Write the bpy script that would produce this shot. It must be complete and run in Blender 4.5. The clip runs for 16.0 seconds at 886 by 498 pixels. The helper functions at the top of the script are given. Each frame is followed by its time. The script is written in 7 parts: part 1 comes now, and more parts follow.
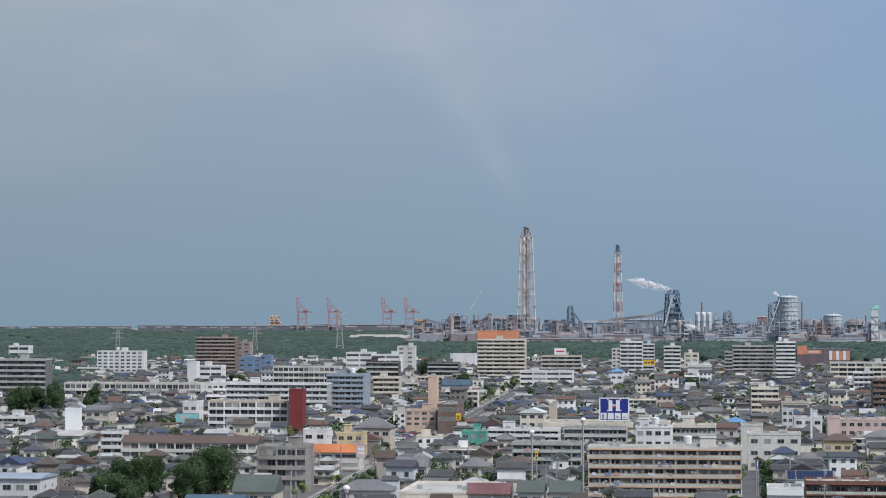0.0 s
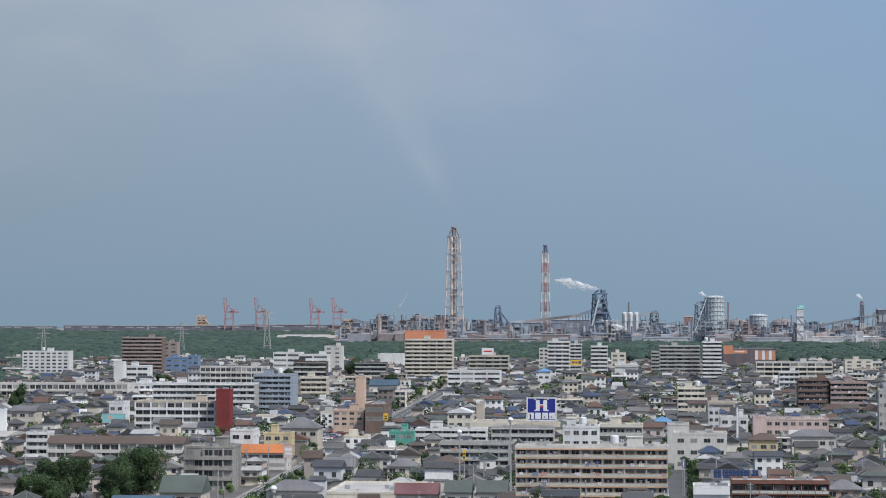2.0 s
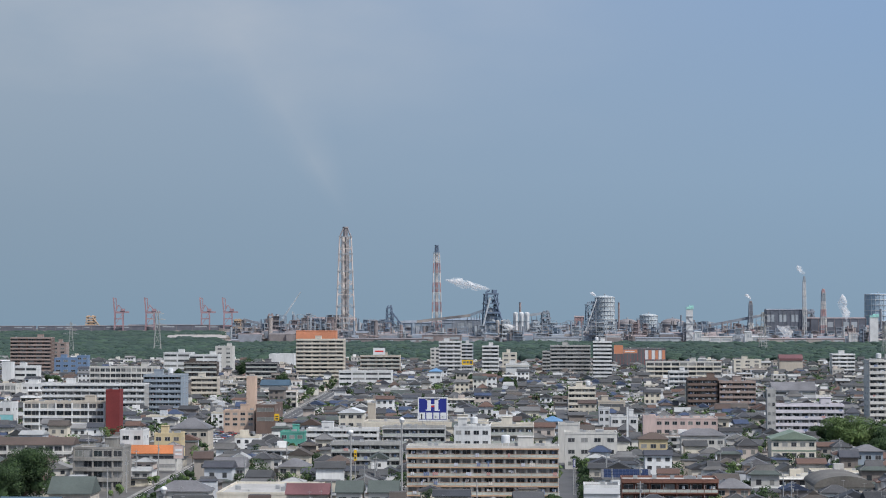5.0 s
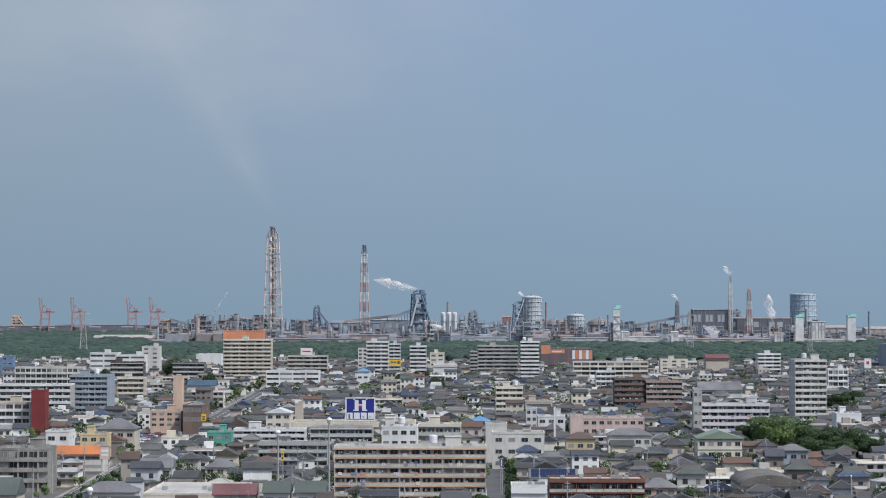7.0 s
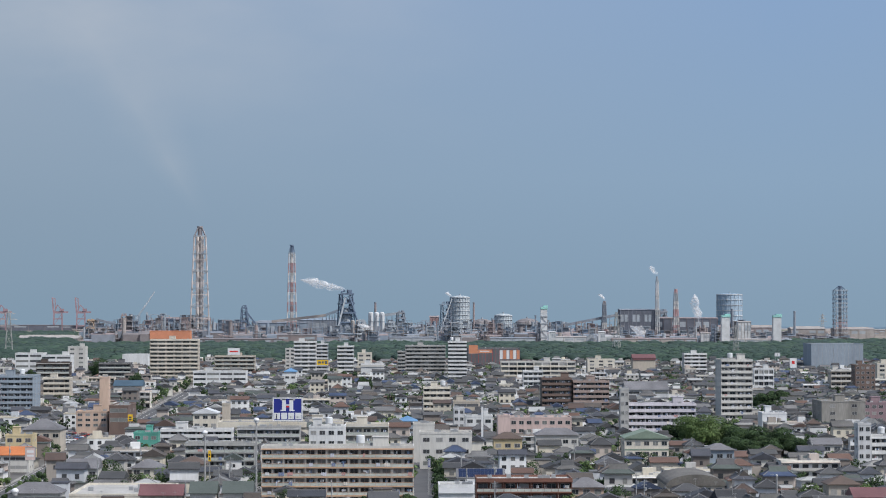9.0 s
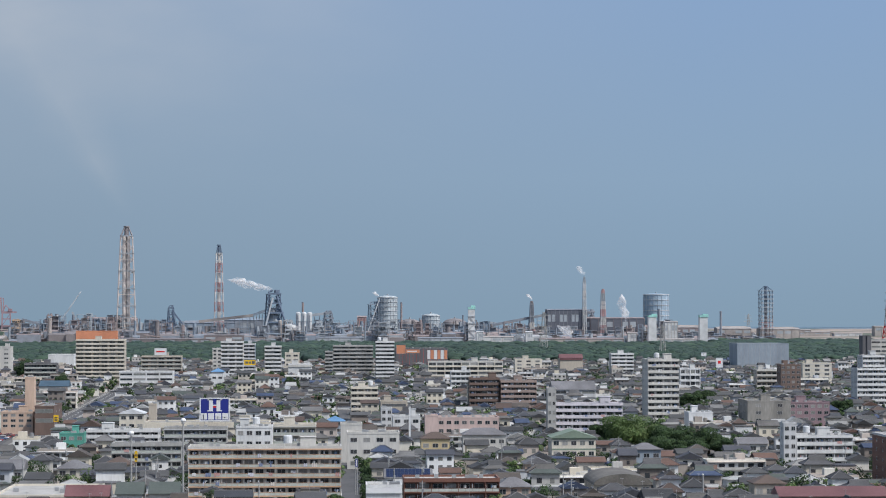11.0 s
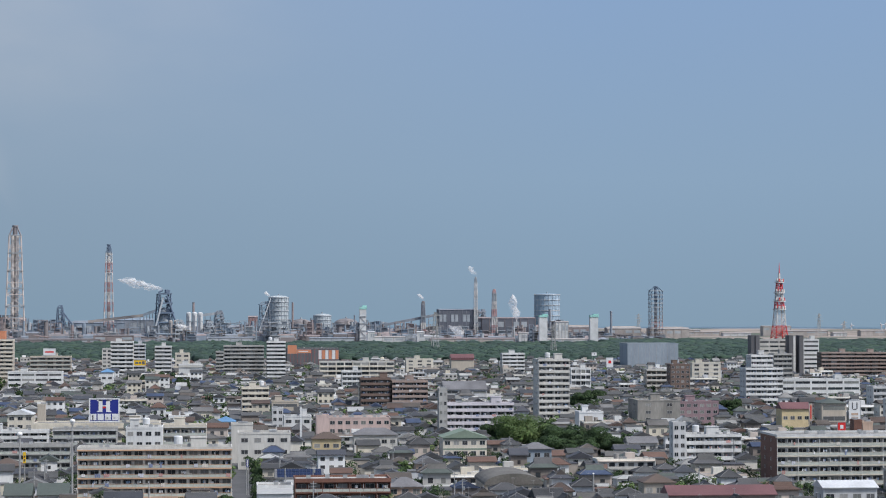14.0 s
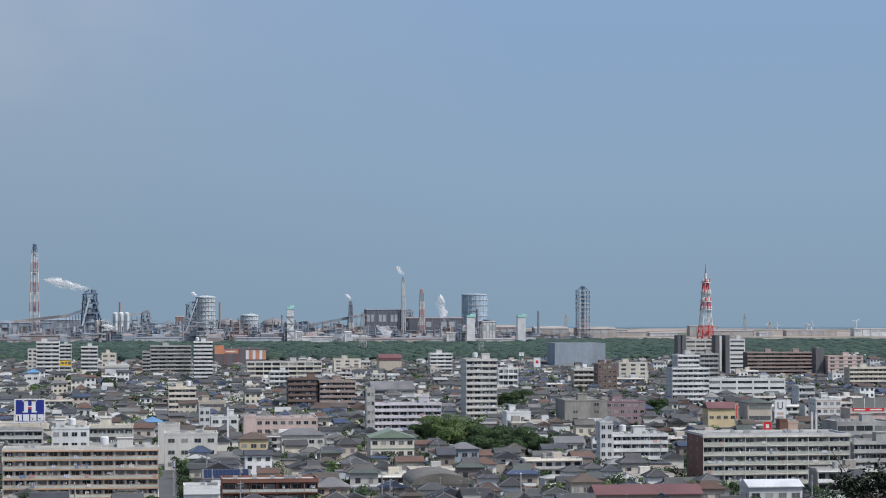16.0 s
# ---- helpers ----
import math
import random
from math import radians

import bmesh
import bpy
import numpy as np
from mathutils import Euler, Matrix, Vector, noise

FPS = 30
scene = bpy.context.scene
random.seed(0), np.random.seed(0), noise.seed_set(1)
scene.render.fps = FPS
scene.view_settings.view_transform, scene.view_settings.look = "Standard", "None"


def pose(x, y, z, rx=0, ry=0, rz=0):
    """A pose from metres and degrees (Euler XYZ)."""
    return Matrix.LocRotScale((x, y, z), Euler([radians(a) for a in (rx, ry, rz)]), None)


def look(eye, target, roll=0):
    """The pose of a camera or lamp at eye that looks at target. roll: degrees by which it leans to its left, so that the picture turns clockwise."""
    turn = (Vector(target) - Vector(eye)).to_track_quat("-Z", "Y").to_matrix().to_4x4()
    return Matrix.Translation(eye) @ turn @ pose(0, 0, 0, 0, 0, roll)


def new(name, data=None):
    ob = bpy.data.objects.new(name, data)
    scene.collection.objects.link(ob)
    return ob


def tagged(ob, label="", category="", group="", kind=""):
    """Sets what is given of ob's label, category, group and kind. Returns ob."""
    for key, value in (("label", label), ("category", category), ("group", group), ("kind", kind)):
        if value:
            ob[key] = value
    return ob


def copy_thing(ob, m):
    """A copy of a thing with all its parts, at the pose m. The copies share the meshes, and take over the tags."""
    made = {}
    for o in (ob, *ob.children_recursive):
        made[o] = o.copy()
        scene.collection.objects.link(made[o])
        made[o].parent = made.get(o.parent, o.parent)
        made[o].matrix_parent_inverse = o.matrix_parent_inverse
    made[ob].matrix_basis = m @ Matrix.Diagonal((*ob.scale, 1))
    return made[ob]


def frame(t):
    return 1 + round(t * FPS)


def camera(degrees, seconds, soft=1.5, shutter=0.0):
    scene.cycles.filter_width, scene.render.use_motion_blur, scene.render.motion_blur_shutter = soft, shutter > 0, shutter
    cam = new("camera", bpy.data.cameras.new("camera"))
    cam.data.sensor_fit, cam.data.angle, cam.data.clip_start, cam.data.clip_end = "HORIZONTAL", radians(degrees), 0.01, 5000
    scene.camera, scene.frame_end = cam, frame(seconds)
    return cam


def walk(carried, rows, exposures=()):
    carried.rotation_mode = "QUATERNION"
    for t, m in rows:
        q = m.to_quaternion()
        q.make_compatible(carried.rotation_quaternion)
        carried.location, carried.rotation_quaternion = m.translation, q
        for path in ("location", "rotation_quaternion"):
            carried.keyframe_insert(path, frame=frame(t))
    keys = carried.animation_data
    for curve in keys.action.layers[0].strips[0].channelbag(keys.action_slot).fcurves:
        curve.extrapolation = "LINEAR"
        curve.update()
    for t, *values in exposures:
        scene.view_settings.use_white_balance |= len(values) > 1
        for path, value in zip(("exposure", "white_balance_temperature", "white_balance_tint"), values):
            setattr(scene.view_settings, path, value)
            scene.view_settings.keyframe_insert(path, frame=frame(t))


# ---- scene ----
# A high viewpoint over a coastal steel town. +y looks out to the sea, z = 0 is the town's ground.
EYE_Z = 57.0
TILT = 1.50           # the camera looks slightly up
SWEEP = 14.797        # degrees swept to the right in 16 s
cam = camera(22.37, 16.0, soft=1.05)
walk(cam, [(t, pose(0, 0, EYE_Z, 90 + TILT, 0, SWEEP / 2 - SWEEP * t / 16)) for t in (0, 2, 4, 6, 8, 10, 12, 14, 16)],
     exposures=[(0, 0.0), (16, 0.0)])

# ---- light ----
SUN_FROM = 128.0      # degrees clockwise from +y
SUN_HIGH = 52.0
world = bpy.data.worlds.new("world")
scene.world = world
world.use_nodes = True
wn, wl = world.node_tree.nodes, world.node_tree.links
wn.clear()


def wnode(kind, **sets):
    n = wn.new(kind)
    for k, v in sets.items():
        n.inputs[k].default_value = v
    return n


sky = wn.new("ShaderNodeTexSky")
sky.sky_type, sky.sun_disc = "NISHITA", False
sky.sun_elevation, sky.sun_rotation = radians(SUN_HIGH), radians(SUN_FROM)
sky.air_density, sky.dust_density, sky.ozone_density = 1.2, 2.5, 1.5
sky_dim = wn.new("ShaderNodeVectorMath")
sky_dim.operation = "SCALE"
sky_dim.inputs["Scale"].default_value = 0.14
wl.new(sky.outputs[0], sky_dim.inputs[0])
# sea haze lying over the horizon: grey-blue, clearer with height and to the right
co = wn.new("ShaderNodeTexCoord")
sep = wn.new("ShaderNodeSeparateXYZ")
wl.new(co.outputs["Generated"], sep.inputs[0])
low = wn.new("ShaderNodeMapRange")
low.inputs[1].default_value, low.inputs[2].default_value = -0.01, 0.14
wl.new(sep.outputs[2], low.inputs[0])
ramp_l = wn.new("ShaderNodeValToRGB")
ramp_l.color_ramp.elements[0].color = (0.212, 0.308, 0.405, 1)
ramp_l.color_ramp.elements[1].color = (0.345, 0.415, 0.500, 1)
e = ramp_l.color_ramp.elements.new(0.35)
e.color = (0.248, 0.332, 0.425, 1)
ramp_r = wn.new("ShaderNodeValToRGB")
ramp_r.color_ramp.elements[0].color = (0.228, 0.332, 0.440, 1)
ramp_r.color_ramp.elements[1].color = (0.250, 0.375, 0.580, 1)
e = ramp_r.color_ramp.elements.new(0.45)
e.color = (0.258, 0.375, 0.520, 1)
wl.new(low.outputs[0], ramp_l.inputs[0])
wl.new(low.outputs[0], ramp_r.inputs[0])
side = wn.new("ShaderNodeMapRange")
side.inputs[1].default_value, side.inputs[2].default_value = -0.30, 0.16
wl.new(sep.outputs[0], side.inputs[0])
haze = wn.new("ShaderNodeMix")
haze.data_type = "RGBA"
wl.new(side.outputs[0], haze.inputs[0])
wl.new(ramp_l.outputs[0], haze.inputs[6])
wl.new(ramp_r.outputs[0], haze.inputs[7])
# thin veils of cloud
veil = wn.new("ShaderNodeTexNoise")
veil.inputs["Scale"].default_value, veil.inputs["Detail"].default_value = 9.0, 5.0
stretch = wn.new("ShaderNodeMapping")
stretch.inputs["Scale"].default_value = (1.0, 0.5, 2.2)
stretch.inputs["Rotation"].default_value = (0, 0.5, 0)
wl.new(co.outputs["Generated"], stretch.inputs[0])
wl.new(stretch.outputs[0], veil.inputs[0])
veil_r = wn.new("ShaderNodeMapRange")
veil_r.inputs[1].default_value, veil_r.inputs[2].default_value, veil_r.inputs[4].default_value = 0.48, 0.80, 0.45
wl.new(veil.outputs[0], veil_r.inputs[0])
up = wn.new("ShaderNodeMapRange")
up.inputs[1].default_value, up.inputs[2].default_value = 0.05, 0.14
wl.new(sep.outputs[2], up.inputs[0])
leftness = wn.new("ShaderNodeMapRange")
leftness.inputs[1].default_value, leftness.inputs[2].default_value = 0.08, -0.14
wl.new(sep.outputs[0], leftness.inputs[0])
amt = wn.new("ShaderNodeMath")
amt.operation = "MULTIPLY"
wl.new(veil_r.outputs[0], amt.inputs[0])
wl.new(up.outputs[0], amt.inputs[1])
amt2 = wn.new("ShaderNodeMath")
amt2.operation = "MULTIPLY"
wl.new(amt.outputs[0], amt2.inputs[0])
wl.new(leftness.outputs[0], amt2.inputs[1])


def calc(op, a, b, clamp=False):
    n = wn.new("ShaderNodeMath")
    n.operation, n.use_clamp = op, clamp
    for k, v in enumerate((a, b)):
        if isinstance(v, (int, float)):
            n.inputs[k].default_value = v
        else:
            wl.new(v, n.inputs[k])
    return n.outputs[0]


# a thin smoke plume that rises from the tall chimney and leans to the left as it spreads
az = calc("DIVIDE", sep.outputs[0], sep.outputs[1])
rise = calc("SUBTRACT", sep.outputs[2], 0.045)
off = calc("ABSOLUTE", calc("ADD", az, calc("ADD", calc("MULTIPLY", rise, 0.62), 0.094)), 0)
wide = calc("ADD", calc("MULTIPLY", calc("MAXIMUM", rise, 0.0), 0.36), 0.006)
core = calc("SUBTRACT", 1.0, calc("DIVIDE", off, wide), True)
core = calc("MULTIPLY", calc("POWER", core, 1.2), calc("MULTIPLY", calc("ADD", rise, 0.006), 40.0, True))
wisp = wn.new("ShaderNodeTexNoise")
wisp.inputs["Scale"].default_value, wisp.inputs["Detail"].default_value = 22.0, 5.0
wl.new(co.outputs["Generated"], wisp.inputs[0])
core = calc("MULTIPLY", core, calc("MULTIPLY", calc("SUBTRACT", wisp.outputs[0], 0.25), 1.5, True))
front = calc("GREATER_THAN", sep.outputs[1], 0.0)
plume = calc("MULTIPLY", calc("MULTIPLY", core, front), 0.31)
clouded = wn.new("ShaderNodeMix")
clouded.data_type = "RGBA"
clouded.inputs[7].default_value = (0.52, 0.55, 0.60, 1)
wl.new(calc("ADD", amt2.outputs[0], plume, True), clouded.inputs[0])
wl.new(haze.outputs[2], clouded.inputs[6])
high = wn.new("ShaderNodeMapRange")
high.inputs[1].default_value, high.inputs[2].default_value = 0.15, 0.45
wl.new(sep.outputs[2], high.inputs[0])
whole = wn.new("ShaderNodeMix")
whole.data_type = "RGBA"
wl.new(high.outputs[0], whole.inputs[0])
wl.new(clouded.outputs[2], whole.inputs[6])
wl.new(sky_dim.outputs[0], whole.inputs[7])
bg = wn.new("ShaderNodeBackground")
wl.new(whole.outputs[2], bg.inputs[0])
out = wn.new("ShaderNodeOutputWorld")
wl.new(bg.outputs[0], out.inputs[0])

sun = new("sun", bpy.data.lights.new("sun", "SUN"))
sun.data.energy, sun.data.angle, sun.data.color = 3.6, radians(1.5), (1.0, 0.985, 0.965)
sa, se = radians(SUN_FROM), radians(SUN_HIGH)
sun.matrix_world = look((0, 0, 300), (-math.sin(sa) * math.cos(se) * 100, -math.cos(sa) * math.cos(se) * 100, 300 - math.sin(se) * 100))

# ---- materials ----
def ramp_stops(ramp, stops, constant=False):
    cr = ramp.color_ramp
    cr.interpolation = "CONSTANT" if constant else "LINEAR"
    cr.elements[0].position, cr.elements[0].color = stops[0][0], (*stops[0][1], 1)
    cr.elements[1].position, cr.elements[1].color = stops[-1][0], (*stops[-1][1], 1)
    for p, c in stops[1:-1]:
        cr.elements.new(p).color = (*c, 1)


def material(name, colors, rough=0.7, metal=0.0, vary=0.22, grain=1.5, stain=0.12, bump=0.15, island=False, rows=0.0, streak=False):
    """One surface. colors: one base colour, or several from which each object (or mesh island) takes one.
    grain, stain: noise scales per metre; rows: courses per metre (tiles, cladding); streak: rain streaks down a wall."""
    m = bpy.data.materials.new(name)
    m.use_nodes = True
    n, l = m.node_tree.nodes, m.node_tree.links
    bsdf = n["Principled BSDF"]
    bsdf.inputs["Roughness"].default_value, bsdf.inputs["Metallic"].default_value = rough, metal
    geo = n.new("ShaderNodeNewGeometry")
    if isinstance(colors[0], tuple):
        ramp = n.new("ShaderNodeValToRGB")
        k = len(colors)
        ramp_stops(ramp, [(i / k, c) for i, c in enumerate(colors)], True)
        if island:
            l.new(geo.outputs["Random Per Island"], ramp.inputs[0])
        else:
            info = n.new("ShaderNodeObjectInfo")
            l.new(info.outputs["Random"], ramp.inputs[0])
        base = ramp.outputs[0]
    else:
        rgb = n.new("ShaderNodeRGB")
        rgb.outputs[0].default_value = (*colors, 1)
        base = rgb.outputs[0]
    value = None
    for scale, detail, amount in ((grain, 6.0, vary * 0.6), (stain, 3.0, vary)):
        tex = n.new("ShaderNodeTexNoise")
        tex.inputs["Scale"].default_value, tex.inputs["Detail"].default_value = scale, detail
        if streak:
            mp = n.new("ShaderNodeMapping")
            mp.inputs["Scale"].default_value = (1, 1, 0.18)
            l.new(geo.outputs["Position"], mp.inputs[0])
            l.new(mp.outputs[0], tex.inputs[0])
        else:
            l.new(geo.outputs["Position"], tex.inputs[0])
        mr = n.new("ShaderNodeMapRange")
        mr.inputs[1].default_value, mr.inputs[2].default_value = 0.25, 0.75
        mr.inputs[3].default_value, mr.inputs[4].default_value = 1 - amount, 1 + amount * 0.6
        l.new(tex.outputs[0], mr.inputs[0])
        if value is None:
            value = mr.outputs[0]
        else:
            mul = n.new("ShaderNodeMath")
            mul.operation = "MULTIPLY"
            l.new(value, mul.inputs[0])
            l.new(mr.outputs[0], mul.inputs[1])
            value = mul.outputs[0]
        last = tex.outputs[0]
    scaled = n.new("ShaderNodeVectorMath")
    scaled.operation = "SCALE"
    l.new(base, scaled.inputs[0])
    l.new(value, scaled.inputs["Scale"])
    l.new(scaled.outputs[0], bsdf.inputs["Base Color"])
    if bump or rows:
        b = n.new("ShaderNodeBump")
        b.inputs["Strength"].default_value, b.inputs["Distance"].default_value = bump, 0.05
        if rows:
            wv = n.new("ShaderNodeTexWave")
            wv.bands_direction = "Z"
            wv.inputs["Scale"].default_value, wv.inputs["Distortion"].default_value = rows, 0.3
            l.new(geo.outputs["Position"], wv.inputs[0])
            l.new(wv.outputs[0], b.inputs["Height"])
        else:
            l.new(last, b.inputs["Height"])
        l.new(b.outputs[0], bsdf.inputs["Normal"])
    return m


M = {}


def paint(name, *color, **kw):
    M[name] = material(name, color, **kw)
    return M[name]


paint("white_wall", 0.63, 0.64, 0.64, streak=True)
paint("offwhite_wall", 0.54, 0.53, 0.50, streak=True)
paint("cream_wall", 0.60, 0.56, 0.48, streak=True)
paint("beige_wall", 0.47, 0.42, 0.355, streak=True)
paint("grey_wall", 0.36, 0.36, 0.35, streak=True, vary=0.3)
paint("pale_grey_wall", 0.52, 0.53, 0.54, streak=True)
paint("concrete", 0.27, 0.26, 0.24, streak=True, vary=0.4)
paint("dark_grey_wall", 0.12, 0.12, 0.13, streak=True)
paint("brown_wall", 0.155, 0.108, 0.09, streak=True)
paint("pinkbrown_wall", 0.31, 0.245, 0.22, streak=True)
paint("dark_brown_wall", 0.085, 0.068, 0.058, streak=True)
paint("brick", 0.19, 0.09, 0.065, rows=8.0, bump=0.4)
paint("red_tile_wall", 0.19, 0.03, 0.03)
paint("mauve_wall", 0.27, 0.19, 0.21, streak=True)
paint("salmon_wall", 0.53, 0.395, 0.31, streak=True)
paint("pink_wall", 0.54, 0.42, 0.39, streak=True)
paint("lavender_wall", 0.55, 0.53, 0.58, streak=True)
paint("blue_grey_wall", 0.27, 0.32, 0.375, streak=True)
paint("blue_wall", 0.14, 0.22, 0.35, streak=True)
paint("teal_wall", 0.09, 0.32, 0.26)
paint("aqua_panel", 0.22, 0.48, 0.50)
paint("yellow_wall", 0.56, 0.46, 0.28)
paint("yellow_sign", 0.75, 0.47, 0.02, vary=0.1)
paint("tan_trim", 0.56, 0.36, 0.24)
paint("orange_panel", 0.60, 0.25, 0.14, vary=0.15)
paint("orange_roof", 0.48, 0.165, 0.06, vary=0.25, rows=4.0)
paint("red_panel", 0.55, 0.05, 0.04, vary=0.15)
paint("maroon_roof", 0.15, 0.07, 0.075, rows=5.0)
paint("green_roof", 0.20, 0.26, 0.205, rows=5.0)
paint("dark_green_roof", 0.08, 0.098, 0.09, rows=5.0)
paint("brown_roof", 0.105, 0.078, 0.065, rows=4.0)
paint("grey_roof", 0.16, 0.16, 0.17, rows=4.0, vary=0.35)
paint("pale_roof", 0.42, 0.41, 0.39, vary=0.3)
paint("weathered_roof", 0.15, 0.14, 0.125, rows=4.0, vary=0.4)
paint("white_roof", 0.60, 0.62, 0.64, rough=0.45)
paint("blue_roof", 0.055, 0.10, 0.145, rows=4.0, rough=0.85)
paint("bright_blue_roof", 0.12, 0.26, 0.45, rows=4.0)
paint("ridge_tile", 0.17, 0.17, 0.175)
paint("navy_sign", 0.02, 0.03, 0.22, vary=0.08, rough=0.4)
paint("white_sign", 0.70, 0.71, 0.72, vary=0.06, rough=0.4)
paint("red_sign", 0.60, 0.03, 0.03, vary=0.06, rough=0.4)
paint("roof_deck", 0.30, 0.29, 0.27, vary=0.4)
paint("rail_metal", 0.42, 0.43, 0.44, rough=0.4, metal=0.5)
paint("rail_glass", 0.47, 0.50, 0.46, rough=0.35, vary=0.25)
paint("pole_metal", 0.38, 0.38, 0.38, rough=0.5, metal=0.3)
paint("asphalt", 0.095, 0.096, 0.10, vary=0.25, rough=0.9)
paint("road_line", 0.72, 0.72, 0.70, vary=0.25)
paint("bark", 0.09, 0.065, 0.045)
paint("solar_panel", 0.02, 0.03, 0.07, rough=0.25, vary=0.1)
paint("frame_metal", 0.45, 0.45, 0.45, rough=0.4, metal=0.4)
M["laundry"] = material("laundry", [(0.75, 0.75, 0.76), (0.6, 0.62, 0.7), (0.7, 0.66, 0.6), (0.2, 0.25, 0.4), (0.55, 0.3, 0.28)])
M["pane"] = material("pane", [(0.03, 0.035, 0.04), (0.06, 0.065, 0.07), (0.12, 0.125, 0.13), (0.035, 0.045, 0.05), (0.32, 0.32, 0.31), (0.07, 0.07, 0.075), (0.20, 0.21, 0.20)], rough=0.12, vary=0.2, bump=0.0)
M["pane_far"] = material("pane_far", [(0.04, 0.045, 0.05), (0.07, 0.075, 0.08), (0.05, 0.05, 0.055), (0.2, 0.2, 0.19)], rough=0.15, bump=0.0, island=True)
WALLS = [(0.71, 0.71, 0.70), (0.54, 0.50, 0.43), (0.76, 0.77, 0.77), (0.44, 0.43, 0.41), (0.66, 0.64, 0.58), (0.33, 0.30, 0.27),
         (0.62, 0.57, 0.47), (0.55, 0.57, 0.60), (0.22, 0.19, 0.17), (0.73, 0.73, 0.72), (0.54, 0.47, 0.42), (0.68, 0.69, 0.69)]
ROOFS = [(0.060, 0.063, 0.070), (0.095, 0.098, 0.105), (0.068, 0.073, 0.09), (0.13, 0.128, 0.125), (0.048, 0.05, 0.055), (0.095, 0.082, 0.074),
         (0.17, 0.172, 0.175), (0.06, 0.067, 0.083), (0.10, 0.07, 0.06), (0.08, 0.083, 0.086), (0.27, 0.27, 0.265), (0.05, 0.075, 0.14), (0.072, 0.075, 0.08),
         (0.09, 0.092, 0.10), (0.085, 0.105, 0.098), (0.062, 0.065, 0.072), (0.14, 0.085, 0.068), (0.40, 0.41, 0.41)]
M["house_wall"] = material("house_wall", WALLS, streak=True)
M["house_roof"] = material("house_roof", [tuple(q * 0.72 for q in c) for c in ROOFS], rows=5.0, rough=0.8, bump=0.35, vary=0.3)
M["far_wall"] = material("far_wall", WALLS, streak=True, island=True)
# same roof colours as house_roof, lightened to put distance haze into them
M["hazed_roof"] = material("hazed_roof", [tuple(q * 0.88 for q in c) for c in ROOFS], rows=5.0, rough=0.8, island=True, vary=0.3)
M["far_deck"] = material("far_deck", [(0.30, 0.29, 0.28), (0.42, 0.42, 0.41), (0.22, 0.23, 0.24), (0.36, 0.34, 0.31)], island=True, vary=0.35)
M["far_band"] = material("far_band", WALLS[:5] + WALLS[9:], island=True, streak=True)
LEAVES = [(0.033, 0.064, 0.023), (0.040, 0.076, 0.027), (0.030, 0.057, 0.023), (0.050, 0.088, 0.030), (0.028, 0.052, 0.024)]
M["leaves"] = material("leaves", LEAVES, island=True, rough=1.0, vary=0.35, grain=0.8, bump=0)
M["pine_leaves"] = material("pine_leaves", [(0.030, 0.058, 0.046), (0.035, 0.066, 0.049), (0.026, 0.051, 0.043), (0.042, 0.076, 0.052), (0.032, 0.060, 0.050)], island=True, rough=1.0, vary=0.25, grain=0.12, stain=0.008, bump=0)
M["bright_leaves"] = material("bright_leaves", [(0.085, 0.145, 0.036), (0.095, 0.15, 0.038), (0.068, 0.12, 0.034)], island=True, vary=0.3, bump=0)
M["palm_leaves"] = material("palm_leaves", [(0.012, 0.020, 0.008), (0.018, 0.028, 0.010), (0.010, 0.016, 0.008)], island=True, vary=0.3, rough=1.0, bump=0)
# works: distance haze mixed into most of these colours, paler and bluer
paint("tower_tan", 0.54, 0.48, 0.455)
paint("tower_pipe", 0.64, 0.59, 0.56)
paint("tower_dark", 0.24, 0.22, 0.23)
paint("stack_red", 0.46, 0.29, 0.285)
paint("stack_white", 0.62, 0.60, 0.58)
paint("bright_red", 0.60, 0.05, 0.05)
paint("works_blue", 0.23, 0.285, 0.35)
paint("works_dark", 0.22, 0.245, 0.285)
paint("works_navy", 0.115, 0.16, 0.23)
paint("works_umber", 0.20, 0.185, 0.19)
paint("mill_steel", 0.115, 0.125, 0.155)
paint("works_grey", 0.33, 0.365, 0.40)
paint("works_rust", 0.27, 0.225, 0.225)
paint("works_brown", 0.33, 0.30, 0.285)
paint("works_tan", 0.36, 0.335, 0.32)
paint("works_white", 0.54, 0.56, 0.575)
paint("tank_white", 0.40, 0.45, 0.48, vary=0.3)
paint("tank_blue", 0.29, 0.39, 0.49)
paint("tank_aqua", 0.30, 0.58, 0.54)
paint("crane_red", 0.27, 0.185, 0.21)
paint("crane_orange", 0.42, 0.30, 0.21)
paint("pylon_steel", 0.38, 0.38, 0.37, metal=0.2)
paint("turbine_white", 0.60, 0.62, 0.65)


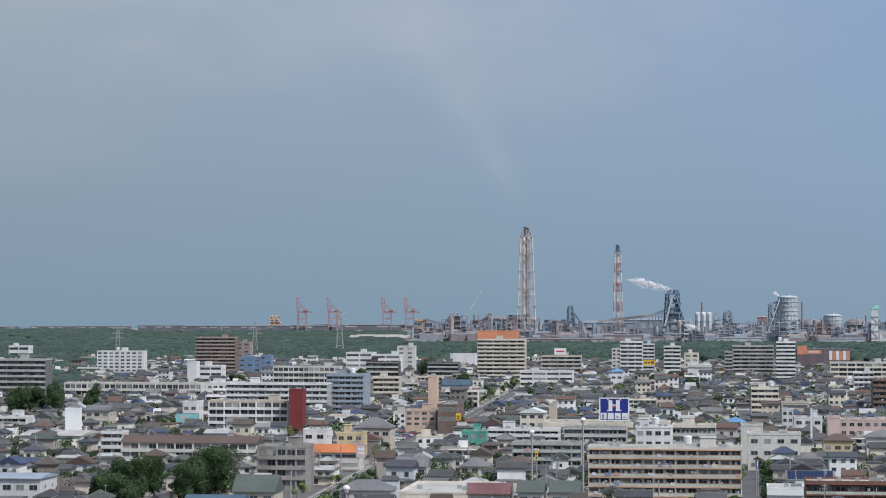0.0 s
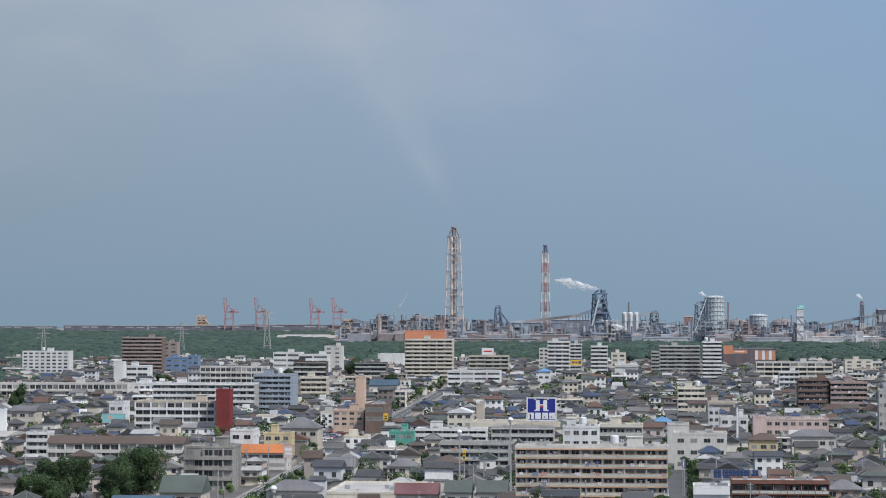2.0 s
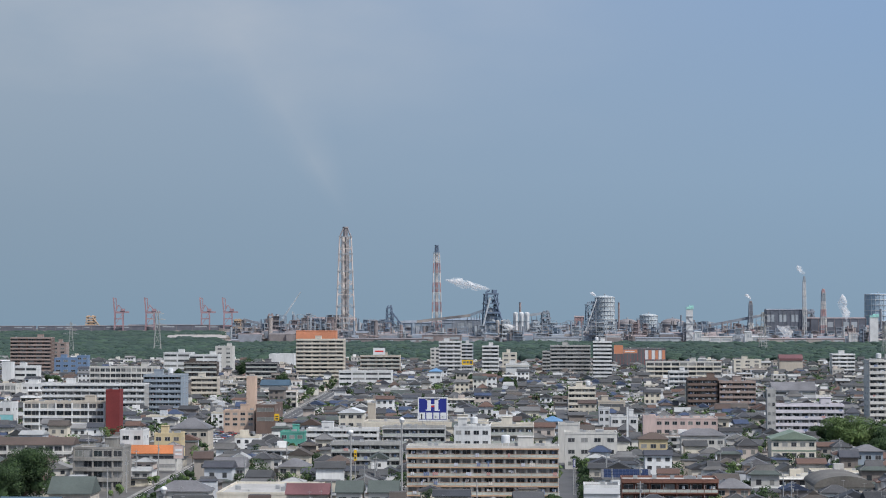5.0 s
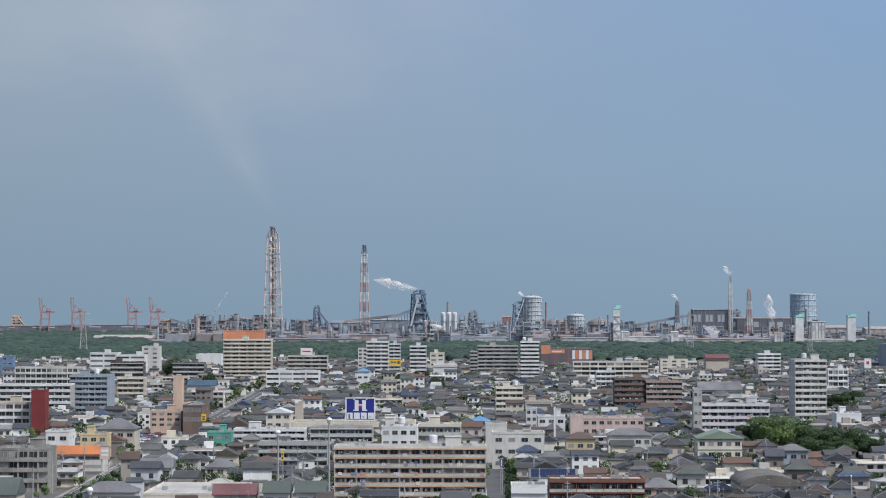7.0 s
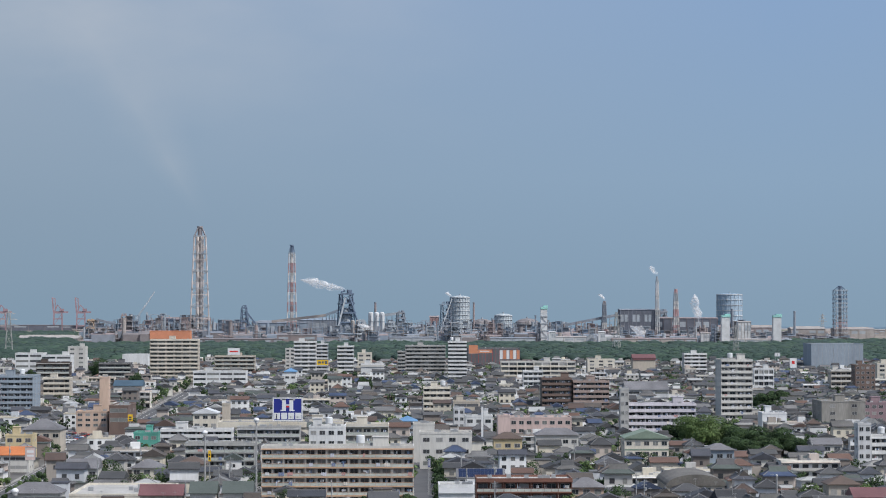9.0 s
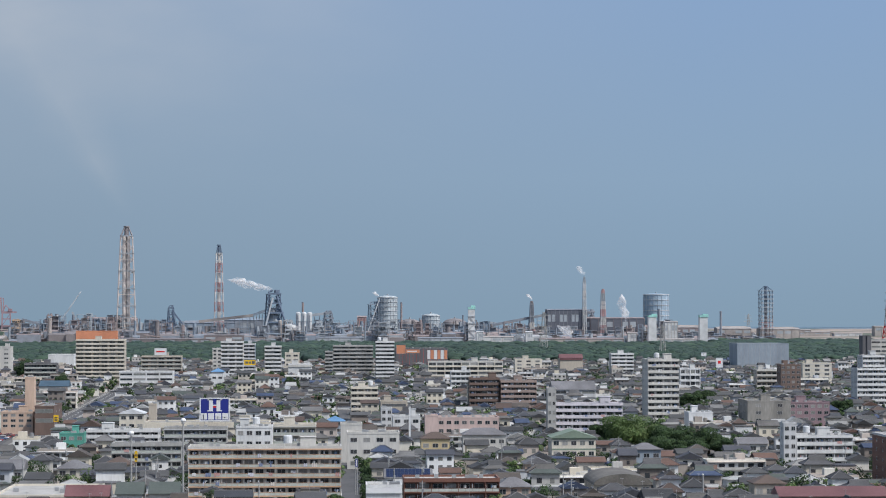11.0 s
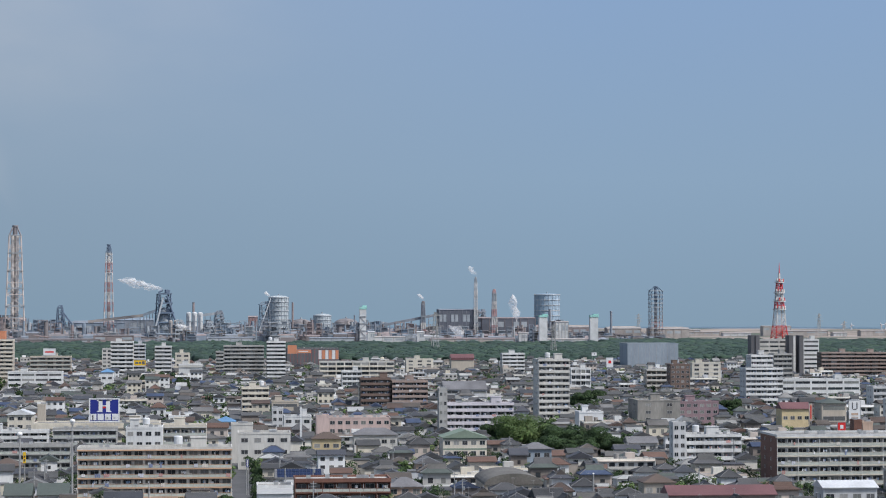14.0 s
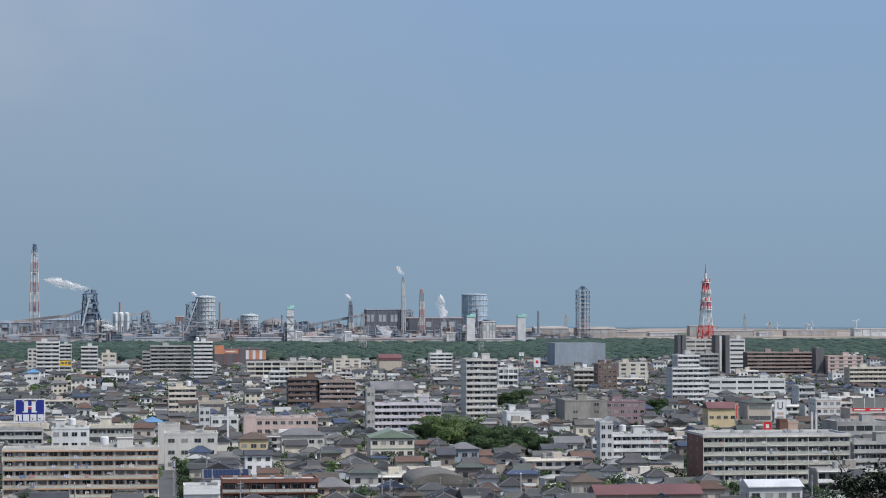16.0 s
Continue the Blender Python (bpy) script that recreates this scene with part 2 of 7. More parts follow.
def steam_material():
    """White vapour that lets part of the light through."""
    m = bpy.data.materials.new("steam")
    m.use_nodes = True
    n, l = m.node_tree.nodes, m.node_tree.links
    n.remove(n["Principled BSDF"])
    front = n.new("ShaderNodeBsdfDiffuse")
    through_light = n.new("ShaderNodeBsdfTranslucent")
    front.inputs[0].default_value = through_light.inputs[0].default_value = (0.93, 0.93, 0.93, 1)
    soft_white = n.new("ShaderNodeMixShader")
    l.new(front.outputs[0], soft_white.inputs[1])
    l.new(through_light.outputs[0], soft_white.inputs[2])
    clear = n.new("ShaderNodeBsdfTransparent")
    mix = n.new("ShaderNodeMixShader")
    tex = n.new("ShaderNodeTexNoise")
    tex.inputs["Scale"].default_value, tex.inputs["Detail"].default_value = 0.12, 4
    geo = n.new("ShaderNodeNewGeometry")
    l.new(geo.outputs["Position"], tex.inputs[0])
    mr = n.new("ShaderNodeMapRange")
    mr.inputs[1].default_value, mr.inputs[2].default_value, mr.inputs[3].default_value, mr.inputs[4].default_value = 0.34, 0.70, 0.04, 0.46
    l.new(tex.outputs[0], mr.inputs[0])
    l.new(mr.outputs[0], mix.inputs[0])
    l.new(clear.outputs[0], mix.inputs[1])
    l.new(soft_white.outputs[0], mix.inputs[2])
    l.new(mix.outputs[0], n["Material Output"].inputs[0])
    return m


M["steam"] = steam_material()


def ground_material():
    m = material("ground_cover", (0.125, 0.12, 0.112), vary=0.45, grain=0.25, stain=0.03)
    n, l = m.node_tree.nodes, m.node_tree.links
    bsdf = n["Principled BSDF"]
    was = bsdf.inputs["Base Color"].links[0].from_socket
    geo = n.new("ShaderNodeNewGeometry")
    ln = n.new("ShaderNodeVectorMath")
    ln.operation = "LENGTH"
    l.new(geo.outputs["Position"], ln.inputs[0])
    far = n.new("ShaderNodeMapRange")
    far.inputs[1].default_value, far.inputs[2].default_value = 2050, 2300
    l.new(ln.outputs["Value"], far.inputs[0])
    green = n.new("ShaderNodeTexNoise")
    green.inputs["Scale"].default_value, green.inputs["Detail"].default_value = 0.006, 5
    l.new(geo.outputs["Position"], green.inputs[0])
    ramp = n.new("ShaderNodeValToRGB")
    ramp_stops(ramp, [(0.35, (0.06, 0.085, 0.05)), (0.5, (0.28, 0.23, 0.195)), (0.7, (0.42, 0.35, 0.30))])
    l.new(green.outputs[0], ramp.inputs[0])
    mix = n.new("ShaderNodeMix")
    mix.data_type = "RGBA"
    l.new(far.outputs[0], mix.inputs[0])
    l.new(was, mix.inputs[6])
    l.new(ramp.outputs[0], mix.inputs[7])
    l.new(mix.outputs[2], bsdf.inputs["Base Color"])
    return m


M["ground_cover"] = ground_material()
M["sea"] = material("sea", (0.10, 0.16, 0.21), rough=0.5, vary=0.15, grain=0.02, stain=0.004, bump=0.05)


# ---- mesh helpers ----
class Shape:
    """Vertices and faces gathered piece by piece into one mesh."""

    def __init__(self):
        self.v, self.f, self.m = [], [], []

    def add(self, vs, fs, mi=0):
        k = len(self.v)
        self.v += [tuple(p) for p in vs]
        self.f += [tuple(k + i for i in q) for q in fs]
        self.m += [mi] * len(fs)
        return self

    def box(self, x0, x1, y0, y1, z0, z1, mi=0):
        return self.add([(x0, y0, z0), (x1, y0, z0), (x1, y1, z0), (x0, y1, z0), (x0, y0, z1), (x1, y0, z1), (x1, y1, z1), (x0, y1, z1)],
                        [(3, 2, 1, 0), (4, 5, 6, 7), (0, 1, 5, 4), (1, 2, 6, 5), (2, 3, 7, 6), (3, 0, 4, 7)], mi)

    def rim(self, x0, x1, y0, y1, z0, z1, t):
        """A closed rectangular ring of wall, t thick."""
        o, i = [(x0, y0), (x1, y0), (x1, y1), (x0, y1)], [(x0 + t, y0 + t), (x1 - t, y0 + t), (x1 - t, y1 - t), (x0 + t, y1 - t)]
        vs = [(*p, z0) for p in o] + [(*p, z1) for p in o] + [(*p, z0) for p in i] + [(*p, z1) for p in i]
        fs = []
        for k in range(4):
            j = (k + 1) % 4
            fs += [(k, j, 4 + j, 4 + k), (4 + k, 4 + j, 12 + j, 12 + k), (8 + j, 8 + k, 12 + k, 12 + j), (j, k, 8 + k, 8 + j)]
        return self.add(vs, fs)

    def gable(self, x0, x1, y0, y1, z0, rise, along="x", thick=0.22, mi=0):
        """A pitched roof with eaves of some thickness; along: the ridge's direction."""
        if along == "x":
            ym = (y0 + y1) / 2
            low, top = [(x0, y0), (x1, y0), (x1, y1), (x0, y1)], [(x0, ym), (x1, ym)]
        else:
            xm = (x0 + x1) / 2
            low, top = [(x0, y1), (x0, y0), (x1, y0), (x1, y1)], [(xm, y1), (xm, y0)]
            low, top = [(x1, y0), (x1, y1), (x0, y1), (x0, y0)], [(xm, y0), (xm, y1)]
        vs = [(*p, z0) for p in low] + [(*p, z0 + thick) for p in low] + [(*p, z0 + thick + rise) for p in top]
        return self.add(vs, [(3, 2, 1, 0), (0, 1, 5, 4), (2, 3, 7, 6), (4, 5, 9, 8), (6, 7, 8, 9), (1, 2, 6, 9, 5), (3, 0, 4, 8, 7)], mi)

    def hip(self, x0, x1, y0, y1, z0, rise, thick=0.22, mi=0):
        w, d = x1 - x0, y1 - y0
        if w >= d:
            top = [(x0 + d / 2 * 0.9, (y0 + y1) / 2), (x1 - d / 2 * 0.9, (y0 + y1) / 2)]
            sl = [(4, 5, 9, 8), (5, 6, 9), (6, 7, 8, 9), (7, 4, 8)]
        else:
            top = [((x0 + x1) / 2, y0 + w / 2 * 0.9), ((x0 + x1) / 2, y1 - w / 2 * 0.9)]
            sl = [(4, 5, 8), (5, 6, 9, 8), (6, 7, 9), (7, 4, 8, 9)]
        low = [(x0, y0), (x1, y0), (x1, y1), (x0, y1)]
        vs = [(*p, z0) for p in low] + [(*p, z0 + thick) for p in low] + [(*p, z0 + thick + rise) for p in top]
        return self.add(vs, [(3, 2, 1, 0), (0, 1, 5, 4), (1, 2, 6, 5), (2, 3, 7, 6), (3, 0, 4, 7)] + sl, mi)

    def drum(self, cx, cy, z0, z1, r0, r1=None, n=16, mi=0):
        r1 = r0 if r1 is None else r1
        a = [2 * math.pi * i / n for i in range(n)]
        vs = [(cx + r0 * math.cos(t), cy + r0 * math.sin(t), z0) for t in a] + [(cx + r1 * math.cos(t), cy + r1 * math.sin(t), z1) for t in a]
        fs = [(i, (i + 1) % n, n + (i + 1) % n, n + i) for i in range(n)] + [tuple(range(n - 1, -1, -1)), tuple(range(n, 2 * n))]
        return self.add(vs, fs, mi)

    def dome(self, cx, cy, z0, r, rise, n=16, k=4, mi=0):
        vs, fs = [], []
        for j in range(k):
            t = math.pi / 2 * j / k
            vs += [(cx + r * math.cos(t) * math.cos(2 * math.pi * i / n), cy + r * math.cos(t) * math.sin(2 * math.pi * i / n), z0 + rise * math.sin(t)) for i in range(n)]
        vs.append((cx, cy, z0 + rise))
        for j in range(k - 1):
            fs += [(j * n + i, j * n + (i + 1) % n, (j + 1) * n + (i + 1) % n, (j + 1) * n + i) for i in range(n)]
        fs += [((k - 1) * n + i, (k - 1) * n + (i + 1) % n, k * n) for i in range(n)]
        return self.add(vs, fs, mi)

    def beam(self, p, q, t, mi=0, n=4):
        """A straight bar of thickness t from p to q."""
        p, q = Vector(p), Vector(q)
        ax = (q - p).normalized()
        u = ax.cross(Vector((0, 0, 1)) if abs(ax.z) < 0.95 else Vector((0, 1, 0))).normalized()
        w = ax.cross(u)
        ring = [(u * math.cos(2 * math.pi * (i + 0.5) / n) + w * math.sin(2 * math.pi * (i + 0.5) / n)) * t * 0.7 for i in range(n)]
        vs = [p + r for r in ring] + [q + r for r in ring]
        fs = [(i, (i + 1) % n, n + (i + 1) % n, n + i) for i in range(n)] + [tuple(range(n - 1, -1, -1)), tuple(range(n, 2 * n))]
        return self.add(vs, fs, mi)

    def mesh(self, name, mats):
        me = bpy.data.meshes.new(name)
        me.from_pydata(self.v, [], self.f)
        for m in mats if isinstance(mats, (list, tuple)) else [mats]:
            me.materials.append(M[m] if isinstance(m, str) else m)
        if any(self.m):
            me.polygons.foreach_set("material_index", self.m)
        return me


def part(name, shape, mats, parent, label="", at=None):
    """One mesh object under a thing or part; shape: a Shape, or a mesh that is shared."""
    me = shape.mesh(name, mats) if isinstance(shape, Shape) else shape
    ob = new(name, me)
    ob.parent = parent
    if at is not None:
        ob.location = at
    return tagged(ob, label)


def thing(name, x, y, z=0.0, turn=0.0, label="", category="", group="", kind=""):
    ob = new(name)
    ob.matrix_basis = pose(x, y, z, 0, 0, turn)
    ob.empty_display_size = 1.0
    return tagged(ob, label, category, group, kind)


def solid(name, shape, mats, x=0, y=0, z=0, label="", category="", group="", kind="", turn=0.0):
    ob = new(name, shape.mesh(name, mats))
    ob.matrix_basis = pose(x, y, z, 0, 0, turn)
    return tagged(ob, label, category, group, kind)


def ground_z(d):
    """The ground's height at d metres from the viewpoint: a wooded knoll under it, the flat town, a slow rise to the coast."""
    if d < 480:
        k = min(1.0, max(0.0, (d - 100) / 380))
        return 42 * (1 - k * k * (3 - 2 * k))
    return 0.0 if d < 2000 else min(0.0062 * (d - 2000), 15.5)


def gz(x, y):
    return ground_z(math.hypot(x, y))


# ---- ground, sea ----
def make_ground():
    s = Shape()
    rings = [2, 60, 100, 150, 200, 260, 320, 380, 430, 480, 600, 900, 1400, 2000, 2300, 2700, 3200, 3800, 4400, 4500, 4700]
    n = 96
    for r in rings:
        z = ground_z(r) if r < 4600 else 10.0
        s.v += [(r * math.sin(2 * math.pi * i / n), r * math.cos(2 * math.pi * i / n), z) for i in range(n)]
    for j in range(len(rings) - 1):
        for i in range(n):
            s.f.append((j * n + i, j * n + (i + 1) % n, (j + 1) * n + (i + 1) % n, (j + 1) * n + i))
    s.f = [q[::-1] for q in s.f]
    s.f.append(tuple(range(n)))
    s.m = [0] * len(s.f)
    solid("ground", s, "ground_cover", label="grey town ground rising slowly to the coast", category="ground", kind="structure")
    w = Shape()
    ring = [4480, 4995]
    for r in ring:
        w.v += [(r * math.sin(2 * math.pi * i / n), r * math.cos(2 * math.pi * i / n), 14.6) for i in range(n)]
    w.f = [(i, n + i, n + (i + 1) % n, (i + 1) % n) for i in range(n)]
    w.m = [0] * n
    solid("water", w, "sea", label="grey-blue sea under a hazy horizon", category="sea", kind="structure")


make_ground()


# ---- buildings ----
PANES = {}


def window_mesh(w, h, sill=True):
    """A framed two-leaf window, its glass set back; origin at the bottom middle of its outer face."""
    key = (round(w, 1), round(h, 1))
    if key not in PANES:
        w, h = key
        s, t, a, g = Shape(), 0.08, w / 2, 0.05
        xs = (-a, -a + t, -t / 2, t / 2, a - t, a)
        s.v = [(x, -0.06, z) for z in (0, t, h - t, h) for x in xs] + [(x, -0.06 + g, z) for z in (t, h - t) for x in xs[1:5]] + [(x, 0.0, z) for z in (0, h) for x in (-a, a)]
        for j in range(3):
            for i in range(5):
                if not (j == 1 and i in (1, 3)):
                    s.f.append((j * 6 + i, j * 6 + i + 1, j * 6 + i + 7, j * 6 + i + 6))
                    s.m.append(1)
        for i, k in ((1, 24), (3, 26)):
            fr, bk = (6 + i, 7 + i, 13 + i, 12 + i), (k, k + 1, k + 5, k + 4)
            s.f.append(bk)
            s.m.append(0)
            for q in range(4):
                s.f.append((fr[q], bk[q], bk[(q + 1) % 4], fr[(q + 1) % 4]))
                s.m.append(1)
        s.f += [(0, 32, 33, 5), (18, 23, 35, 34), (0, 18, 34, 32), (5, 33, 35, 23)]
        s.m += [1] * 4
        PANES[key] = s.mesh("window", ["pane", "frame_metal"])
    return PANES[key]


def put_window(parent, w, h, x, y, z, turn=0.0):
    ob = part("window", window_mesh(w, h), None, parent)
    ob.matrix_basis = pose(x, y, z, 0, 0, turn)
    return ob


RNG = random.Random(7)
FEET = []


def flat_roof(b, w, d, h, wall, y0=0.0, penthouse=True, tank=False, clutter=3, deck="roof_deck"):
    s = Shape()
    t = 0.25
    s.rim(-w / 2 - 0.1, w / 2 + 0.1, y0 - 0.1, d + 0.1, h, h + 0.7, t + 0.1)
    part("parapet", s, wall, b)
    part("roof_deck", Shape().box(-w / 2 + t, w / 2 - t, y0 + t, d - t, h, h + 0.12), deck, b)
    if penthouse and w > 9:
        px = RNG.uniform(-0.3, 0.3) * w
        pw = min(4.5, w * 0.25)
        part("stair_house", Shape().box(px - pw / 2, px + pw / 2, d * 0.45, d * 0.45 + 4, h + 0.1, h + 3.0).box(px - pw / 2 - 0.2, px + pw / 2 + 0.2, d * 0.45 - 0.2, d * 0.45 + 4.2, h + 3.0, h + 3.15), wall, b)
        if tank:
            tx = px + pw * 1.3 if px < 0 else px - pw * 1.3
            ts = Shape()
            for sx in (-0.9, 0.9):
                for sy in (-0.9, 0.9):
                    ts.beam((tx + sx, d * 0.6 + sy, h + 0.1), (tx + sx, d * 0.6 + sy, h + 1.2), 0.12)
            ts.drum(tx, d * 0.6, h + 1.2, h + 3.2, 1.3, n=14).dome(tx, d * 0.6, h + 3.2, 1.3, 0.4, n=14, k=3)
            part("water_tank", ts, "white_roof", b)
    for _ in range(clutter):
        cx, cy = RNG.uniform(-0.42, 0.42) * w, RNG.uniform(0.25, 0.8) * d
        part("roof_unit", Shape().box(cx - 0.6, cx + 0.6, cy - 0.4, cy + 0.4, h + 0.12, h + 1.2).box(cx - 0.45, cx + 0.45, cy - 0.44, cy - 0.4, h + 0.3, h + 1.05), "rail_metal", b)


def block(name, x, y, w, d, h, floors, style, wall, trim, label, category="building", bay=3.4, roof=None, tank=False, turn=0.0, penthouse=True, laundry=False, clutter=3, gable=None, deck="roof_deck", rail="rail_glass", yard=None):
    """A flat-roofed building: x, y the middle of its front at the ground, which faces the viewpoint (-y); turn about that."""
    b = thing(name, x, y, gz(x, y), turn, label, category, group="buildings of the town")
    FEET.append((x - w / 2 - 1.5, x + w / 2 + 1.5, y - (yard or (9.0 if y < 1100 else 3.0)), y + d + 1.5))
    first = 2 if y > 1250 and floors > 4 else (1 if y > 850 and floors > 2 else 0)    # the ground floor is shut in by houses
    fh = h / floors
    n = max(2, round(w / (bay * (1.8 if y > 1450 else 1.0))))
    bw = w / n
    deep = 1.5 if style in ("balcony", "walkway") else 0.0
    part("wall", Shape().box(-w / 2, w / 2, deep, d, 0, h), wall, b)
    vis = -1 if x > 60 else (1 if x < -60 else 0)
    if style in ("balcony", "walkway"):
        bal = Shape().box(-w / 2, w / 2, -0.05, deep, -0.3, 0.02)
        if style == "balcony":
            bal.box(-w / 2, w / 2, -0.05, 0.08, 0.02, 1.05)
        else:
            bal.box(-w / 2, w / 2, -0.03, 0.02, 0.95, 1.05)
            for i in range(n * 2 + 1):
                bx = -w / 2 + 0.04 + (w - 0.08) * i / (n * 2)
                bal.box(bx - 0.03, bx + 0.03, -0.02, 0.01, 0.02, 0.95)
        me = bal.mesh("balcony", trim)
        screen = Shape().box(-w / 2 + 0.1, w / 2 - 0.1, 0.03, 0.06, 0.1, 0.93).mesh("rail_panel", rail)
        for k in range(1, floors):
            ob = part("balcony", me, None, b, at=(0, 0, k * fh))
            if style == "walkway":
                part("rail_panel", screen, None, ob)
        part("eave_slab", Shape().box(-w / 2 - 0.15, w / 2 + 0.15, -0.2, deep, h - 0.4, h), trim, b)
        if y < 1250:        # screens, cooling units, poles and boxes along each balcony
            for k in range(1, floors):
                cl = Shape()
                for i in range(n):
                    bx = -w / 2 + bw * i
                    cl.box(bx + 0.02, bx + 0.1, 0.15, deep, k * fh + 0.02, k * fh + fh * 0.72, 0)
                    if RNG.random() < 0.75:
                        cl.box(bx + 0.3, bx + 1.05, 0.7, 1.0, k * fh + 0.05, k * fh + RNG.uniform(0.6, 1.5), RNG.choice((0, 0, 1, 2)))
                    if RNG.random() < 0.6:
                        cl.box(bx + bw * 0.35, bx + bw * 0.9, 0.42, 0.46, k * fh + 1.85, k * fh + 1.89, 2)
                    if RNG.random() < 0.5:
                        for j in range(RNG.randint(1, 4)):
                            lx = bx + bw * 0.38 + j * 0.4
                            cl.box(lx, lx + 0.32, 0.43, 0.46, k * fh + RNG.uniform(0.9, 1.3), k * fh + 1.83, RNG.choice((0, 1, 3, 4)))
                tagged(part("balcony_clutter", cl, ["white_sign", "rail_metal", "pole_metal", "laundry", "blue_wall"], b), kind="stuff")
        fin = Shape().box(-0.09, 0.09, 0.0, deep, 0, h - 0.4).mesh("party_wall", wall)
        for i in range(n + 1):
            if i % 2 == 0 or i == n:
                part("party_wall", fin, None, b, at=(-w / 2 + 0.09 + (w - 0.18) * i / n, 0, 0))
        for k in range(first, floors):
            for i in range(n):
                put_window(b, min(bw * 0.74, 4.4 if y > 1450 else 2.6), min(2.1, fh - 0.6), -w / 2 + bw * (i + 0.5), deep, k * fh + 0.1)
                if laundry and k and RNG.random() < 0.28:
                    s = Shape()
                    lx = -w / 2 + bw * (i + RNG.uniform(0.25, 0.6))
                    for j in range(RNG.randint(1, 3)):
                        s.box(lx + j * 0.55, lx + j * 0.55 + 0.45, -0.1, -0.06, k * fh + RNG.uniform(0.1, 0.5), k * fh + 1.25)
                    part("laundry", s, "laundry", b, "washing hung over the balcony rail")
    elif style in ("windows", "grid"):
        ww = min(bw * 0.62, 3.4 if y > 1450 else 2.4)
        for k in range(first, floors):
            for i in range(n):
                if style == "grid":
                    put_window(b, bw * 0.86, fh * 0.6, -w / 2 + bw * (i + 0.5), 0.0, k * fh + fh * 0.28)
                else:
                    put_window(b, ww, min(1.5, fh * 0.5), -w / 2 + bw * (i + 0.5), 0.0, k * fh + fh * 0.32)
        if style == "grid":
            post = Shape().box(-0.25, 0.25, -0.7, 0, 0, h).mesh("pilaster", trim)
            for i in range(0, n + 1, 2):
                part("pilaster", post, None, b, at=(max(-w / 2 + 0.25, min(w / 2 - 0.25, -w / 2 + bw * i)), 0, 0))
            slab = Shape().box(-w / 2, w / 2, -0.9, 0, -0.15, 0.9).mesh("spandrel", trim)
            for k in range(1, floors):
                part("spandrel", slab, None, b, at=(0, 0, k * fh - 0.2))
        elif trim != wall:
            band = Shape().box(-w / 2, w / 2, -0.08, 0, -0.25, 0.25).mesh("string_course", trim)
            for k in range(1, floors + 1):
                part("string_course", band, None, b, at=(0, 0, k * fh - 0.25))
    elif style == "ribbon":
        for k in range(first, floors):
            m2 = max(1, round(w / 9))
            for i in range(m2):
                put_window(b, w / m2 * 0.9, fh * 0.42, -w / 2 + w / m2 * (i + 0.5), 0, k * fh + fh * 0.38)
    elif style == "shop":
        part("fascia", Shape().box(-w / 2 - 0.1, w / 2 + 0.1, -0.5, 0, h - 1.6, h - 0.1), trim, b)
        m2 = max(2, round(w / 4))
        for i in range(m2):
            put_window(b, w / m2 * 0.8, min(2.6, h * 0.45), -w / 2 + w / m2 * (i + 0.5), 0, 0.3)
    elif style == "panel":
        m2 = max(2, round(w / 3.2))
        for i in range(1, m2):
            px = -w / 2 + w / m2 * i
            part("cover_strip", Shape().box(px - 0.07, px + 0.07, -0.08, 0, 0.2, h - 0.1), trim, b)
    if gable and vis:
        part("gable_wall", Shape().box(min(vis * w / 2, vis * (w / 2 + 0.06)), max(vis * w / 2, vis * (w / 2 + 0.06)), 0.0, d, 0, h + 0.5), gable, b)
    if vis and style not in ("panel", "blank") and d > 6:
        for k in range(first, floors):
            for q in ((0.3, 0.7) if d > 9 else (0.5,)):
                put_window(b, 1.0, 1.1, vis * (w / 2 + (0.06 if gable else 0.0)), deep + (d - deep) * q, k * fh + fh * 0.35, 90 if vis > 0 else -90)
    if roof is None:
        flat_roof(b, w, d, h, wall if style != "balcony" else trim, y0=deep * 0 - 0.0, penthouse=penthouse, tank=tank, clutter=min(clutter, 2) if y > 1300 else clutter + 2, deck=deck)
    else:
        kind, mat, rise = roof
        s = Shape()
        if kind == "arch":
            arc = [(-(w / 2 + 0.4) * math.cos(math.pi * i / 14), h + rise * math.sin(math.pi * i / 14)) for i in range(15)]
            s.add([(ax, yy, az) for yy in (-0.5, d + 0.4) for ax, az in arc], [(i, i + 1, i + 16, i + 15) for i in range(14)] + [tuple(range(14, -1, -1)), tuple(range(15, 30)), (0, 15, 29, 14)])
        elif kind == "hip":
            s.hip(-w / 2 - 0.5, w / 2 + 0.5, -0.6, d + 0.5, h, rise)
        else:
            s.gable(-w / 2 - 0.4, w / 2 + 0.4, -0.6, d + 0.5, h, rise, "x" if kind == "gable" else "y")
        part("roof", s, "grey_roof" if mat == "solar_panel" else mat, b)
        if mat == "solar_panel":     # rows of dark panels on the front slope
            run = d / 2 + 0.55
            pitch = math.atan2(rise, run)
            pw = (w - 0.6) / 12
            me = Shape().box(-pw * 0.47, pw * 0.47, 0, run / math.cos(pitch) * 0.28, 0.05, 0.11).mesh("solar_panel", "solar_panel")
            for i in range(12):
                for j in range(3):
                    k = 0.06 + j * 0.3
                    ob = part("solar_panel", me, None, b)
                    ob.matrix_basis = pose(-w / 2 + 0.3 + pw * (i + 0.5), -0.6 + run * k, h + 0.22 + rise * k, math.degrees(pitch))
    return b


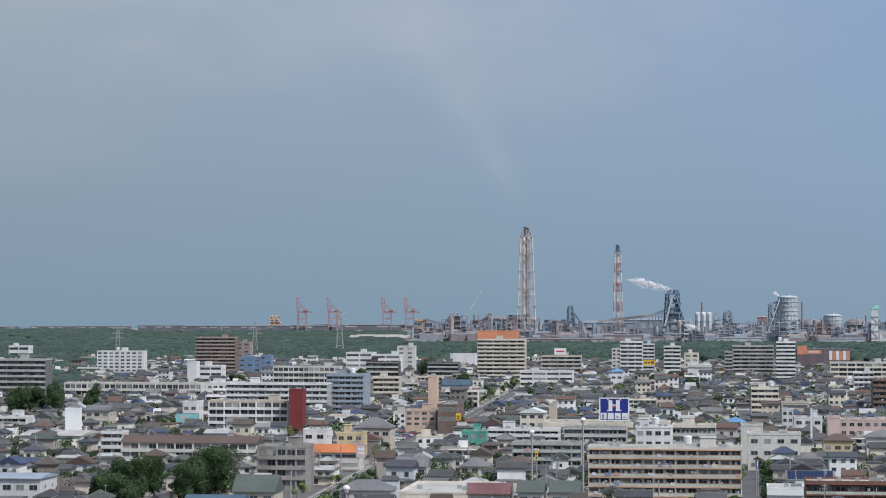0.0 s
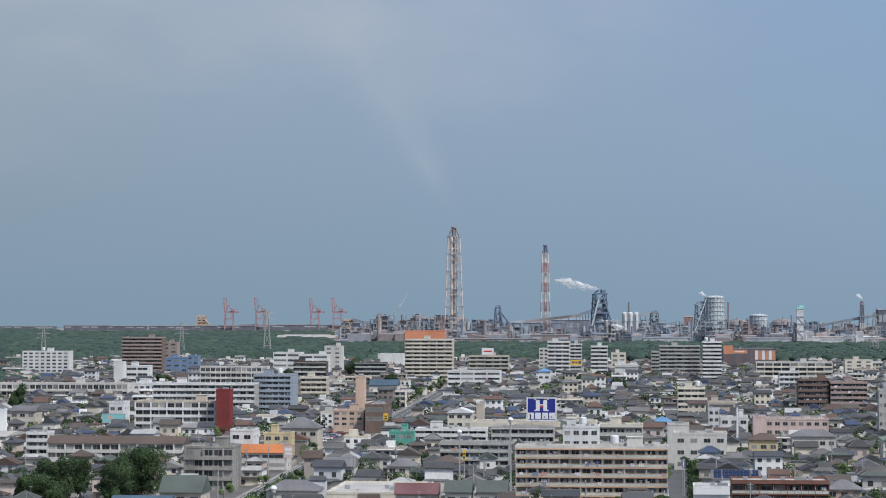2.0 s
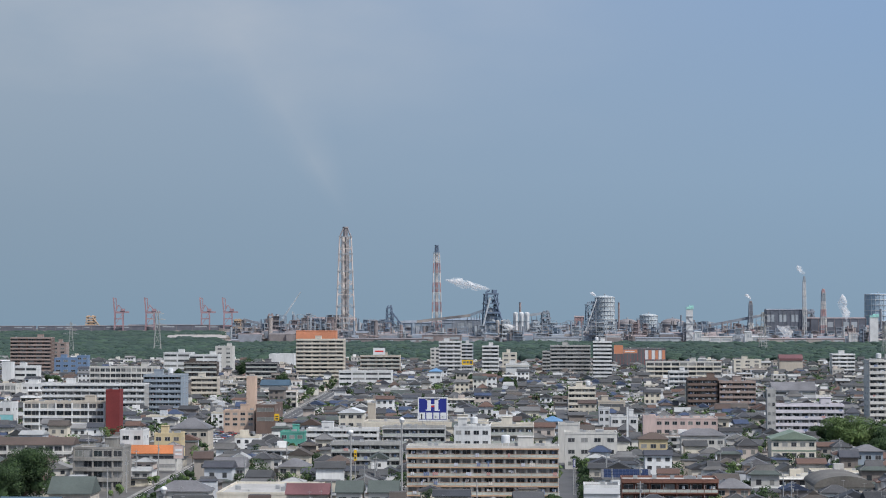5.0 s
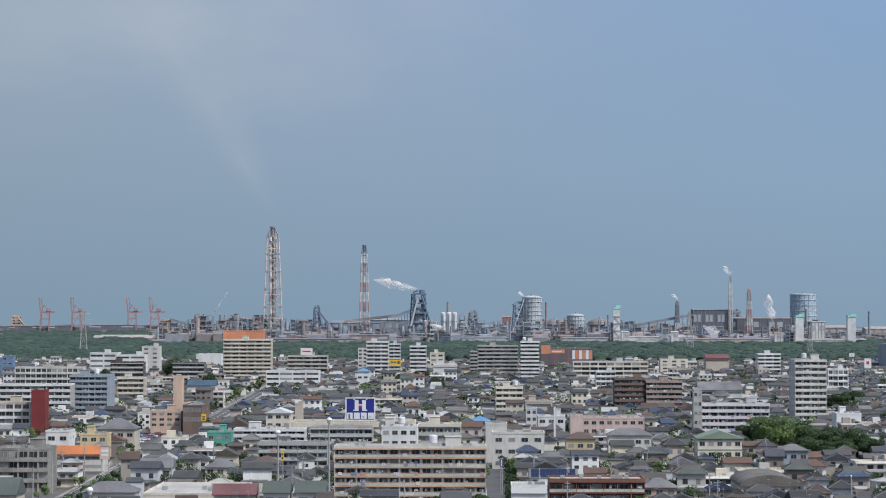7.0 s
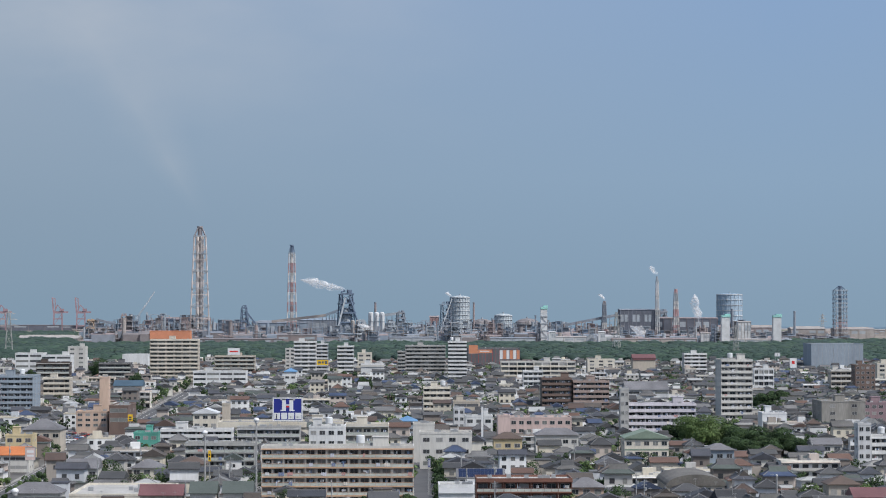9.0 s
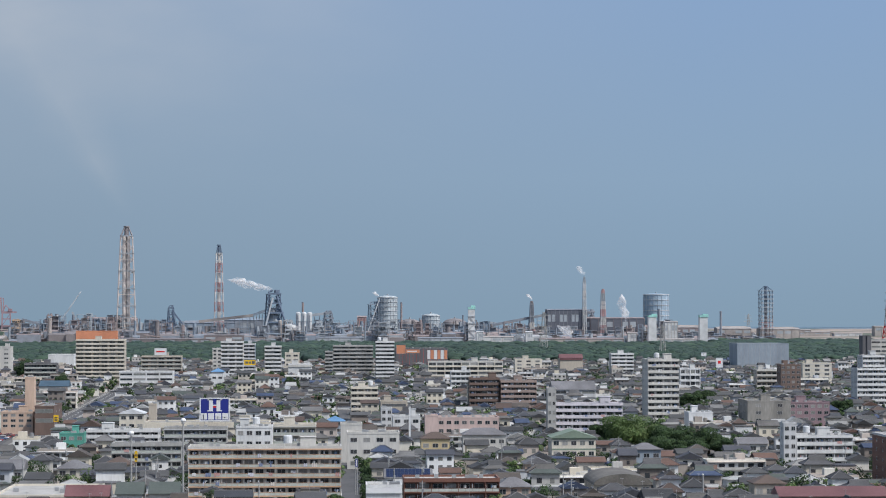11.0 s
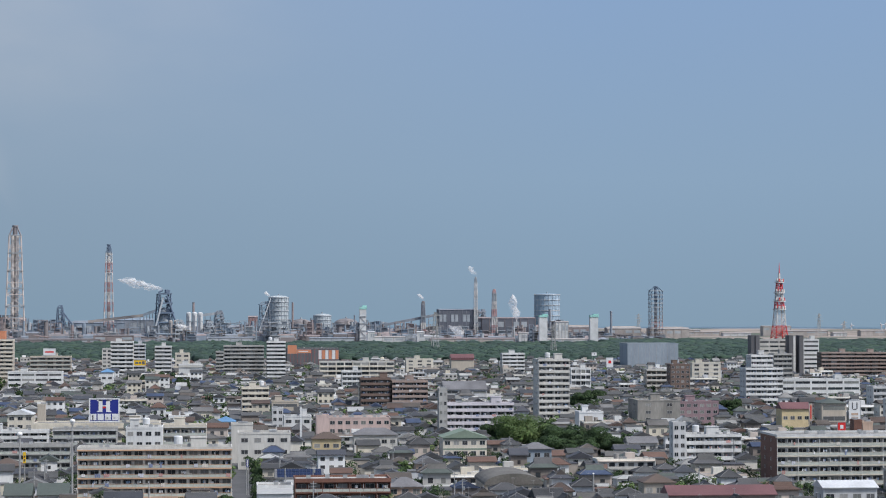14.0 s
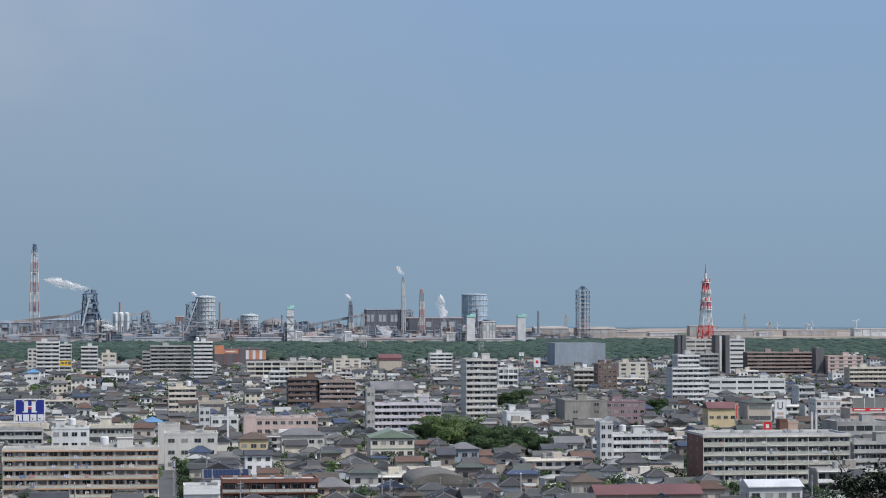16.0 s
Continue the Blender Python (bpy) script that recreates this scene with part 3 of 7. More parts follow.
# ---- the larger buildings, from the knoll outwards ----
block('apartment_block', -20.0, 649.7, 44.0, 11, 16.3, 6, 'walkway', 'offwhite_wall', 'tan_trim', 'beige apartment block with orange-edged balconies and washing', laundry=True, tank=True, bay=3.2)
block('apartment_block', 32.4, 618.6, 26.4, 13, 9.3, 3, 'walkway', 'brick', 'brick', 'low brick-red apartment block with a pale flat roof', bay=3.6, penthouse=False, clutter=6, deck='pale_roof')
block('apartment_block', 191.8, 675.0, 46.7, 21, 17.4, 6, 'walkway', 'pale_grey_wall', 'cream_wall', 'grey apartment block with long rail-fronted balconies', laundry=True, bay=3.4, gable='brick', yard=22.0, penthouse=False, clutter=6)
block('apartment_block', 228.3, 683.8, 18.2, 14, 14.3, 5, 'balcony', 'dark_grey_wall', 'grey_wall', 'dark grey apartment block at the edge of town')
block('house', -65.6, 600.5, 11.2, 8, 6.8, 2, 'windows', 'beige_wall', 'beige_wall', 'house with a dark maroon-brown roof', roof=('gable', 'maroon_roof', 2.6), category='house')
block('shop', -79.4, 616.4, 26.0, 38, 5.4, 2, 'blank', 'cream_wall', 'cream_wall', 'large low shop with a beige flat roof', deck='pale_roof', penthouse=False, clutter=5)
block('warehouse', -200.0, 607.4, 15.3, 16, 9.1, 2, 'windows', 'pale_grey_wall', 'pale_grey_wall', 'pale two-storey warehouse with a blue-grey metal roof', roof=('gable', 'blue_grey_wall', 1.0))
block('warehouse', 166.4, 586.9, 14.7, 10, 8.8, 2, 'windows', 'pale_grey_wall', 'pale_grey_wall', 'pale blue-grey shed with a low pitched roof', roof=('gable', 'white_roof', 1.6))
block('office_building', -141.3, 693.8, 15.5, 14, 12.9, 4, 'grid', 'concrete', 'concrete', 'weathered bare concrete office building')
block('shop', -140.2, 780.5, 18.5, 11, 5.8, 2, 'ribbon', 'offwhite_wall', 'offwhite_wall', 'roadside restaurant with a bright orange roof', roof=('gable', 'orange_roof', 2.6))
block('school_building', -193.9, 785.6, 49.4, 11, 8.4, 3, 'grid', 'offwhite_wall', 'offwhite_wall', 'long school building with a brown pitched roof', roof=('gable', 'brown_roof', 2.4), bay=3.2, yard=22.0)
block('apartment_block', -227.3, 803.2, 8.1, 9, 10.9, 4, 'balcony', 'offwhite_wall', 'white_wall', 'small white apartment house among the houses')
block('apartment_block', -63.2, 759.9, 23.5, 9, 10.7, 4, 'walkway', 'grey_wall', 'grey_wall', 'grey walk-up flats with open galleries', laundry=True, penthouse=False)
block('apartment_block', -51.8, 842.0, 23.4, 9, 11.7, 4, 'walkway', 'grey_wall', 'pale_grey_wall', 'grey walk-up flats behind the shops', penthouse=False)
block('apartment_block', -81.3, 867.6, 27.6, 10, 9.5, 4, 'balcony', 'white_wall', 'white_wall', 'white apartment block with square balconies', laundry=True)
block('shop', -103.9, 895.1, 9.6, 12, 6.8, 2, 'windows', 'teal_wall', 'teal_wall', 'small teal-green shop with a pale roof')
block('shop', -53.1, 942.6, 52.0, 20, 8.4, 2, 'shop', 'cream_wall', 'cream_wall', 'clothing store with a cream fascia under a roof billboard')
block('office_building', -28.2, 792.5, 12.6, 12, 14.6, 4, 'windows', 'white_wall', 'white_wall', 'white office building with a rounded front', tank=True)
block('office_building', -14.8, 834.6, 16.0, 14, 13.0, 4, 'walkway', 'cream_wall', 'offwhite_wall', 'cream flats with open galleries behind the offices')
block('clinic', -88.5, 987.3, 10.8, 12, 10.5, 3, 'windows', 'cream_wall', 'cream_wall', 'cream clinic with an arched top', roof=('gable_y', 'white_roof', 2.0))
block('stair_tower', -77.6, 964.0, 3.2, 5, 15.3, 4, 'blank', 'beige_wall', 'beige_wall', 'slim beige tower beside the store', penthouse=False, clutter=0)
block('office_building', 13.8, 792.9, 18.4, 14, 12.4, 3, 'windows', 'offwhite_wall', 'offwhite_wall', 'white office building with square windows', bay=4.2, penthouse=False, yard=1.0)
block('office_building', 6.3, 826.0, 7.9, 10, 13.9, 4, 'blank', 'offwhite_wall', 'white_wall', 'plain white stair block among the houses', yard=1.0, penthouse=False)
block('apartment_block', 15.2, 1132.8, 13.7, 12, 16.4, 6, 'balcony', 'cream_wall', 'cream_wall', 'cream six-storey apartment building among the houses', tank=True)
block('office_building', 29.3, 1101.0, 13.1, 12, 10.6, 3, 'ribbon', 'beige_wall', 'cream_wall', 'low beige office building among the houses')
block('office_building', 23.1, 991.0, 4.8, 10, 12.2, 4, 'windows', 'pale_grey_wall', 'pale_grey_wall', 'narrow grey office building among the houses')
block('office_building', 30.4, 943.6, 11.4, 12, 11.0, 3, 'windows', 'white_wall', 'white_wall', 'white shop house with a grey roof')
block('wedding_hall', 56.3, 942.4, 26.0, 16, 10.3, 3, 'windows', 'pink_wall', 'pink_wall', 'pink stucco hall with narrow windows', penthouse=False, clutter=6)
block('wedding_hall', 39.9, 921.2, 5.1, 10, 12.3, 3, 'blank', 'pink_wall', 'pink_wall', 'pink stucco stair block among the houses', clutter=0)
block('apartment_block', 77.9, 1163.6, 15.6, 14, 19.9, 7, 'balcony', 'dark_brown_wall', 'brown_wall', 'dark brown seven-storey apartment block')
block('apartment_block', 95.7, 1162.2, 18.6, 14, 18.5, 7, 'balcony', 'brown_wall', 'pinkbrown_wall', 'brown apartment block with pale balcony edges', laundry=True)
block('apartment_block', 106.9, 938.0, 28.5, 11, 16.3, 6, 'balcony', 'pale_grey_wall', 'lavender_wall', 'lavender-white apartment block with deep balconies', laundry=True, yard=18.0)
block('stair_tower', 90.3, 928.6, 3.5, 7, 22.9, 6, 'windows', 'grey_wall', 'grey_wall', 'grey stair tower of the lavender flats', penthouse=False, clutter=0)
block('hall', 136.5, 1271.7, 24.3, 22, 10.2, 3, 'ribbon', 'pale_grey_wall', 'pale_grey_wall', 'grey hall with a wide pitched roof', roof=('gable', 'grey_roof', 4.5))
block('apartment_block', 158.5, 1074.7, 15.2, 20, 31.5, 11, 'balcony', 'offwhite_wall', 'offwhite_wall', 'eleven-storey white apartment tower among the houses', bay=4.0, tank=True, yard=20.0, laundry=True)
block('office_building', 200.0, 1024.6, 20.0, 24, 13.6, 4, 'windows', 'concrete', 'concrete', 'bare grey concrete building with few windows', bay=8, yard=20.0)
block('apartment_block', 222.5, 1042.0, 19.0, 14, 12.2, 4, 'windows', 'mauve_wall', 'mauve_wall', 'dull mauve building among the houses')
block('apartment_block', 174.2, 790.2, 20.1, 12, 11.1, 4, 'balcony', 'pale_grey_wall', 'white_wall', 'four-storey grey-white apartment block among the houses', tank=True, yard=26.0, laundry=True)
block('stair_tower', 160.6, 784.8, 4.5, 7, 15.8, 5, 'windows', 'pale_grey_wall', 'pale_grey_wall', 'pale stair tower of the flats', penthouse=False, clutter=0)
block('shop', 154.9, 942.8, 10.3, 12, 12.2, 2, 'panel', 'white_sign', 'white_wall', 'white box-shaped shop with pale wall pictures')
block('apartment_block', -212.2, 968.3, 35.8, 12, 15.5, 5, 'grid', 'beige_wall', 'white_wall', 'white framed apartment block with open galleries', bay=3.6, yard=20.0, laundry=True)
block('stair_tower', -189.3, 960.5, 6.0, 8, 21.0, 6, 'blank', 'red_tile_wall', 'red_tile_wall', 'tall dark red tiled stair tower', penthouse=False, clutter=0)
block('apartment_block', -231.9, 1125.6, 52.4, 13, 17.9, 6, 'balcony', 'grey_wall', 'white_wall', 'long white apartment block with balcony bands', bay=4)
block('apartment_block', -200.7, 1148.8, 19.4, 24, 21.7, 8, 'balcony', 'blue_grey_wall', 'blue_grey_wall', 'blue-grey apartment tower with white balconies', bay=3.2, tank=True, yard=24.0)
block('school_building', -354.1, 1296.6, 83.3, 12, 11.9, 3, 'grid', 'offwhite_wall', 'offwhite_wall', 'long pale school building among the houses')
block('school_building', -306.7, 1308.6, 17.4, 12, 11.6, 3, 'windows', 'white_wall', 'white_wall', 'white wing of the school')
block('apartment_block', -277.3, 1442.1, 44.1, 11, 18.1, 5, 'grid', 'offwhite_wall', 'offwhite_wall', 'old beige-white block of flats')
block('apartment_block', -207.0, 1328.0, 15.8, 12, 15.0, 5, 'balcony', 'beige_wall', 'cream_wall', 'beige apartment building with white balconies')
block('apartment_block', -423.1, 1275.7, 43.9, 14, 26.2, 8, 'balcony', 'dark_grey_wall', 'grey_wall', 'dark grey-blue apartment block with a pale roof edge')
block('hotel', -484.7, 1735.9, 37.3, 14, 22.0, 8, 'windows', 'white_wall', 'white_wall', 'white hotel with many small windows', tank=True, bay=2.6)
block('apartment_block', -421.0, 1795.5, 33.0, 14, 32.3, 11, 'balcony', 'brown_wall', 'pinkbrown_wall', 'brown high-rise apartment block among the houses')
block('apartment_block', -408.6, 1843.4, 12.2, 12, 27.5, 9, 'windows', 'pinkbrown_wall', 'pinkbrown_wall', 'narrow brown apartment tower among the houses')
block('office_building', -368.0, 1684.2, 17.4, 14, 18.3, 5, 'windows', 'blue_wall', 'blue_wall', 'blue-walled office building among the houses')
block('office_building', -348.4, 1650.9, 7.8, 10, 20.8, 6, 'windows', 'blue_wall', 'blue_wall', 'blue stair block of the office')
block('office_building', -369.0, 1542.5, 23.4, 14, 15.8, 4, 'ribbon', 'white_wall', 'white_wall', 'low white factory office among the houses')
block('office_building', -375.0, 1528.1, 6.5, 10, 18.9, 5, 'blank', 'white_wall', 'white_wall', 'plain white tower of the factory office', penthouse=False)
block('office_building', -704.4, 2153.4, 20.4, 14, 17.1, 3, 'ribbon', 'white_wall', 'white_wall', 'white office with dark window bands')
block('office_building', -298.4, 1777.4, 22.1, 18, 20.6, 5, 'ribbon', 'white_wall', 'pinkbrown_wall', 'white low-rise factory building among the houses')
block('office_building', -265.7, 1703.3, 22.4, 16, 20.5, 6, 'ribbon', 'white_wall', 'white_wall', 'white tiered office building among the houses')
block('office_building', -268.0, 1824.6, 14.1, 14, 24.9, 7, 'windows', 'offwhite_wall', 'offwhite_wall', 'beige office tower with square windows')
block('office_building', -251.8, 1598.7, 23.6, 12, 17.4, 5, 'walkway', 'dark_brown_wall', 'offwhite_wall', 'low block of flats with dark galleries')
block('apartment_block', -212.9, 1638.3, 23.1, 12, 16.2, 5, 'walkway', 'dark_grey_wall', 'grey_wall', 'dark grey flats among the houses')
block('warehouse', -238.0, 1968.2, 22.2, 30, 15.5, 2, 'blank', 'white_wall', 'white_wall', 'large windowless white store among the houses', penthouse=False)
block('apartment_block', -174.0, 1678.2, 35.9, 16, 32.7, 11, 'balcony', 'beige_wall', 'cream_wall', 'wide beige high-rise with an orange roof house')
block('office_building', -179.8, 1707.0, 30.9, 10, 38.8, 12, 'blank', 'orange_panel', 'orange_panel', 'orange roof-top screen of the high-rise', penthouse=False, clutter=0)
block('office_building', -126.6, 1519.7, 35.9, 14, 13.5, 4, 'ribbon', 'white_wall', 'white_wall', 'white low office with a green roof edge')
block('apartment_block', -134.7, 1757.1, 31.2, 12, 18.8, 6, 'walkway', 'beige_wall', 'offwhite_wall', 'beige flats with a roof sign')
block('apartment_block', -78.2, 1722.1, 17.0, 14, 30.5, 10, 'balcony', 'offwhite_wall', 'white_wall', 'white ten-storey apartment block with dense balconies')
block('apartment_block', -66.9, 1761.0, 9.8, 14, 28.1, 10, 'balcony', 'blue_grey_wall', 'pale_grey_wall', 'grey-blue ten-storey apartment block among the houses')
block('apartment_block', -93.6, 1799.8, 7.3, 12, 23.8, 8, 'windows', 'offwhite_wall', 'offwhite_wall', 'narrow pale apartment block among the houses')
block('apartment_block', -47.1, 1723.3, 12.6, 14, 27.0, 9, 'balcony', 'grey_wall', 'white_wall', 'grey and white banded apartment block')
block('office_building', -33.1, 1761.9, 11.1, 14, 21.0, 6, 'windows', 'cream_wall', 'cream_wall', 'cream office building among the houses')
block('shop', -25.8, 1687.0, 17.4, 16, 14.0, 3, 'shop', 'white_wall', 'offwhite_wall', 'low white shop among the houses')
block('apartment_block', 14.6, 1762.2, 31.6, 14, 26.8, 9, 'balcony', 'concrete', 'grey_wall', 'long grey-brown apartment block among the houses')
block('apartment_block', -4.2, 1762.2, 6.2, 14, 22.3, 8, 'balcony', 'concrete', 'grey_wall', 'lower wing of grey-brown flats')
block('apartment_block', 35.8, 1585.6, 13.2, 12, 32.6, 12, 'balcony', 'dark_grey_wall', 'white_wall', 'tall white-banded apartment tower among the houses', tank=True)
block('shop', 78.0, 2001.0, 46.5, 40, 20.1, 3, 'panel', 'dark_grey_wall', 'red_panel', 'large store with dark walls and orange panels', penthouse=False)
block('apartment_block', 96.6, 1649.3, 55.1, 12, 17.0, 5, 'grid', 'offwhite_wall', 'cream_wall', 'long low cream block of flats')
block('apartment_block', 81.2, 1439.5, 12.7, 11, 15.9, 5, 'balcony', 'white_wall', 'white_wall', 'small white block of flats')
block('office_building', 152.3, 1755.6, 21.4, 14, 16.1, 6, 'windows', 'cream_wall', 'cream_wall', 'cream office building among houses')
block('office_building', 194.3, 1833.9, 18.7, 14, 15.6, 4, 'shop', 'beige_wall', 'maroon_roof', 'shop with a dark red roof', roof=('gable', 'maroon_roof', 3.0))
block('apartment_block', 225.5, 1747.7, 17.9, 14, 20.6, 7, 'balcony', 'offwhite_wall', 'white_wall', 'white mid-rise flats among the houses')
block('office_building', 223.1, 1398.4, 12.7, 12, 18.4, 5, 'grid', 'white_wall', 'white_wall', 'white framed office building among the houses')
block('warehouse', 374.8, 1946.8, 45.3, 40, 25.0, 3, 'panel', 'blue_grey_wall', 'grey_wall', 'huge windowless grey panelled hall', penthouse=False, clutter=0)
block('apartment_block', 284.5, 1387.2, 12.4, 13, 20.9, 7, 'windows', 'brown_wall', 'brown_wall', 'brown tiled apartment tower among the houses')
block('office_building', 275.0, 1415.3, 13.0, 12, 17.0, 5, 'balcony', 'beige_wall', 'offwhite_wall', 'beige flats among the houses')
block('office_building', 336.4, 1549.9, 20.5, 12, 17.8, 6, 'windows', 'cream_wall', 'offwhite_wall', 'low cream office among the houses')
block('apartment_block', 297.8, 1221.0, 21.0, 15, 23.0, 8, 'balcony', 'pale_grey_wall', 'white_wall', 'lower terraces of the white stepped apartment tower', bay=3.0, penthouse=False)
block('apartment_block', 297.5, 1225.1, 12.4, 13, 30.0, 11, 'balcony', 'pale_grey_wall', 'white_wall', 'white stepped apartment tower among the houses')
block('apartment_block', 353.0, 1397.9, 12.0, 13, 27.2, 9, 'balcony', 'grey_wall', 'grey_wall', 'grey stepped apartment tower among the houses')
block('office_building', 434.5, 1749.1, 23.9, 18, 31.1, 9, 'ribbon', 'offwhite_wall', 'dark_grey_wall', 'telephone exchange building with pale floor bands')
block('office_building', 414.7, 1737.2, 3.2, 12, 34.5, 9, 'blank', 'dark_grey_wall', 'dark_grey_wall', 'dark vertical strip of the exchange building', penthouse=False, clutter=0)
block('office_building', 418.1, 1736.4, 3.2, 12, 34.5, 9, 'blank', 'dark_grey_wall', 'white_wall', 'dark slim stair block of the exchange', penthouse=False, clutter=0)
block('office_building', 443.5, 1730.1, 3.3, 12, 34.5, 9, 'blank', 'dark_grey_wall', 'white_wall', 'dark slim stair block of the offices', penthouse=False, clutter=0)
block('office_building', 451.4, 1744.8, 5.2, 12, 33.4, 9, 'blank', 'white_wall', 'white_wall', 'white blank shaft between dark strips', penthouse=False, clutter=0)
block('office_building', 451.2, 1728.1, 3.3, 12, 34.5, 9, 'blank', 'dark_grey_wall', 'white_wall', 'dark slim lift shaft of the offices', penthouse=False, clutter=0)
block('office_building', 462.7, 1741.9, 12.7, 16, 31.5, 9, 'ribbon', 'white_wall', 'white_wall', 'white-banded office wing among the houses')
block('apartment_block', 462.6, 1660.7, 27.1, 13, 22.7, 8, 'balcony', 'dark_brown_wall', 'pinkbrown_wall', 'brown flats with pale bands')
block('apartment_block', 490.2, 1668.5, 24.7, 13, 22.4, 8, 'balcony', 'dark_brown_wall', 'pinkbrown_wall', 'brown flats beside its twin')
block('office_building', 502.3, 1649.1, 6.4, 10, 25.7, 9, 'blank', 'dark_grey_wall', 'dark_grey_wall', 'dark narrow office tower among the houses', penthouse=False)
block('office_building', 520.6, 1643.4, 27.4, 13, 20.0, 7, 'windows', 'pink_wall', 'pinkbrown_wall', 'pinkish office building among the houses')
block('school_building', 349.4, 1297.9, 49.1, 12, 14.3, 4, 'ribbon', 'white_wall', 'white_wall', 'long white low office among the houses')
block('apartment_block', 469.1, 1420.8, 32.6, 12, 17.4, 6, 'balcony', 'beige_wall', 'cream_wall', 'beige apartment block with cream balconies')
block('apartment_block', 314.9, 1055.4, 8.1, 12, 18.4, 6, 'balcony', 'white_wall', 'pale_grey_wall', 'white mid-rise with balconies among the houses')
block('office_building', 311.8, 1010.3, 12.3, 12, 14.1, 4, 'windows', 'white_wall', 'pink_wall', 'white corner building with a pink base')
block('shop', 316.6, 966.1, 17.3, 14, 11.6, 3, 'shop', 'pink_wall', 'offwhite_wall', 'shop with a red sign band and glass upper wall')
block('shop', 285.5, 876.8, 23.2, 20, 10.5, 2, 'ribbon', 'grey_wall', 'grey_wall', 'low grey roadside shop among the houses')
block('shop', 245.0, 947.9, 12.5, 10, 13.3, 2, 'windows', 'yellow_wall', 'yellow_wall', 'yellow shop with a maroon roof', roof=('gable', 'maroon_roof', 2.6))
block('office_building', 270.6, 980.0, 11.2, 14, 14.2, 3, 'ribbon', 'beige_wall', 'dark_green_roof', 'beige building with a green-grey roof', roof=('hip', 'dark_green_roof', 2.0))
block('office_building', -142.8, 1019.9, 14.2, 12, 9.5, 4, 'windows', 'salmon_wall', 'salmon_wall', 'salmon stucco building with small balconies')
block('stair_tower', -139.2, 1034.1, 4.2, 6, 24.6, 6, 'blank', 'salmon_wall', 'salmon_wall', 'tall plain tan tower among the houses', penthouse=False, clutter=0)
block('office_building', -129.2, 1008.4, 8.5, 30, 12.6, 3, 'ribbon', 'brown_wall', 'brown_wall', 'brown building along the main road')
block('shop', -141.7, 822.6, 9.8, 10, 10.1, 3, 'windows', 'yellow_wall', 'yellow_wall', 'pale yellow shop house among the houses')
block('office_building', -149.9, 795.2, 8.3, 12, 12.7, 3, 'windows', 'white_wall', 'white_wall', 'small white office among the houses')
block('office_building', -243.1, 987.2, 6.6, 12, 14.2, 3, 'windows', 'white_wall', 'white_wall', 'white office with an aqua front')
block('warehouse', -268.5, 860.2, 24.8, 30, 6.3, 2, 'blank', 'offwhite_wall', 'offwhite_wall', 'broad storage shed with a pale roof', roof=('gable', 'pale_roof', 1.4))
block('sign_tower', -266.3, 882.8, 5.8, 4, 15.6, 3, 'blank', 'white_sign', 'white_sign', 'blank white sign tower among the houses', penthouse=False, clutter=0)
block('office_building', -321.0, 964.7, 17.6, 12, 8.0, 3, 'walkway', 'white_wall', 'offwhite_wall', 'low white flats among the houses')
block('office_building', -283.0, 976.5, 11.2, 12, 10.8, 3, 'windows', 'beige_wall', 'offwhite_wall', 'old beige building with a dark roof', roof=('gable', 'grey_roof', 2.2))
block('office_building', 84.4, 788.5, 15.5, 14, 11.0, 3, 'windows', 'cream_wall', 'green_roof', 'cream building with a green gabled roof', roof=('gable_y', 'green_roof', 2.6))
block('warehouse', 82.6, 640.0, 16.3, 26, 6.2, 2, 'windows', 'beige_wall', 'beige_wall', 'market hall with a curved weathered grey roof', roof=('arch', 'weathered_roof', 3.2))
block('house', 154.5, 822.5, 11.0, 9, 6.6, 2, 'windows', 'offwhite_wall', 'offwhite_wall', 'pale two-storey house with a grey pitched roof', roof=('gable', 'grey_roof', 2.2), category='house')
block('shop', 13.3, 600.6, 9.4, 11, 9.0, 2, 'shop', 'white_wall', 'white_sign', 'white two-storey house with roof solar panels', penthouse=False)
block('house', -79.1, 1522.9, 8.1, 12, 13.5, 2, 'windows', 'white_wall', 'white_wall', 'house with a bright blue hipped roof', roof=('hip', 'bright_blue_roof', 2.2), category='house')
block('house', -162.7, 1311.6, 16.5, 14, 11.3, 2, 'windows', 'offwhite_wall', 'offwhite_wall', 'broad house with a dark blue roof', roof=('gable', 'blue_roof', 3.0), category='house')
block('house', 0.3, 1016.7, 8.5, 9, 5.5, 2, 'windows', 'blue_grey_wall', 'blue_grey_wall', 'pale blue house with a bright blue roof', roof=('hip', 'bright_blue_roof', 2.2), category='house')
block('house', -54.2, 598.3, 6.8, 9, 7.5, 2, 'windows', 'offwhite_wall', 'offwhite_wall', 'house with a grey-green gabled roof', roof=('gable', 'dark_green_roof', 2.8), category='house')
block('house', -45.1, 599.1, 7.7, 9, 7.5, 2, 'windows', 'offwhite_wall', 'offwhite_wall', 'house with a grey-green gabled roof', roof=('gable', 'dark_green_roof', 2.8), category='house')
block('house', 80.7, 1198.8, 17.6, 16, 15.2, 2, 'windows', 'cream_wall', 'cream_wall', 'large traditional hall with a green hipped roof', roof=('hip', 'dark_green_roof', 4.2), category='house')
block('house', -129.1, 596.2, 11.3, 12, 7.0, 2, 'windows', 'beige_wall', 'beige_wall', 'large house with a mossy grey-green roof', roof=('gable', 'dark_green_roof', 4.2), category='house')
block('house', -133.7, 567.5, 15.1, 9, 6.6, 2, 'windows', 'offwhite_wall', 'offwhite_wall', 'long low house with a blue metal roof', roof=('gable', 'blue_roof', 1.6), category='house')
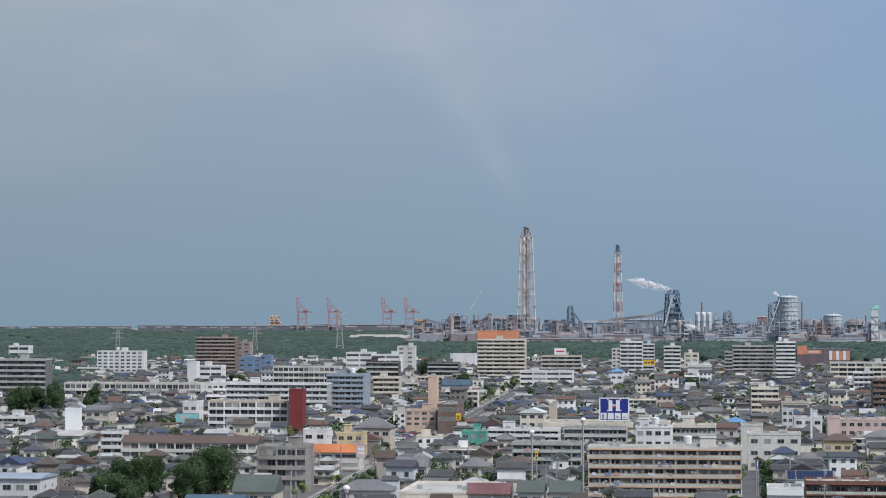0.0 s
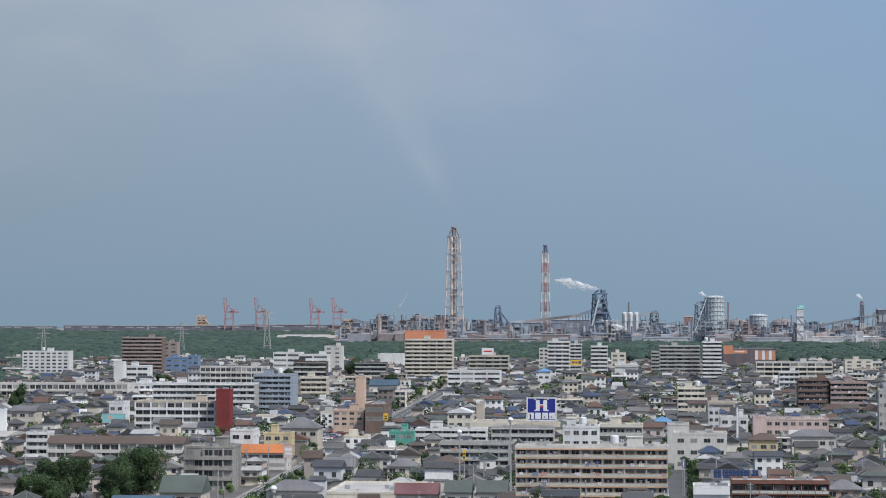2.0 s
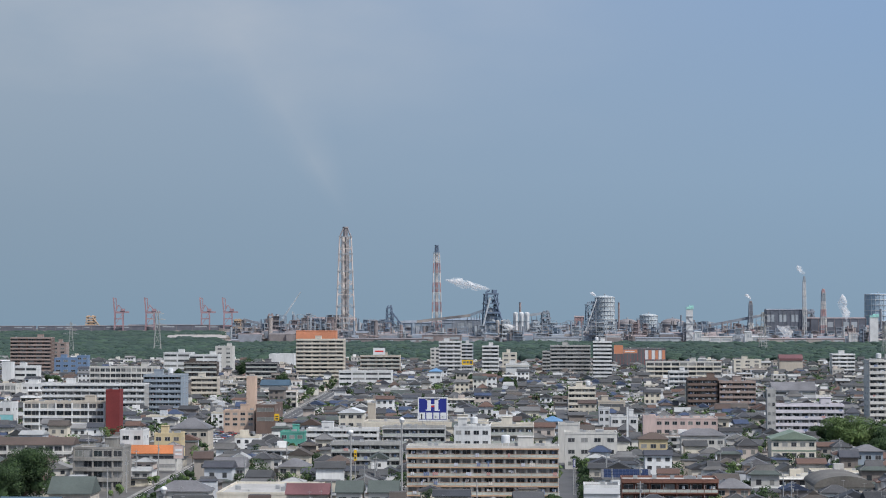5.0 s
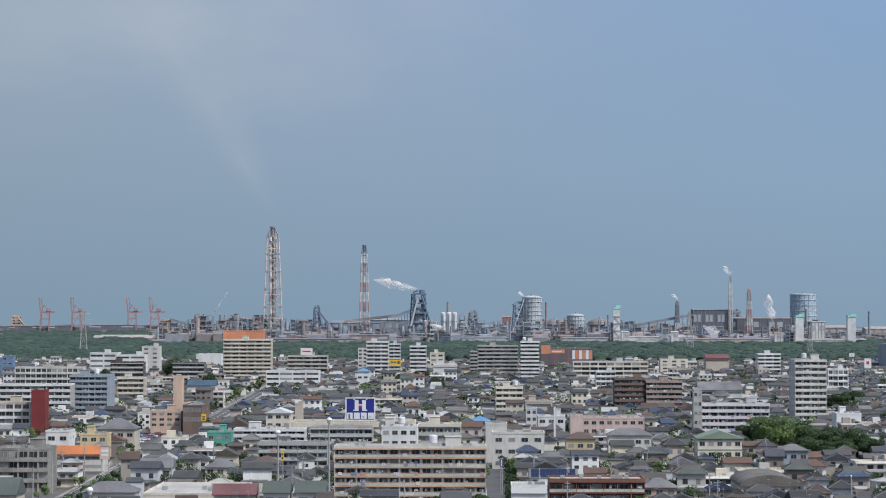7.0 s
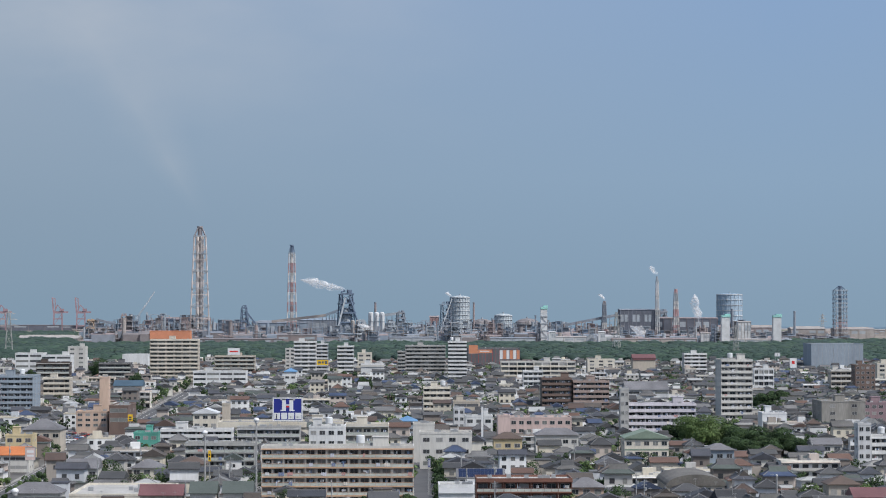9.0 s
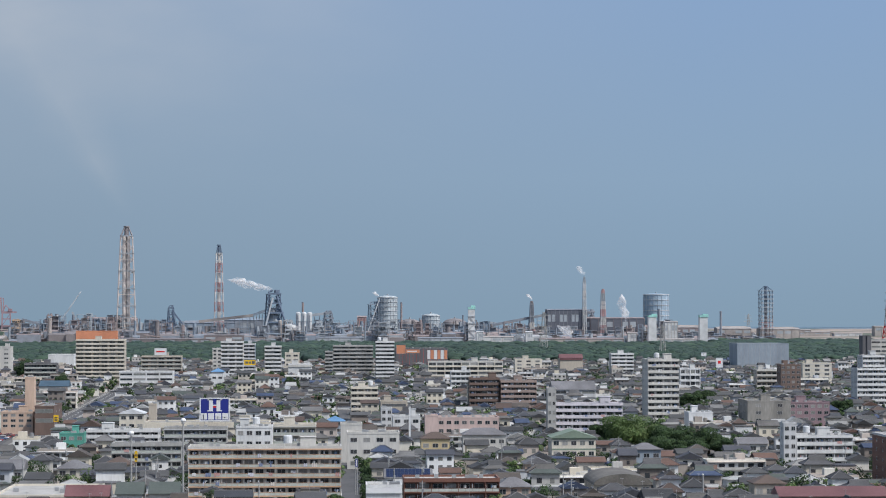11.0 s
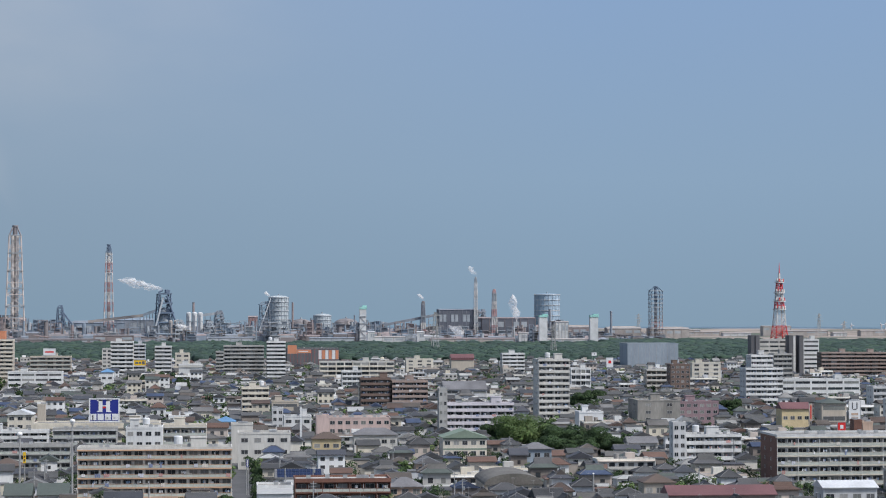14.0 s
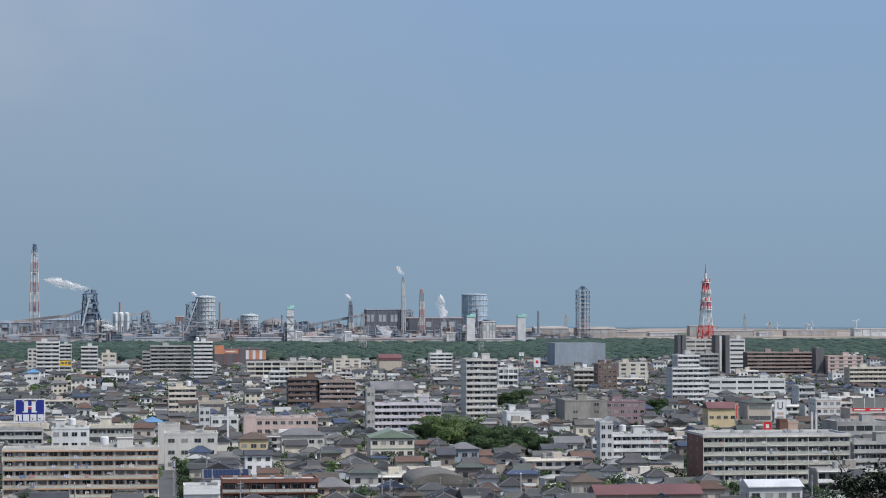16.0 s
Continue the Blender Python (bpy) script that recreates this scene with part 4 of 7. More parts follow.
block('house', 131.5, 586.2, 28.7, 10, 7.2, 2, 'windows', 'pinkbrown_wall', 'pinkbrown_wall', 'long low shed with a maroon roof', roof=('gable', 'maroon_roof', 2.2), category='house')
block('house', 22.2, 671.7, 13.9, 9, 6.0, 2, 'windows', 'white_wall', 'white_wall', 'white house with solar panels over its roof', roof=('gable', 'solar_panel', 2.4), category='house')
block('house', 120.7, 617.7, 8.6, 9, 8.1, 2, 'windows', 'beige_wall', 'beige_wall', 'house with an orange-brown tiled roof', roof=('hip', 'brown_roof', 2.2), category='house')
block('house', 51.1, 637.5, 9.7, 9, 5.9, 2, 'windows', 'salmon_wall', 'salmon_wall', 'salmon-walled house with a grey roof', roof=('hip', 'grey_roof', 2.4), category='house')
block('house', 65.0, 718.0, 7.7, 9, 6.8, 2, 'windows', 'salmon_wall', 'salmon_wall', 'ochre-walled house with its gable in front', roof=('gable_y', 'grey_roof', 2.0), category='house')
block('house', 56.4, 841.7, 16.0, 9, 9.1, 2, 'windows', 'offwhite_wall', 'offwhite_wall', 'pale house with a dark hipped roof', roof=('hip', 'grey_roof', 2.4), category='house')
block('house', 36.8, 816.7, 10.3, 9, 9.2, 2, 'windows', 'yellow_wall', 'yellow_wall', 'house with a brown roof and a yellow lower wall', roof=('hip', 'brown_roof', 2.2), category='house')
block('house', 107.6, 770.0, 9.9, 9, 8.0, 2, 'windows', 'blue_grey_wall', 'blue_grey_wall', 'pale blue house with a slate-grey roof', roof=('hip', 'grey_roof', 2.0), category='house')
block('house', -101.2, 700.8, 9.9, 9, 6.8, 2, 'windows', 'offwhite_wall', 'offwhite_wall', 'house with a dark grey gabled roof and brown base', roof=('gable', 'grey_roof', 2.8), category='house')
block('house', -82.7, 716.2, 9.7, 9, 5.9, 2, 'windows', 'cream_wall', 'cream_wall', 'cream house with a broad grey roof', roof=('hip', 'grey_roof', 2.4), category='house')
block('house', -68.6, 717.6, 9.1, 9, 7.0, 2, 'windows', 'beige_wall', 'beige_wall', 'old house with a brown-grey tiled roof', roof=('hip', 'brown_roof', 2.2), category='house')
block('house', -99.6, 601.8, 14.0, 9, 7.3, 2, 'windows', 'offwhite_wall', 'offwhite_wall', 'large house with a dark slate roof', roof=('hip', 'grey_roof', 2.6), category='house')
block('house', -144.4, 889.5, 15.0, 14, 8.6, 2, 'windows', 'beige_wall', 'beige_wall', 'large traditional house with stacked grey roofs', roof=('hip', 'grey_roof', 4.0), category='house')
block('stair_tower', 202.7, 705.7, 2.5, 5, 20.3, 7, 'blank', 'brick', 'brick', 'brick-red stair tower behind the flats', penthouse=False, clutter=0)
block('stair_tower', 207.6, 711.4, 3.3, 5, 19.4, 7, 'blank', 'salmon_wall', 'salmon_wall', 'salmon-coloured stair tower behind the flats', penthouse=False, clutter=1)


# ---- roads ----
def strip(name, x0, y0, x1, y1, w, z, mat, parent=None, label="", category="", kind=""):
    """A flat strip of paving between two points, with a little thickness."""
    d = Vector((x1 - x0, y1 - y0, 0))
    nrm = Vector((-d.y, d.x, 0)).normalized() * w / 2
    a, b = Vector((x0, y0, 0)), Vector((x1, y1, 0))
    s = Shape()
    pts = [a - nrm, b - nrm, b + nrm, a + nrm]
    s.add([(p.x, p.y, z - 0.05) for p in pts] + [(p.x, p.y, z) for p in pts], [(4, 5, 6, 7), (0, 1, 5, 4), (1, 2, 6, 5), (2, 3, 7, 6), (3, 0, 4, 7)])
    if parent:
        return part(name, s, mat, parent)
    return solid(name, s, mat, label=label, category=category, kind=kind)


MAIN = ((-118.0, 560.0), (-151.0, 1640.0))     # the main road, running away from the viewpoint


def main_x(y):
    return MAIN[0][0] + (MAIN[1][0] - MAIN[0][0]) * (y - MAIN[0][1]) / (MAIN[1][1] - MAIN[0][1])


road = strip("road", *MAIN[0], *MAIN[1], 8.0, 0.12, "asphalt", label="grey asphalt main road with white lines", category="road", kind="structure")
strip("edge_line", MAIN[0][0] - 3.6, MAIN[0][1], MAIN[1][0] - 3.6, MAIN[1][1], 0.16, 0.14, "road_line", road)
strip("edge_line", MAIN[0][0] + 3.6, MAIN[0][1], MAIN[1][0] + 3.6, MAIN[1][1], 0.16, 0.14, "road_line", road)
for k in range(60):
    y0 = 570 + k * 17
    strip("lane_mark", main_x(y0), y0, main_x(y0 + 8), y0 + 8, 0.3, 0.14, "road_line", road)
for side in (-4.9, 4.9):
    strip("pavement", MAIN[0][0] + side, MAIN[0][1], MAIN[1][0] + side, MAIN[1][1], 1.4, 0.26, "roof_deck", label="narrow grey pavement with a raised kerb", category="pavement", kind="structure")
lane = strip("road", 5.0, 560.0, 4.0, 1250.0, 6.0, 0.10, "asphalt", label="narrow asphalt side street", category="road", kind="structure")
strip("edge_line", 2.3, 560.0, 1.3, 1250.0, 0.25, 0.12, "road_line", lane)
lot = strip("parking_lot", main_x(925) - 24, 925.0, main_x(1018) - 24, 1018.0, 30.0, 0.09, "asphalt", label="asphalt parking lot beside the main road", category="parking lot", kind="structure")
cross = strip("road", -215.0, 905.0, main_x(905) - 5.0, 905.0, 9.0, 0.10, "asphalt", label="asphalt cross street with white lines", category="road", kind="structure")
cross_east = strip("road", main_x(905) + 5.0, 905.0, -100.0, 905.0, 9.0, 0.10, "asphalt", label="asphalt cross street with white lines", category="road", kind="structure")
for cx in (-8.5, 8.5):
    for k in range(7):
        strip("crossing_bar", main_x(905) + cx - 1.5, 901.5 + k * 1.15, main_x(905) + cx + 1.5, 901.5 + k * 1.15, 0.5, 0.14, "road_line", cross)
for cy in (896.0, 914.0):
    for k in range(7):
        strip("crossing_bar", main_x(cy) - 3.6 + k * 1.2, cy - 1.6, main_x(cy) - 3.6 + k * 1.2, cy + 1.6, 0.55, 0.145, "road_line", road)


# ---- houses ----
def house_shapes(v):
    """The shapes of one kind of house: wall, roofs and window places; front to -y, base at the middle."""
    r = random.Random(100 + v)
    w, d = r.uniform(7.6, 10.6), r.uniform(6.6, 8.6)
    h1, h2 = 2.9, r.uniform(5.5, 6.2)
    uw, ud = w * r.uniform(0.68, 0.95), d * r.uniform(0.72, 0.95)
    ux = r.choice((-1, 1)) * (w - uw) / 2
    wall = Shape()
    a, b, c, e = -w / 2, w / 2, -d / 2, d / 2
    ua, ub, uc, ue = ux - uw / 2, ux + uw / 2, e - ud, e
    wall.box(a, b, c, e, 0, h1)
    wall.box(ua, ub, uc, ue, h1 + 0.004, h2)
    roofs = []
    top = Shape()
    rise = r.uniform(1.1, 1.9)
    kind = v % 4
    if kind == 0:
        top.hip(ua - 0.7, ub + 0.7, uc - 0.7, ue + 0.7, h2, rise)
    elif kind == 1:
        top.gable(ua - 0.6, ub + 0.6, uc - 0.7, ue + 0.7, h2, rise, "x")
    elif kind == 2:
        top.gable(ua - 0.7, ub + 0.7, uc - 0.6, ue + 0.6, h2, rise, "y")
    else:
        top.hip(ua - 0.8, ub + 0.8, uc - 0.8, ue + 0.8, h2, rise * 0.75)
        top.gable(ux - uw * 0.33, ux + uw * 0.33, (uc + ue) / 2 - ud * 0.3, (uc + ue) / 2 + ud * 0.3, h2 + rise * 0.42, rise * 0.75, "x", thick=0.12)
    if kind in (0, 3):      # ridge tiles down the hips
        q, zt = (0.7, rise) if kind == 0 else (0.8, rise * 0.75)
        x0, x1, y0, y1 = ua - q, ub + q, uc - q, ue + q
        hw, hd = x1 - x0, y1 - y0
        inset = min(hw, hd) / 2 * 0.9
        if hw >= hd:
            peaks = [(x0 + inset, (y0 + y1) / 2), (x1 - inset, (y0 + y1) / 2)] * 2
        else:
            peaks = [((x0 + x1) / 2, y0 + inset)] * 2 + [((x0 + x1) / 2, y1 - inset)] * 2
        for (cx, cy), (tx, ty) in zip(((x0, y0), (x1, y0), (x0, y1), (x1, y1)), peaks):
            top.beam((cx, cy, h2 + 0.26), (tx, ty, h2 + 0.26 + zt), 0.16, 1)
        top.beam((*peaks[0], h2 + 0.28 + zt), (*peaks[3], h2 + 0.28 + zt), 0.2, 1)
    rz = h2 + 0.22 + rise
    ym, xm = (uc + ue) / 2, (ua + ub) / 2
    if kind == 1:
        top.box(ua - 0.6, ub + 0.6, ym - 0.16, ym + 0.16, rz - 0.12, rz + 0.14, 1)
    elif kind == 2:
        top.box(xm - 0.16, xm + 0.16, uc - 0.6, ue + 0.6, rz - 0.12, rz + 0.14, 1)
    elif kind == 3:
        rz = h2 + 0.12 + rise * 1.17
        top.box(ux - uw * 0.3, ux + uw * 0.3, ym - 0.16, ym + 0.16, rz - 0.12, rz + 0.14, 1)
    if kind in (1, 2):
        if kind == 1:
            wall.add([(ua, uc, h2), (ua, ue, h2), (ua, (uc + ue) / 2, h2 + rise * 0.85), (ub, uc, h2), (ub, ue, h2), (ub, (uc + ue) / 2, h2 + rise * 0.85)], [(0, 2, 1), (3, 4, 5)])
    skirt = Shape()
    if v % 3 == 1:      # a newer house: straight walls, a small porch roof
        wall = Shape().box(ua, ub, uc, ue, 0, h2)
        skirt.gable(ux - 1.2, ux + 1.2, uc - 1.4, uc + 0.02, 2.4, 0.5, "y", thick=0.15)
        if kind == 1:
            wall.add([(ua, uc, h2), (ua, ue, h2), (ua, (uc + ue) / 2, h2 + rise * 0.85), (ub, uc, h2), (ub, ue, h2), (ub, (uc + ue) / 2, h2 + rise * 0.85)], [(0, 2, 1), (3, 4, 5)])
        c = uc
    else:
        skirt.hip(a - 0.6, b + 0.6, c - 0.8, e + 0.5, h1, 0.75, thick=0.15)
    if v >= 12:         # a flat-roofed house
        wall = Shape().box(ua, ub, uc, ue, 0, h2 + 0.6)
        top = Shape().box(ua - 0.15, ub + 0.15, uc - 0.15, ue + 0.15, h2 + 0.6, h2 + 0.95)
        skirt = Shape().box(ua + 0.4, ua + 3.4, uc - 1.3, uc, 2.5, 2.7)
        c = uc
    wins = [(ua + uw * 0.28, uc, h1 + 0.9, 1.7, 1.2, 0), (ua + uw * 0.74, uc, h1 + 0.9, 1.5, 1.2, 0), (a + w * 0.3, c, 0.4, 2.3, 1.9, 0)]
    wins.append((ub, (uc + ue) / 2, h1 + 1.0, 1.1, 1.0, 90))
    wins.append((ua, (uc + ue) / 2, h1 + 1.0, 1.1, 1.0, -90))
    wins.append((a + w * 0.72, c, 0.9, 1.2, 1.2, 0))
    if v % 2:
        wins.pop(3)
    return wall, top, skirt, wins, (ua, ub, uc, h1)


def trimmed(shape):
    """The shape without the vertices that no face uses."""
    used = sorted({i for f in shape.f for i in f})
    place = {i: k for k, i in enumerate(used)}
    return Shape().add([shape.v[i] for i in used], [tuple(place[i] for i in f) for f in shape.f])


HOUSE_LABELS = ["two-storey house with a dark tiled hipped roof", "pale two-storey house with a grey gabled roof",
                "two-storey house with its gable to the street", "traditional house with a stepped tiled roof"]
KINDS = 14
SHAPES = [house_shapes(v) for v in range(KINDS)]


def house(v, x, y, turn):
    wall, top, skirt, wins, (ua, ub, uc, h1) = SHAPES[v]
    b = thing("house", x, y, 0, turn, HOUSE_LABELS[v % 4] if v < 12 else "pale flat-roofed two-storey house with a porch", "house", "houses of the town")
    part("wall", wall, "house_wall", b)
    tiles, ridge = Shape(), Shape()
    for out_of, flag in ((tiles, 0), (ridge, 1)):
        out_of.v = top.v
        out_of.f = [f for f, m in zip(top.f, top.m) if m == flag]
        out_of.m = [0] * len(out_of.f)
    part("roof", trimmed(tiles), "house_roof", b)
    if ridge.f:
        tagged(part("ridge_tiling", trimmed(ridge), "ridge_tile", b), kind="stuff")
    part("lower_roof", skirt, "house_roof", b)
    for wx, wy, wz, ww, wh, wt in wins:
        put_window(b, ww, wh, wx, wy, wz, wt)
    mast = Shape().beam((ub - 1.5, 0.5, 6.2), (ub - 1.5, 0.5, 9.6), 0.06)
    for k in range(4):
        mast.beam((ub - 2.1 + 0.05 * k, 0.3 + 0.25 * k, 9.3), (ub - 0.9 - 0.05 * k, 0.3 + 0.25 * k, 9.3), 0.035)
    part("aerial", mast, "pole_metal", b)
    if v % 3 == 2:
        part("air_conditioner", Shape().box(ub - 2.2, ub - 1.4, uc - 0.35, uc - 0.04, 0.3, 0.95).drum(ub - 1.8, uc - 0.3, 0.95, 1.0, 0.25, n=10), "white_sign", b)
    if v % 3 == 0:
        s = Shape().box(ua + 0.3, ua + 3.6, uc - 1.0, uc, h1 + 0.75, h1 + 0.9).box(ua + 0.3, ua + 3.6, uc - 1.0, uc - 0.92, h1 + 0.9, h1 + 1.75)
        part("balcony", s, "white_wall", b)
    return b


FLATS = []
for v in range(10):
    r = random.Random(50 + v)
    w, d, n = r.uniform(8, 19), r.uniform(8, 11), (2, 2, 3, 2, 2, 3, 2, 4, 2, 2)[v]
    top_z = n * 2.9
    s = Shape().box(-w / 2, w / 2, -d / 2, d / 2, 0, top_z)
    if v % 3 == 1:
        t = Shape().gable(-w / 2 - 0.4, w / 2 + 0.4, -d / 2 - 0.6, d / 2 + 0.5, top_z, 1.4, "x")
    else:       # a flat roof behind a parapet, with a stair house, a water tank and cooling units
        s.rim(-w / 2 - 0.08, w / 2 + 0.08, -d / 2 - 0.08, d / 2 + 0.08, top_z, top_z + 0.7, 0.2)
        px = r.uniform(-0.25, 0.25) * w
        s.box(px - 1.6, px + 1.6, 0, 3.0, top_z + 0.15, top_z + 2.6)
        t = Shape().box(-w / 2 + 0.2, w / 2 - 0.2, -d / 2 + 0.2, d / 2 - 0.2, top_z, top_z + 0.12)
        for k in range(3):
            ux = r.uniform(-0.4, 0.4) * w
            t.box(ux - 0.6, ux + 0.6, -d / 2 + 1.2, -d / 2 + 2.2, top_z + 0.12, top_z + 1.3)
        t.drum(-px, 1.5, top_z + 0.12, top_z + 2.1, 0.9, n=9)
    bands = Shape()
    if v % 2 == 0:
        for k in range(1, n):
            bands.box(-w / 2, w / 2, -d / 2 - 1.2, -d / 2, k * 2.9 - 0.2, k * 2.9).box(-w / 2, w / 2, -d / 2 - 1.25, -d / 2 - 1.15, k * 2.9, k * 2.9 + 0.95)
        for sx in (-w / 2, w / 2 - 0.15):
            bands.box(sx, sx + 0.15, -d / 2 - 1.2, -d / 2, 0, top_z)
        bands.box(-w / 2 - 0.1, w / 2 + 0.1, -d / 2 - 1.3, -d / 2, top_z - 0.2, top_z)
    g = []
    for k in range(n):
        m = max(2, round(w / 2.9))
        for i in range(m):
            g.append((-w / 2 + w / m * (i + 0.5), -d / 2, k * 2.9 + (0.2 if v % 2 == 0 else 0.9), 1.9 if v % 2 == 0 else 1.4, 2.0 if v % 2 == 0 else 1.3, 0))
        g.append((-w / 2, 0.0, k * 2.9 + 1.0, 1.0, 1.0, -90))
        g.append((w / 2, 0.0, k * 2.9 + 1.0, 1.0, 1.0, 90))
    FLATS.append((s, t, bands, g, v % 3 == 1))

TREE_SPOTS = []      # small garden trees: x, y, size
CLEAR = [            # plots that stay open: x0, x1, y0, y1
    (-178, -135, 915, 1022), (-215, -96, 893, 917), (main_x(860) + 4, main_x(860) + 16, 840, 895), (main_x(950) + 4, main_x(950) + 14, 917, 1000),
    (main_x(1200) + 4, main_x(1200) + 13, 1000, 1400),
    (118, 178, 790, 880), (-180, -130, 588, 640),
]


def free(x, y, r):
    if abs(x - main_x(y)) < 5.9 + r * 0.8 and y < 1650:
        return False
    if abs(x - 4.5) < 3.5 + r and y < 1250:
        return False
    for x0, x1, y0, y1 in FEET:
        if x0 - r < x < x1 + r and y0 - r < y < y1 + r:
            return False
    for x0, x1, y0, y1 in CLEAR:
        if x0 < x < x1 and y0 < y < y1:
            return False
    return True


def fill_town():
    r = random.Random(21)
    near, far = [], []
    y, row = 566.0, 0
    while y < 2130:
        half = y * math.tan(radians(20.2)) + 15
        x = -half + r.uniform(0, 12)
        step = 0
        while x < half:
            jx, jy = x + r.uniform(-1, 1), y + r.uniform(-2.2, 2.2)
            if y > 1500 and r.random() < 0.10 or not free(jx, jy, 4.3):
                if free(jx, jy, 1.5) and r.random() < 0.6:
                    TREE_SPOTS.append((jx, jy, r.uniform(4.0, 7.0)))
            else:
                p = r.random()
                if p < 0.08:
                    TREE_SPOTS.append((jx, jy, r.uniform(5.5, 8.5)))
                    TREE_SPOTS.append((jx + 3, jy + 2, r.uniform(5, 7.5)))
                elif p < 0.13:
                    pass
                else:
                    turn = r.choice((0, 0, 0, 180, 90, -90)) + r.uniform(-6, 6)
                    v = r.randrange(KINDS)
                    (near if len(near) < 96 else far).append((v, jx, jy, turn, p, r.choice((0.55, 0.8, 0.9, 0.95, 1.0, 1.05, 1.12, 1.3))))
                if r.random() < 0.75:
                    TREE_SPOTS.append((jx + r.uniform(5.2, 6.8), jy + r.uniform(-5, 3), r.uniform(3.8, 8.0)))
            step += 1
            x += r.uniform(10.2, 13.4) + (5.0 if step % 6 == 0 else 0)
        row += 1
        y += 12.2 if row % 2 else 17.5
    protos = {}
    for v, x, y, turn, p, tall in near:
        if v in protos:
            copy_thing(protos[v], pose(x, y, 0, 0, 0, turn)).scale = (0.96, 0.96, max(min(tall, 1.12 if v < 12 else 0.95), 0.8))
        else:
            protos[v] = house(v, x, y, turn)
    # the rest of the town, past counting
    vs, fs, ms, k = [], [], [], 0
    for v, x, y, turn, p, tall in far:
        wide = 1.0
        if p > (0.90 if y > 1150 else 0.965):
            s, t, bands, wins, pitched = FLATS[int(p * 9973) % 10]
            turn = turn * 0.3 if abs(turn) < 45 else 0.0
            tall = min(1.1, max(0.9, tall))
            pieces = [(s, 0), (t, 1 if pitched else 4), (bands, 5)]
        else:
            wall, top, skirt, wins, _ = SHAPES[v]
            tall = min(tall, 0.95) if v >= 12 else tall
            pieces = [(wall, 0), (top, 1), (skirt, 1)]
            wide = 0.90
            wins = wins[:3] if abs(turn) < 45 else wins[3:]
        c, sn = math.cos(radians(turn)), math.sin(radians(turn))
        z = gz(x, y)
        for s, mi in pieces:
            for px, py, pz in s.v:
                vs.append((x + wide * (c * px - sn * py), y + wide * (sn * px + c * py), z + pz * tall))
            for q in s.f:
                fs.append(tuple(i + k for i in q))
            ms += [3 if j else mi for j in s.m] if mi == 1 else [mi] * len(s.f)
            k += len(s.v)
        for wx, wy, wz, ww, wh, wt in wins:
            ox, oy = (math.sin(radians(wt)) * 0.06, -math.cos(radians(wt)) * 0.06)
            tx, ty = math.cos(radians(wt)) * ww / 2, math.sin(radians(wt)) * ww / 2
            for px, py, pz in ((wx + ox - tx, wy + oy - ty, wz), (wx + ox + tx, wy + oy + ty, wz), (wx + ox + tx, wy + oy + ty, wz + wh), (wx + ox - tx, wy + oy - ty, wz + wh)):
                vs.append((x + wide * (c * px - sn * py), y + wide * (sn * px + c * py), z + pz * tall))
            fs.append((k, k + 1, k + 2, k + 3))
            ms.append(2)
            k += 4
    me = bpy.data.meshes.new("far_houses")
    me.from_pydata(vs, [], fs)
    for m in ("far_wall", "hazed_roof", "pane_far", "ridge_tile", "far_deck", "far_band"):
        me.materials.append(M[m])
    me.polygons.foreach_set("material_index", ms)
    tagged(new("far_houses", me), "dense sea of small houses with grey tiled roofs", "houses", kind="stuff")


fill_town()


# ---- trees ----
LEAF = np.random.default_rng(4)


def leaf_cloud(s, r, cx, cy, cz, rx, ry, rz, n, size, mi=0, rough=0.28, lift=0.45):
    """Leaf sprays scattered over the lobes of one crown, with gaps between."""
    g = LEAF
    m = min(15, max(5, n // 60))
    a, e, q = g.uniform(0, 2 * np.pi, m), g.uniform(-0.5, 1.0, m), g.uniform(0.35, 0.75, m)
    lobes = np.stack([cx + rx * q * np.cos(a), cy + ry * q * np.sin(a), cz + rz * e * 0.65, g.uniform(0.26, 0.5, m)], 1)[np.arange(n) % m]
    d = g.normal(0, 1, (n, 3)) + (0, -0.25, lift)
    d /= np.linalg.norm(d, axis=1)[:, None]
    k = (lobes[:, 3] * g.uniform(0.75, 1.1, n))[:, None]
    p = lobes[:, :3] + d * k * (rx, ry, rz)
    u = np.cross(g.normal(0, 1, (n, 3)), d)
    u /= np.linalg.norm(u, axis=1)[:, None]
    w = np.cross(d + g.normal(0, rough, (n, 3)), u)
    w /= np.linalg.norm(w, axis=1)[:, None]
    t = (size * g.uniform(0.6, 1.3, n))[:, None]
    quads = np.stack([p - u * t, p - w * t * 0.7, p + u * t, p + w * t * 0.8], 1).reshape(-1, 3)
    k0 = len(s.v)
    s.v += quads.tolist()
    s.f += (np.arange(n * 4).reshape(-1, 4) + k0).tolist()
    s.m += [mi] * n


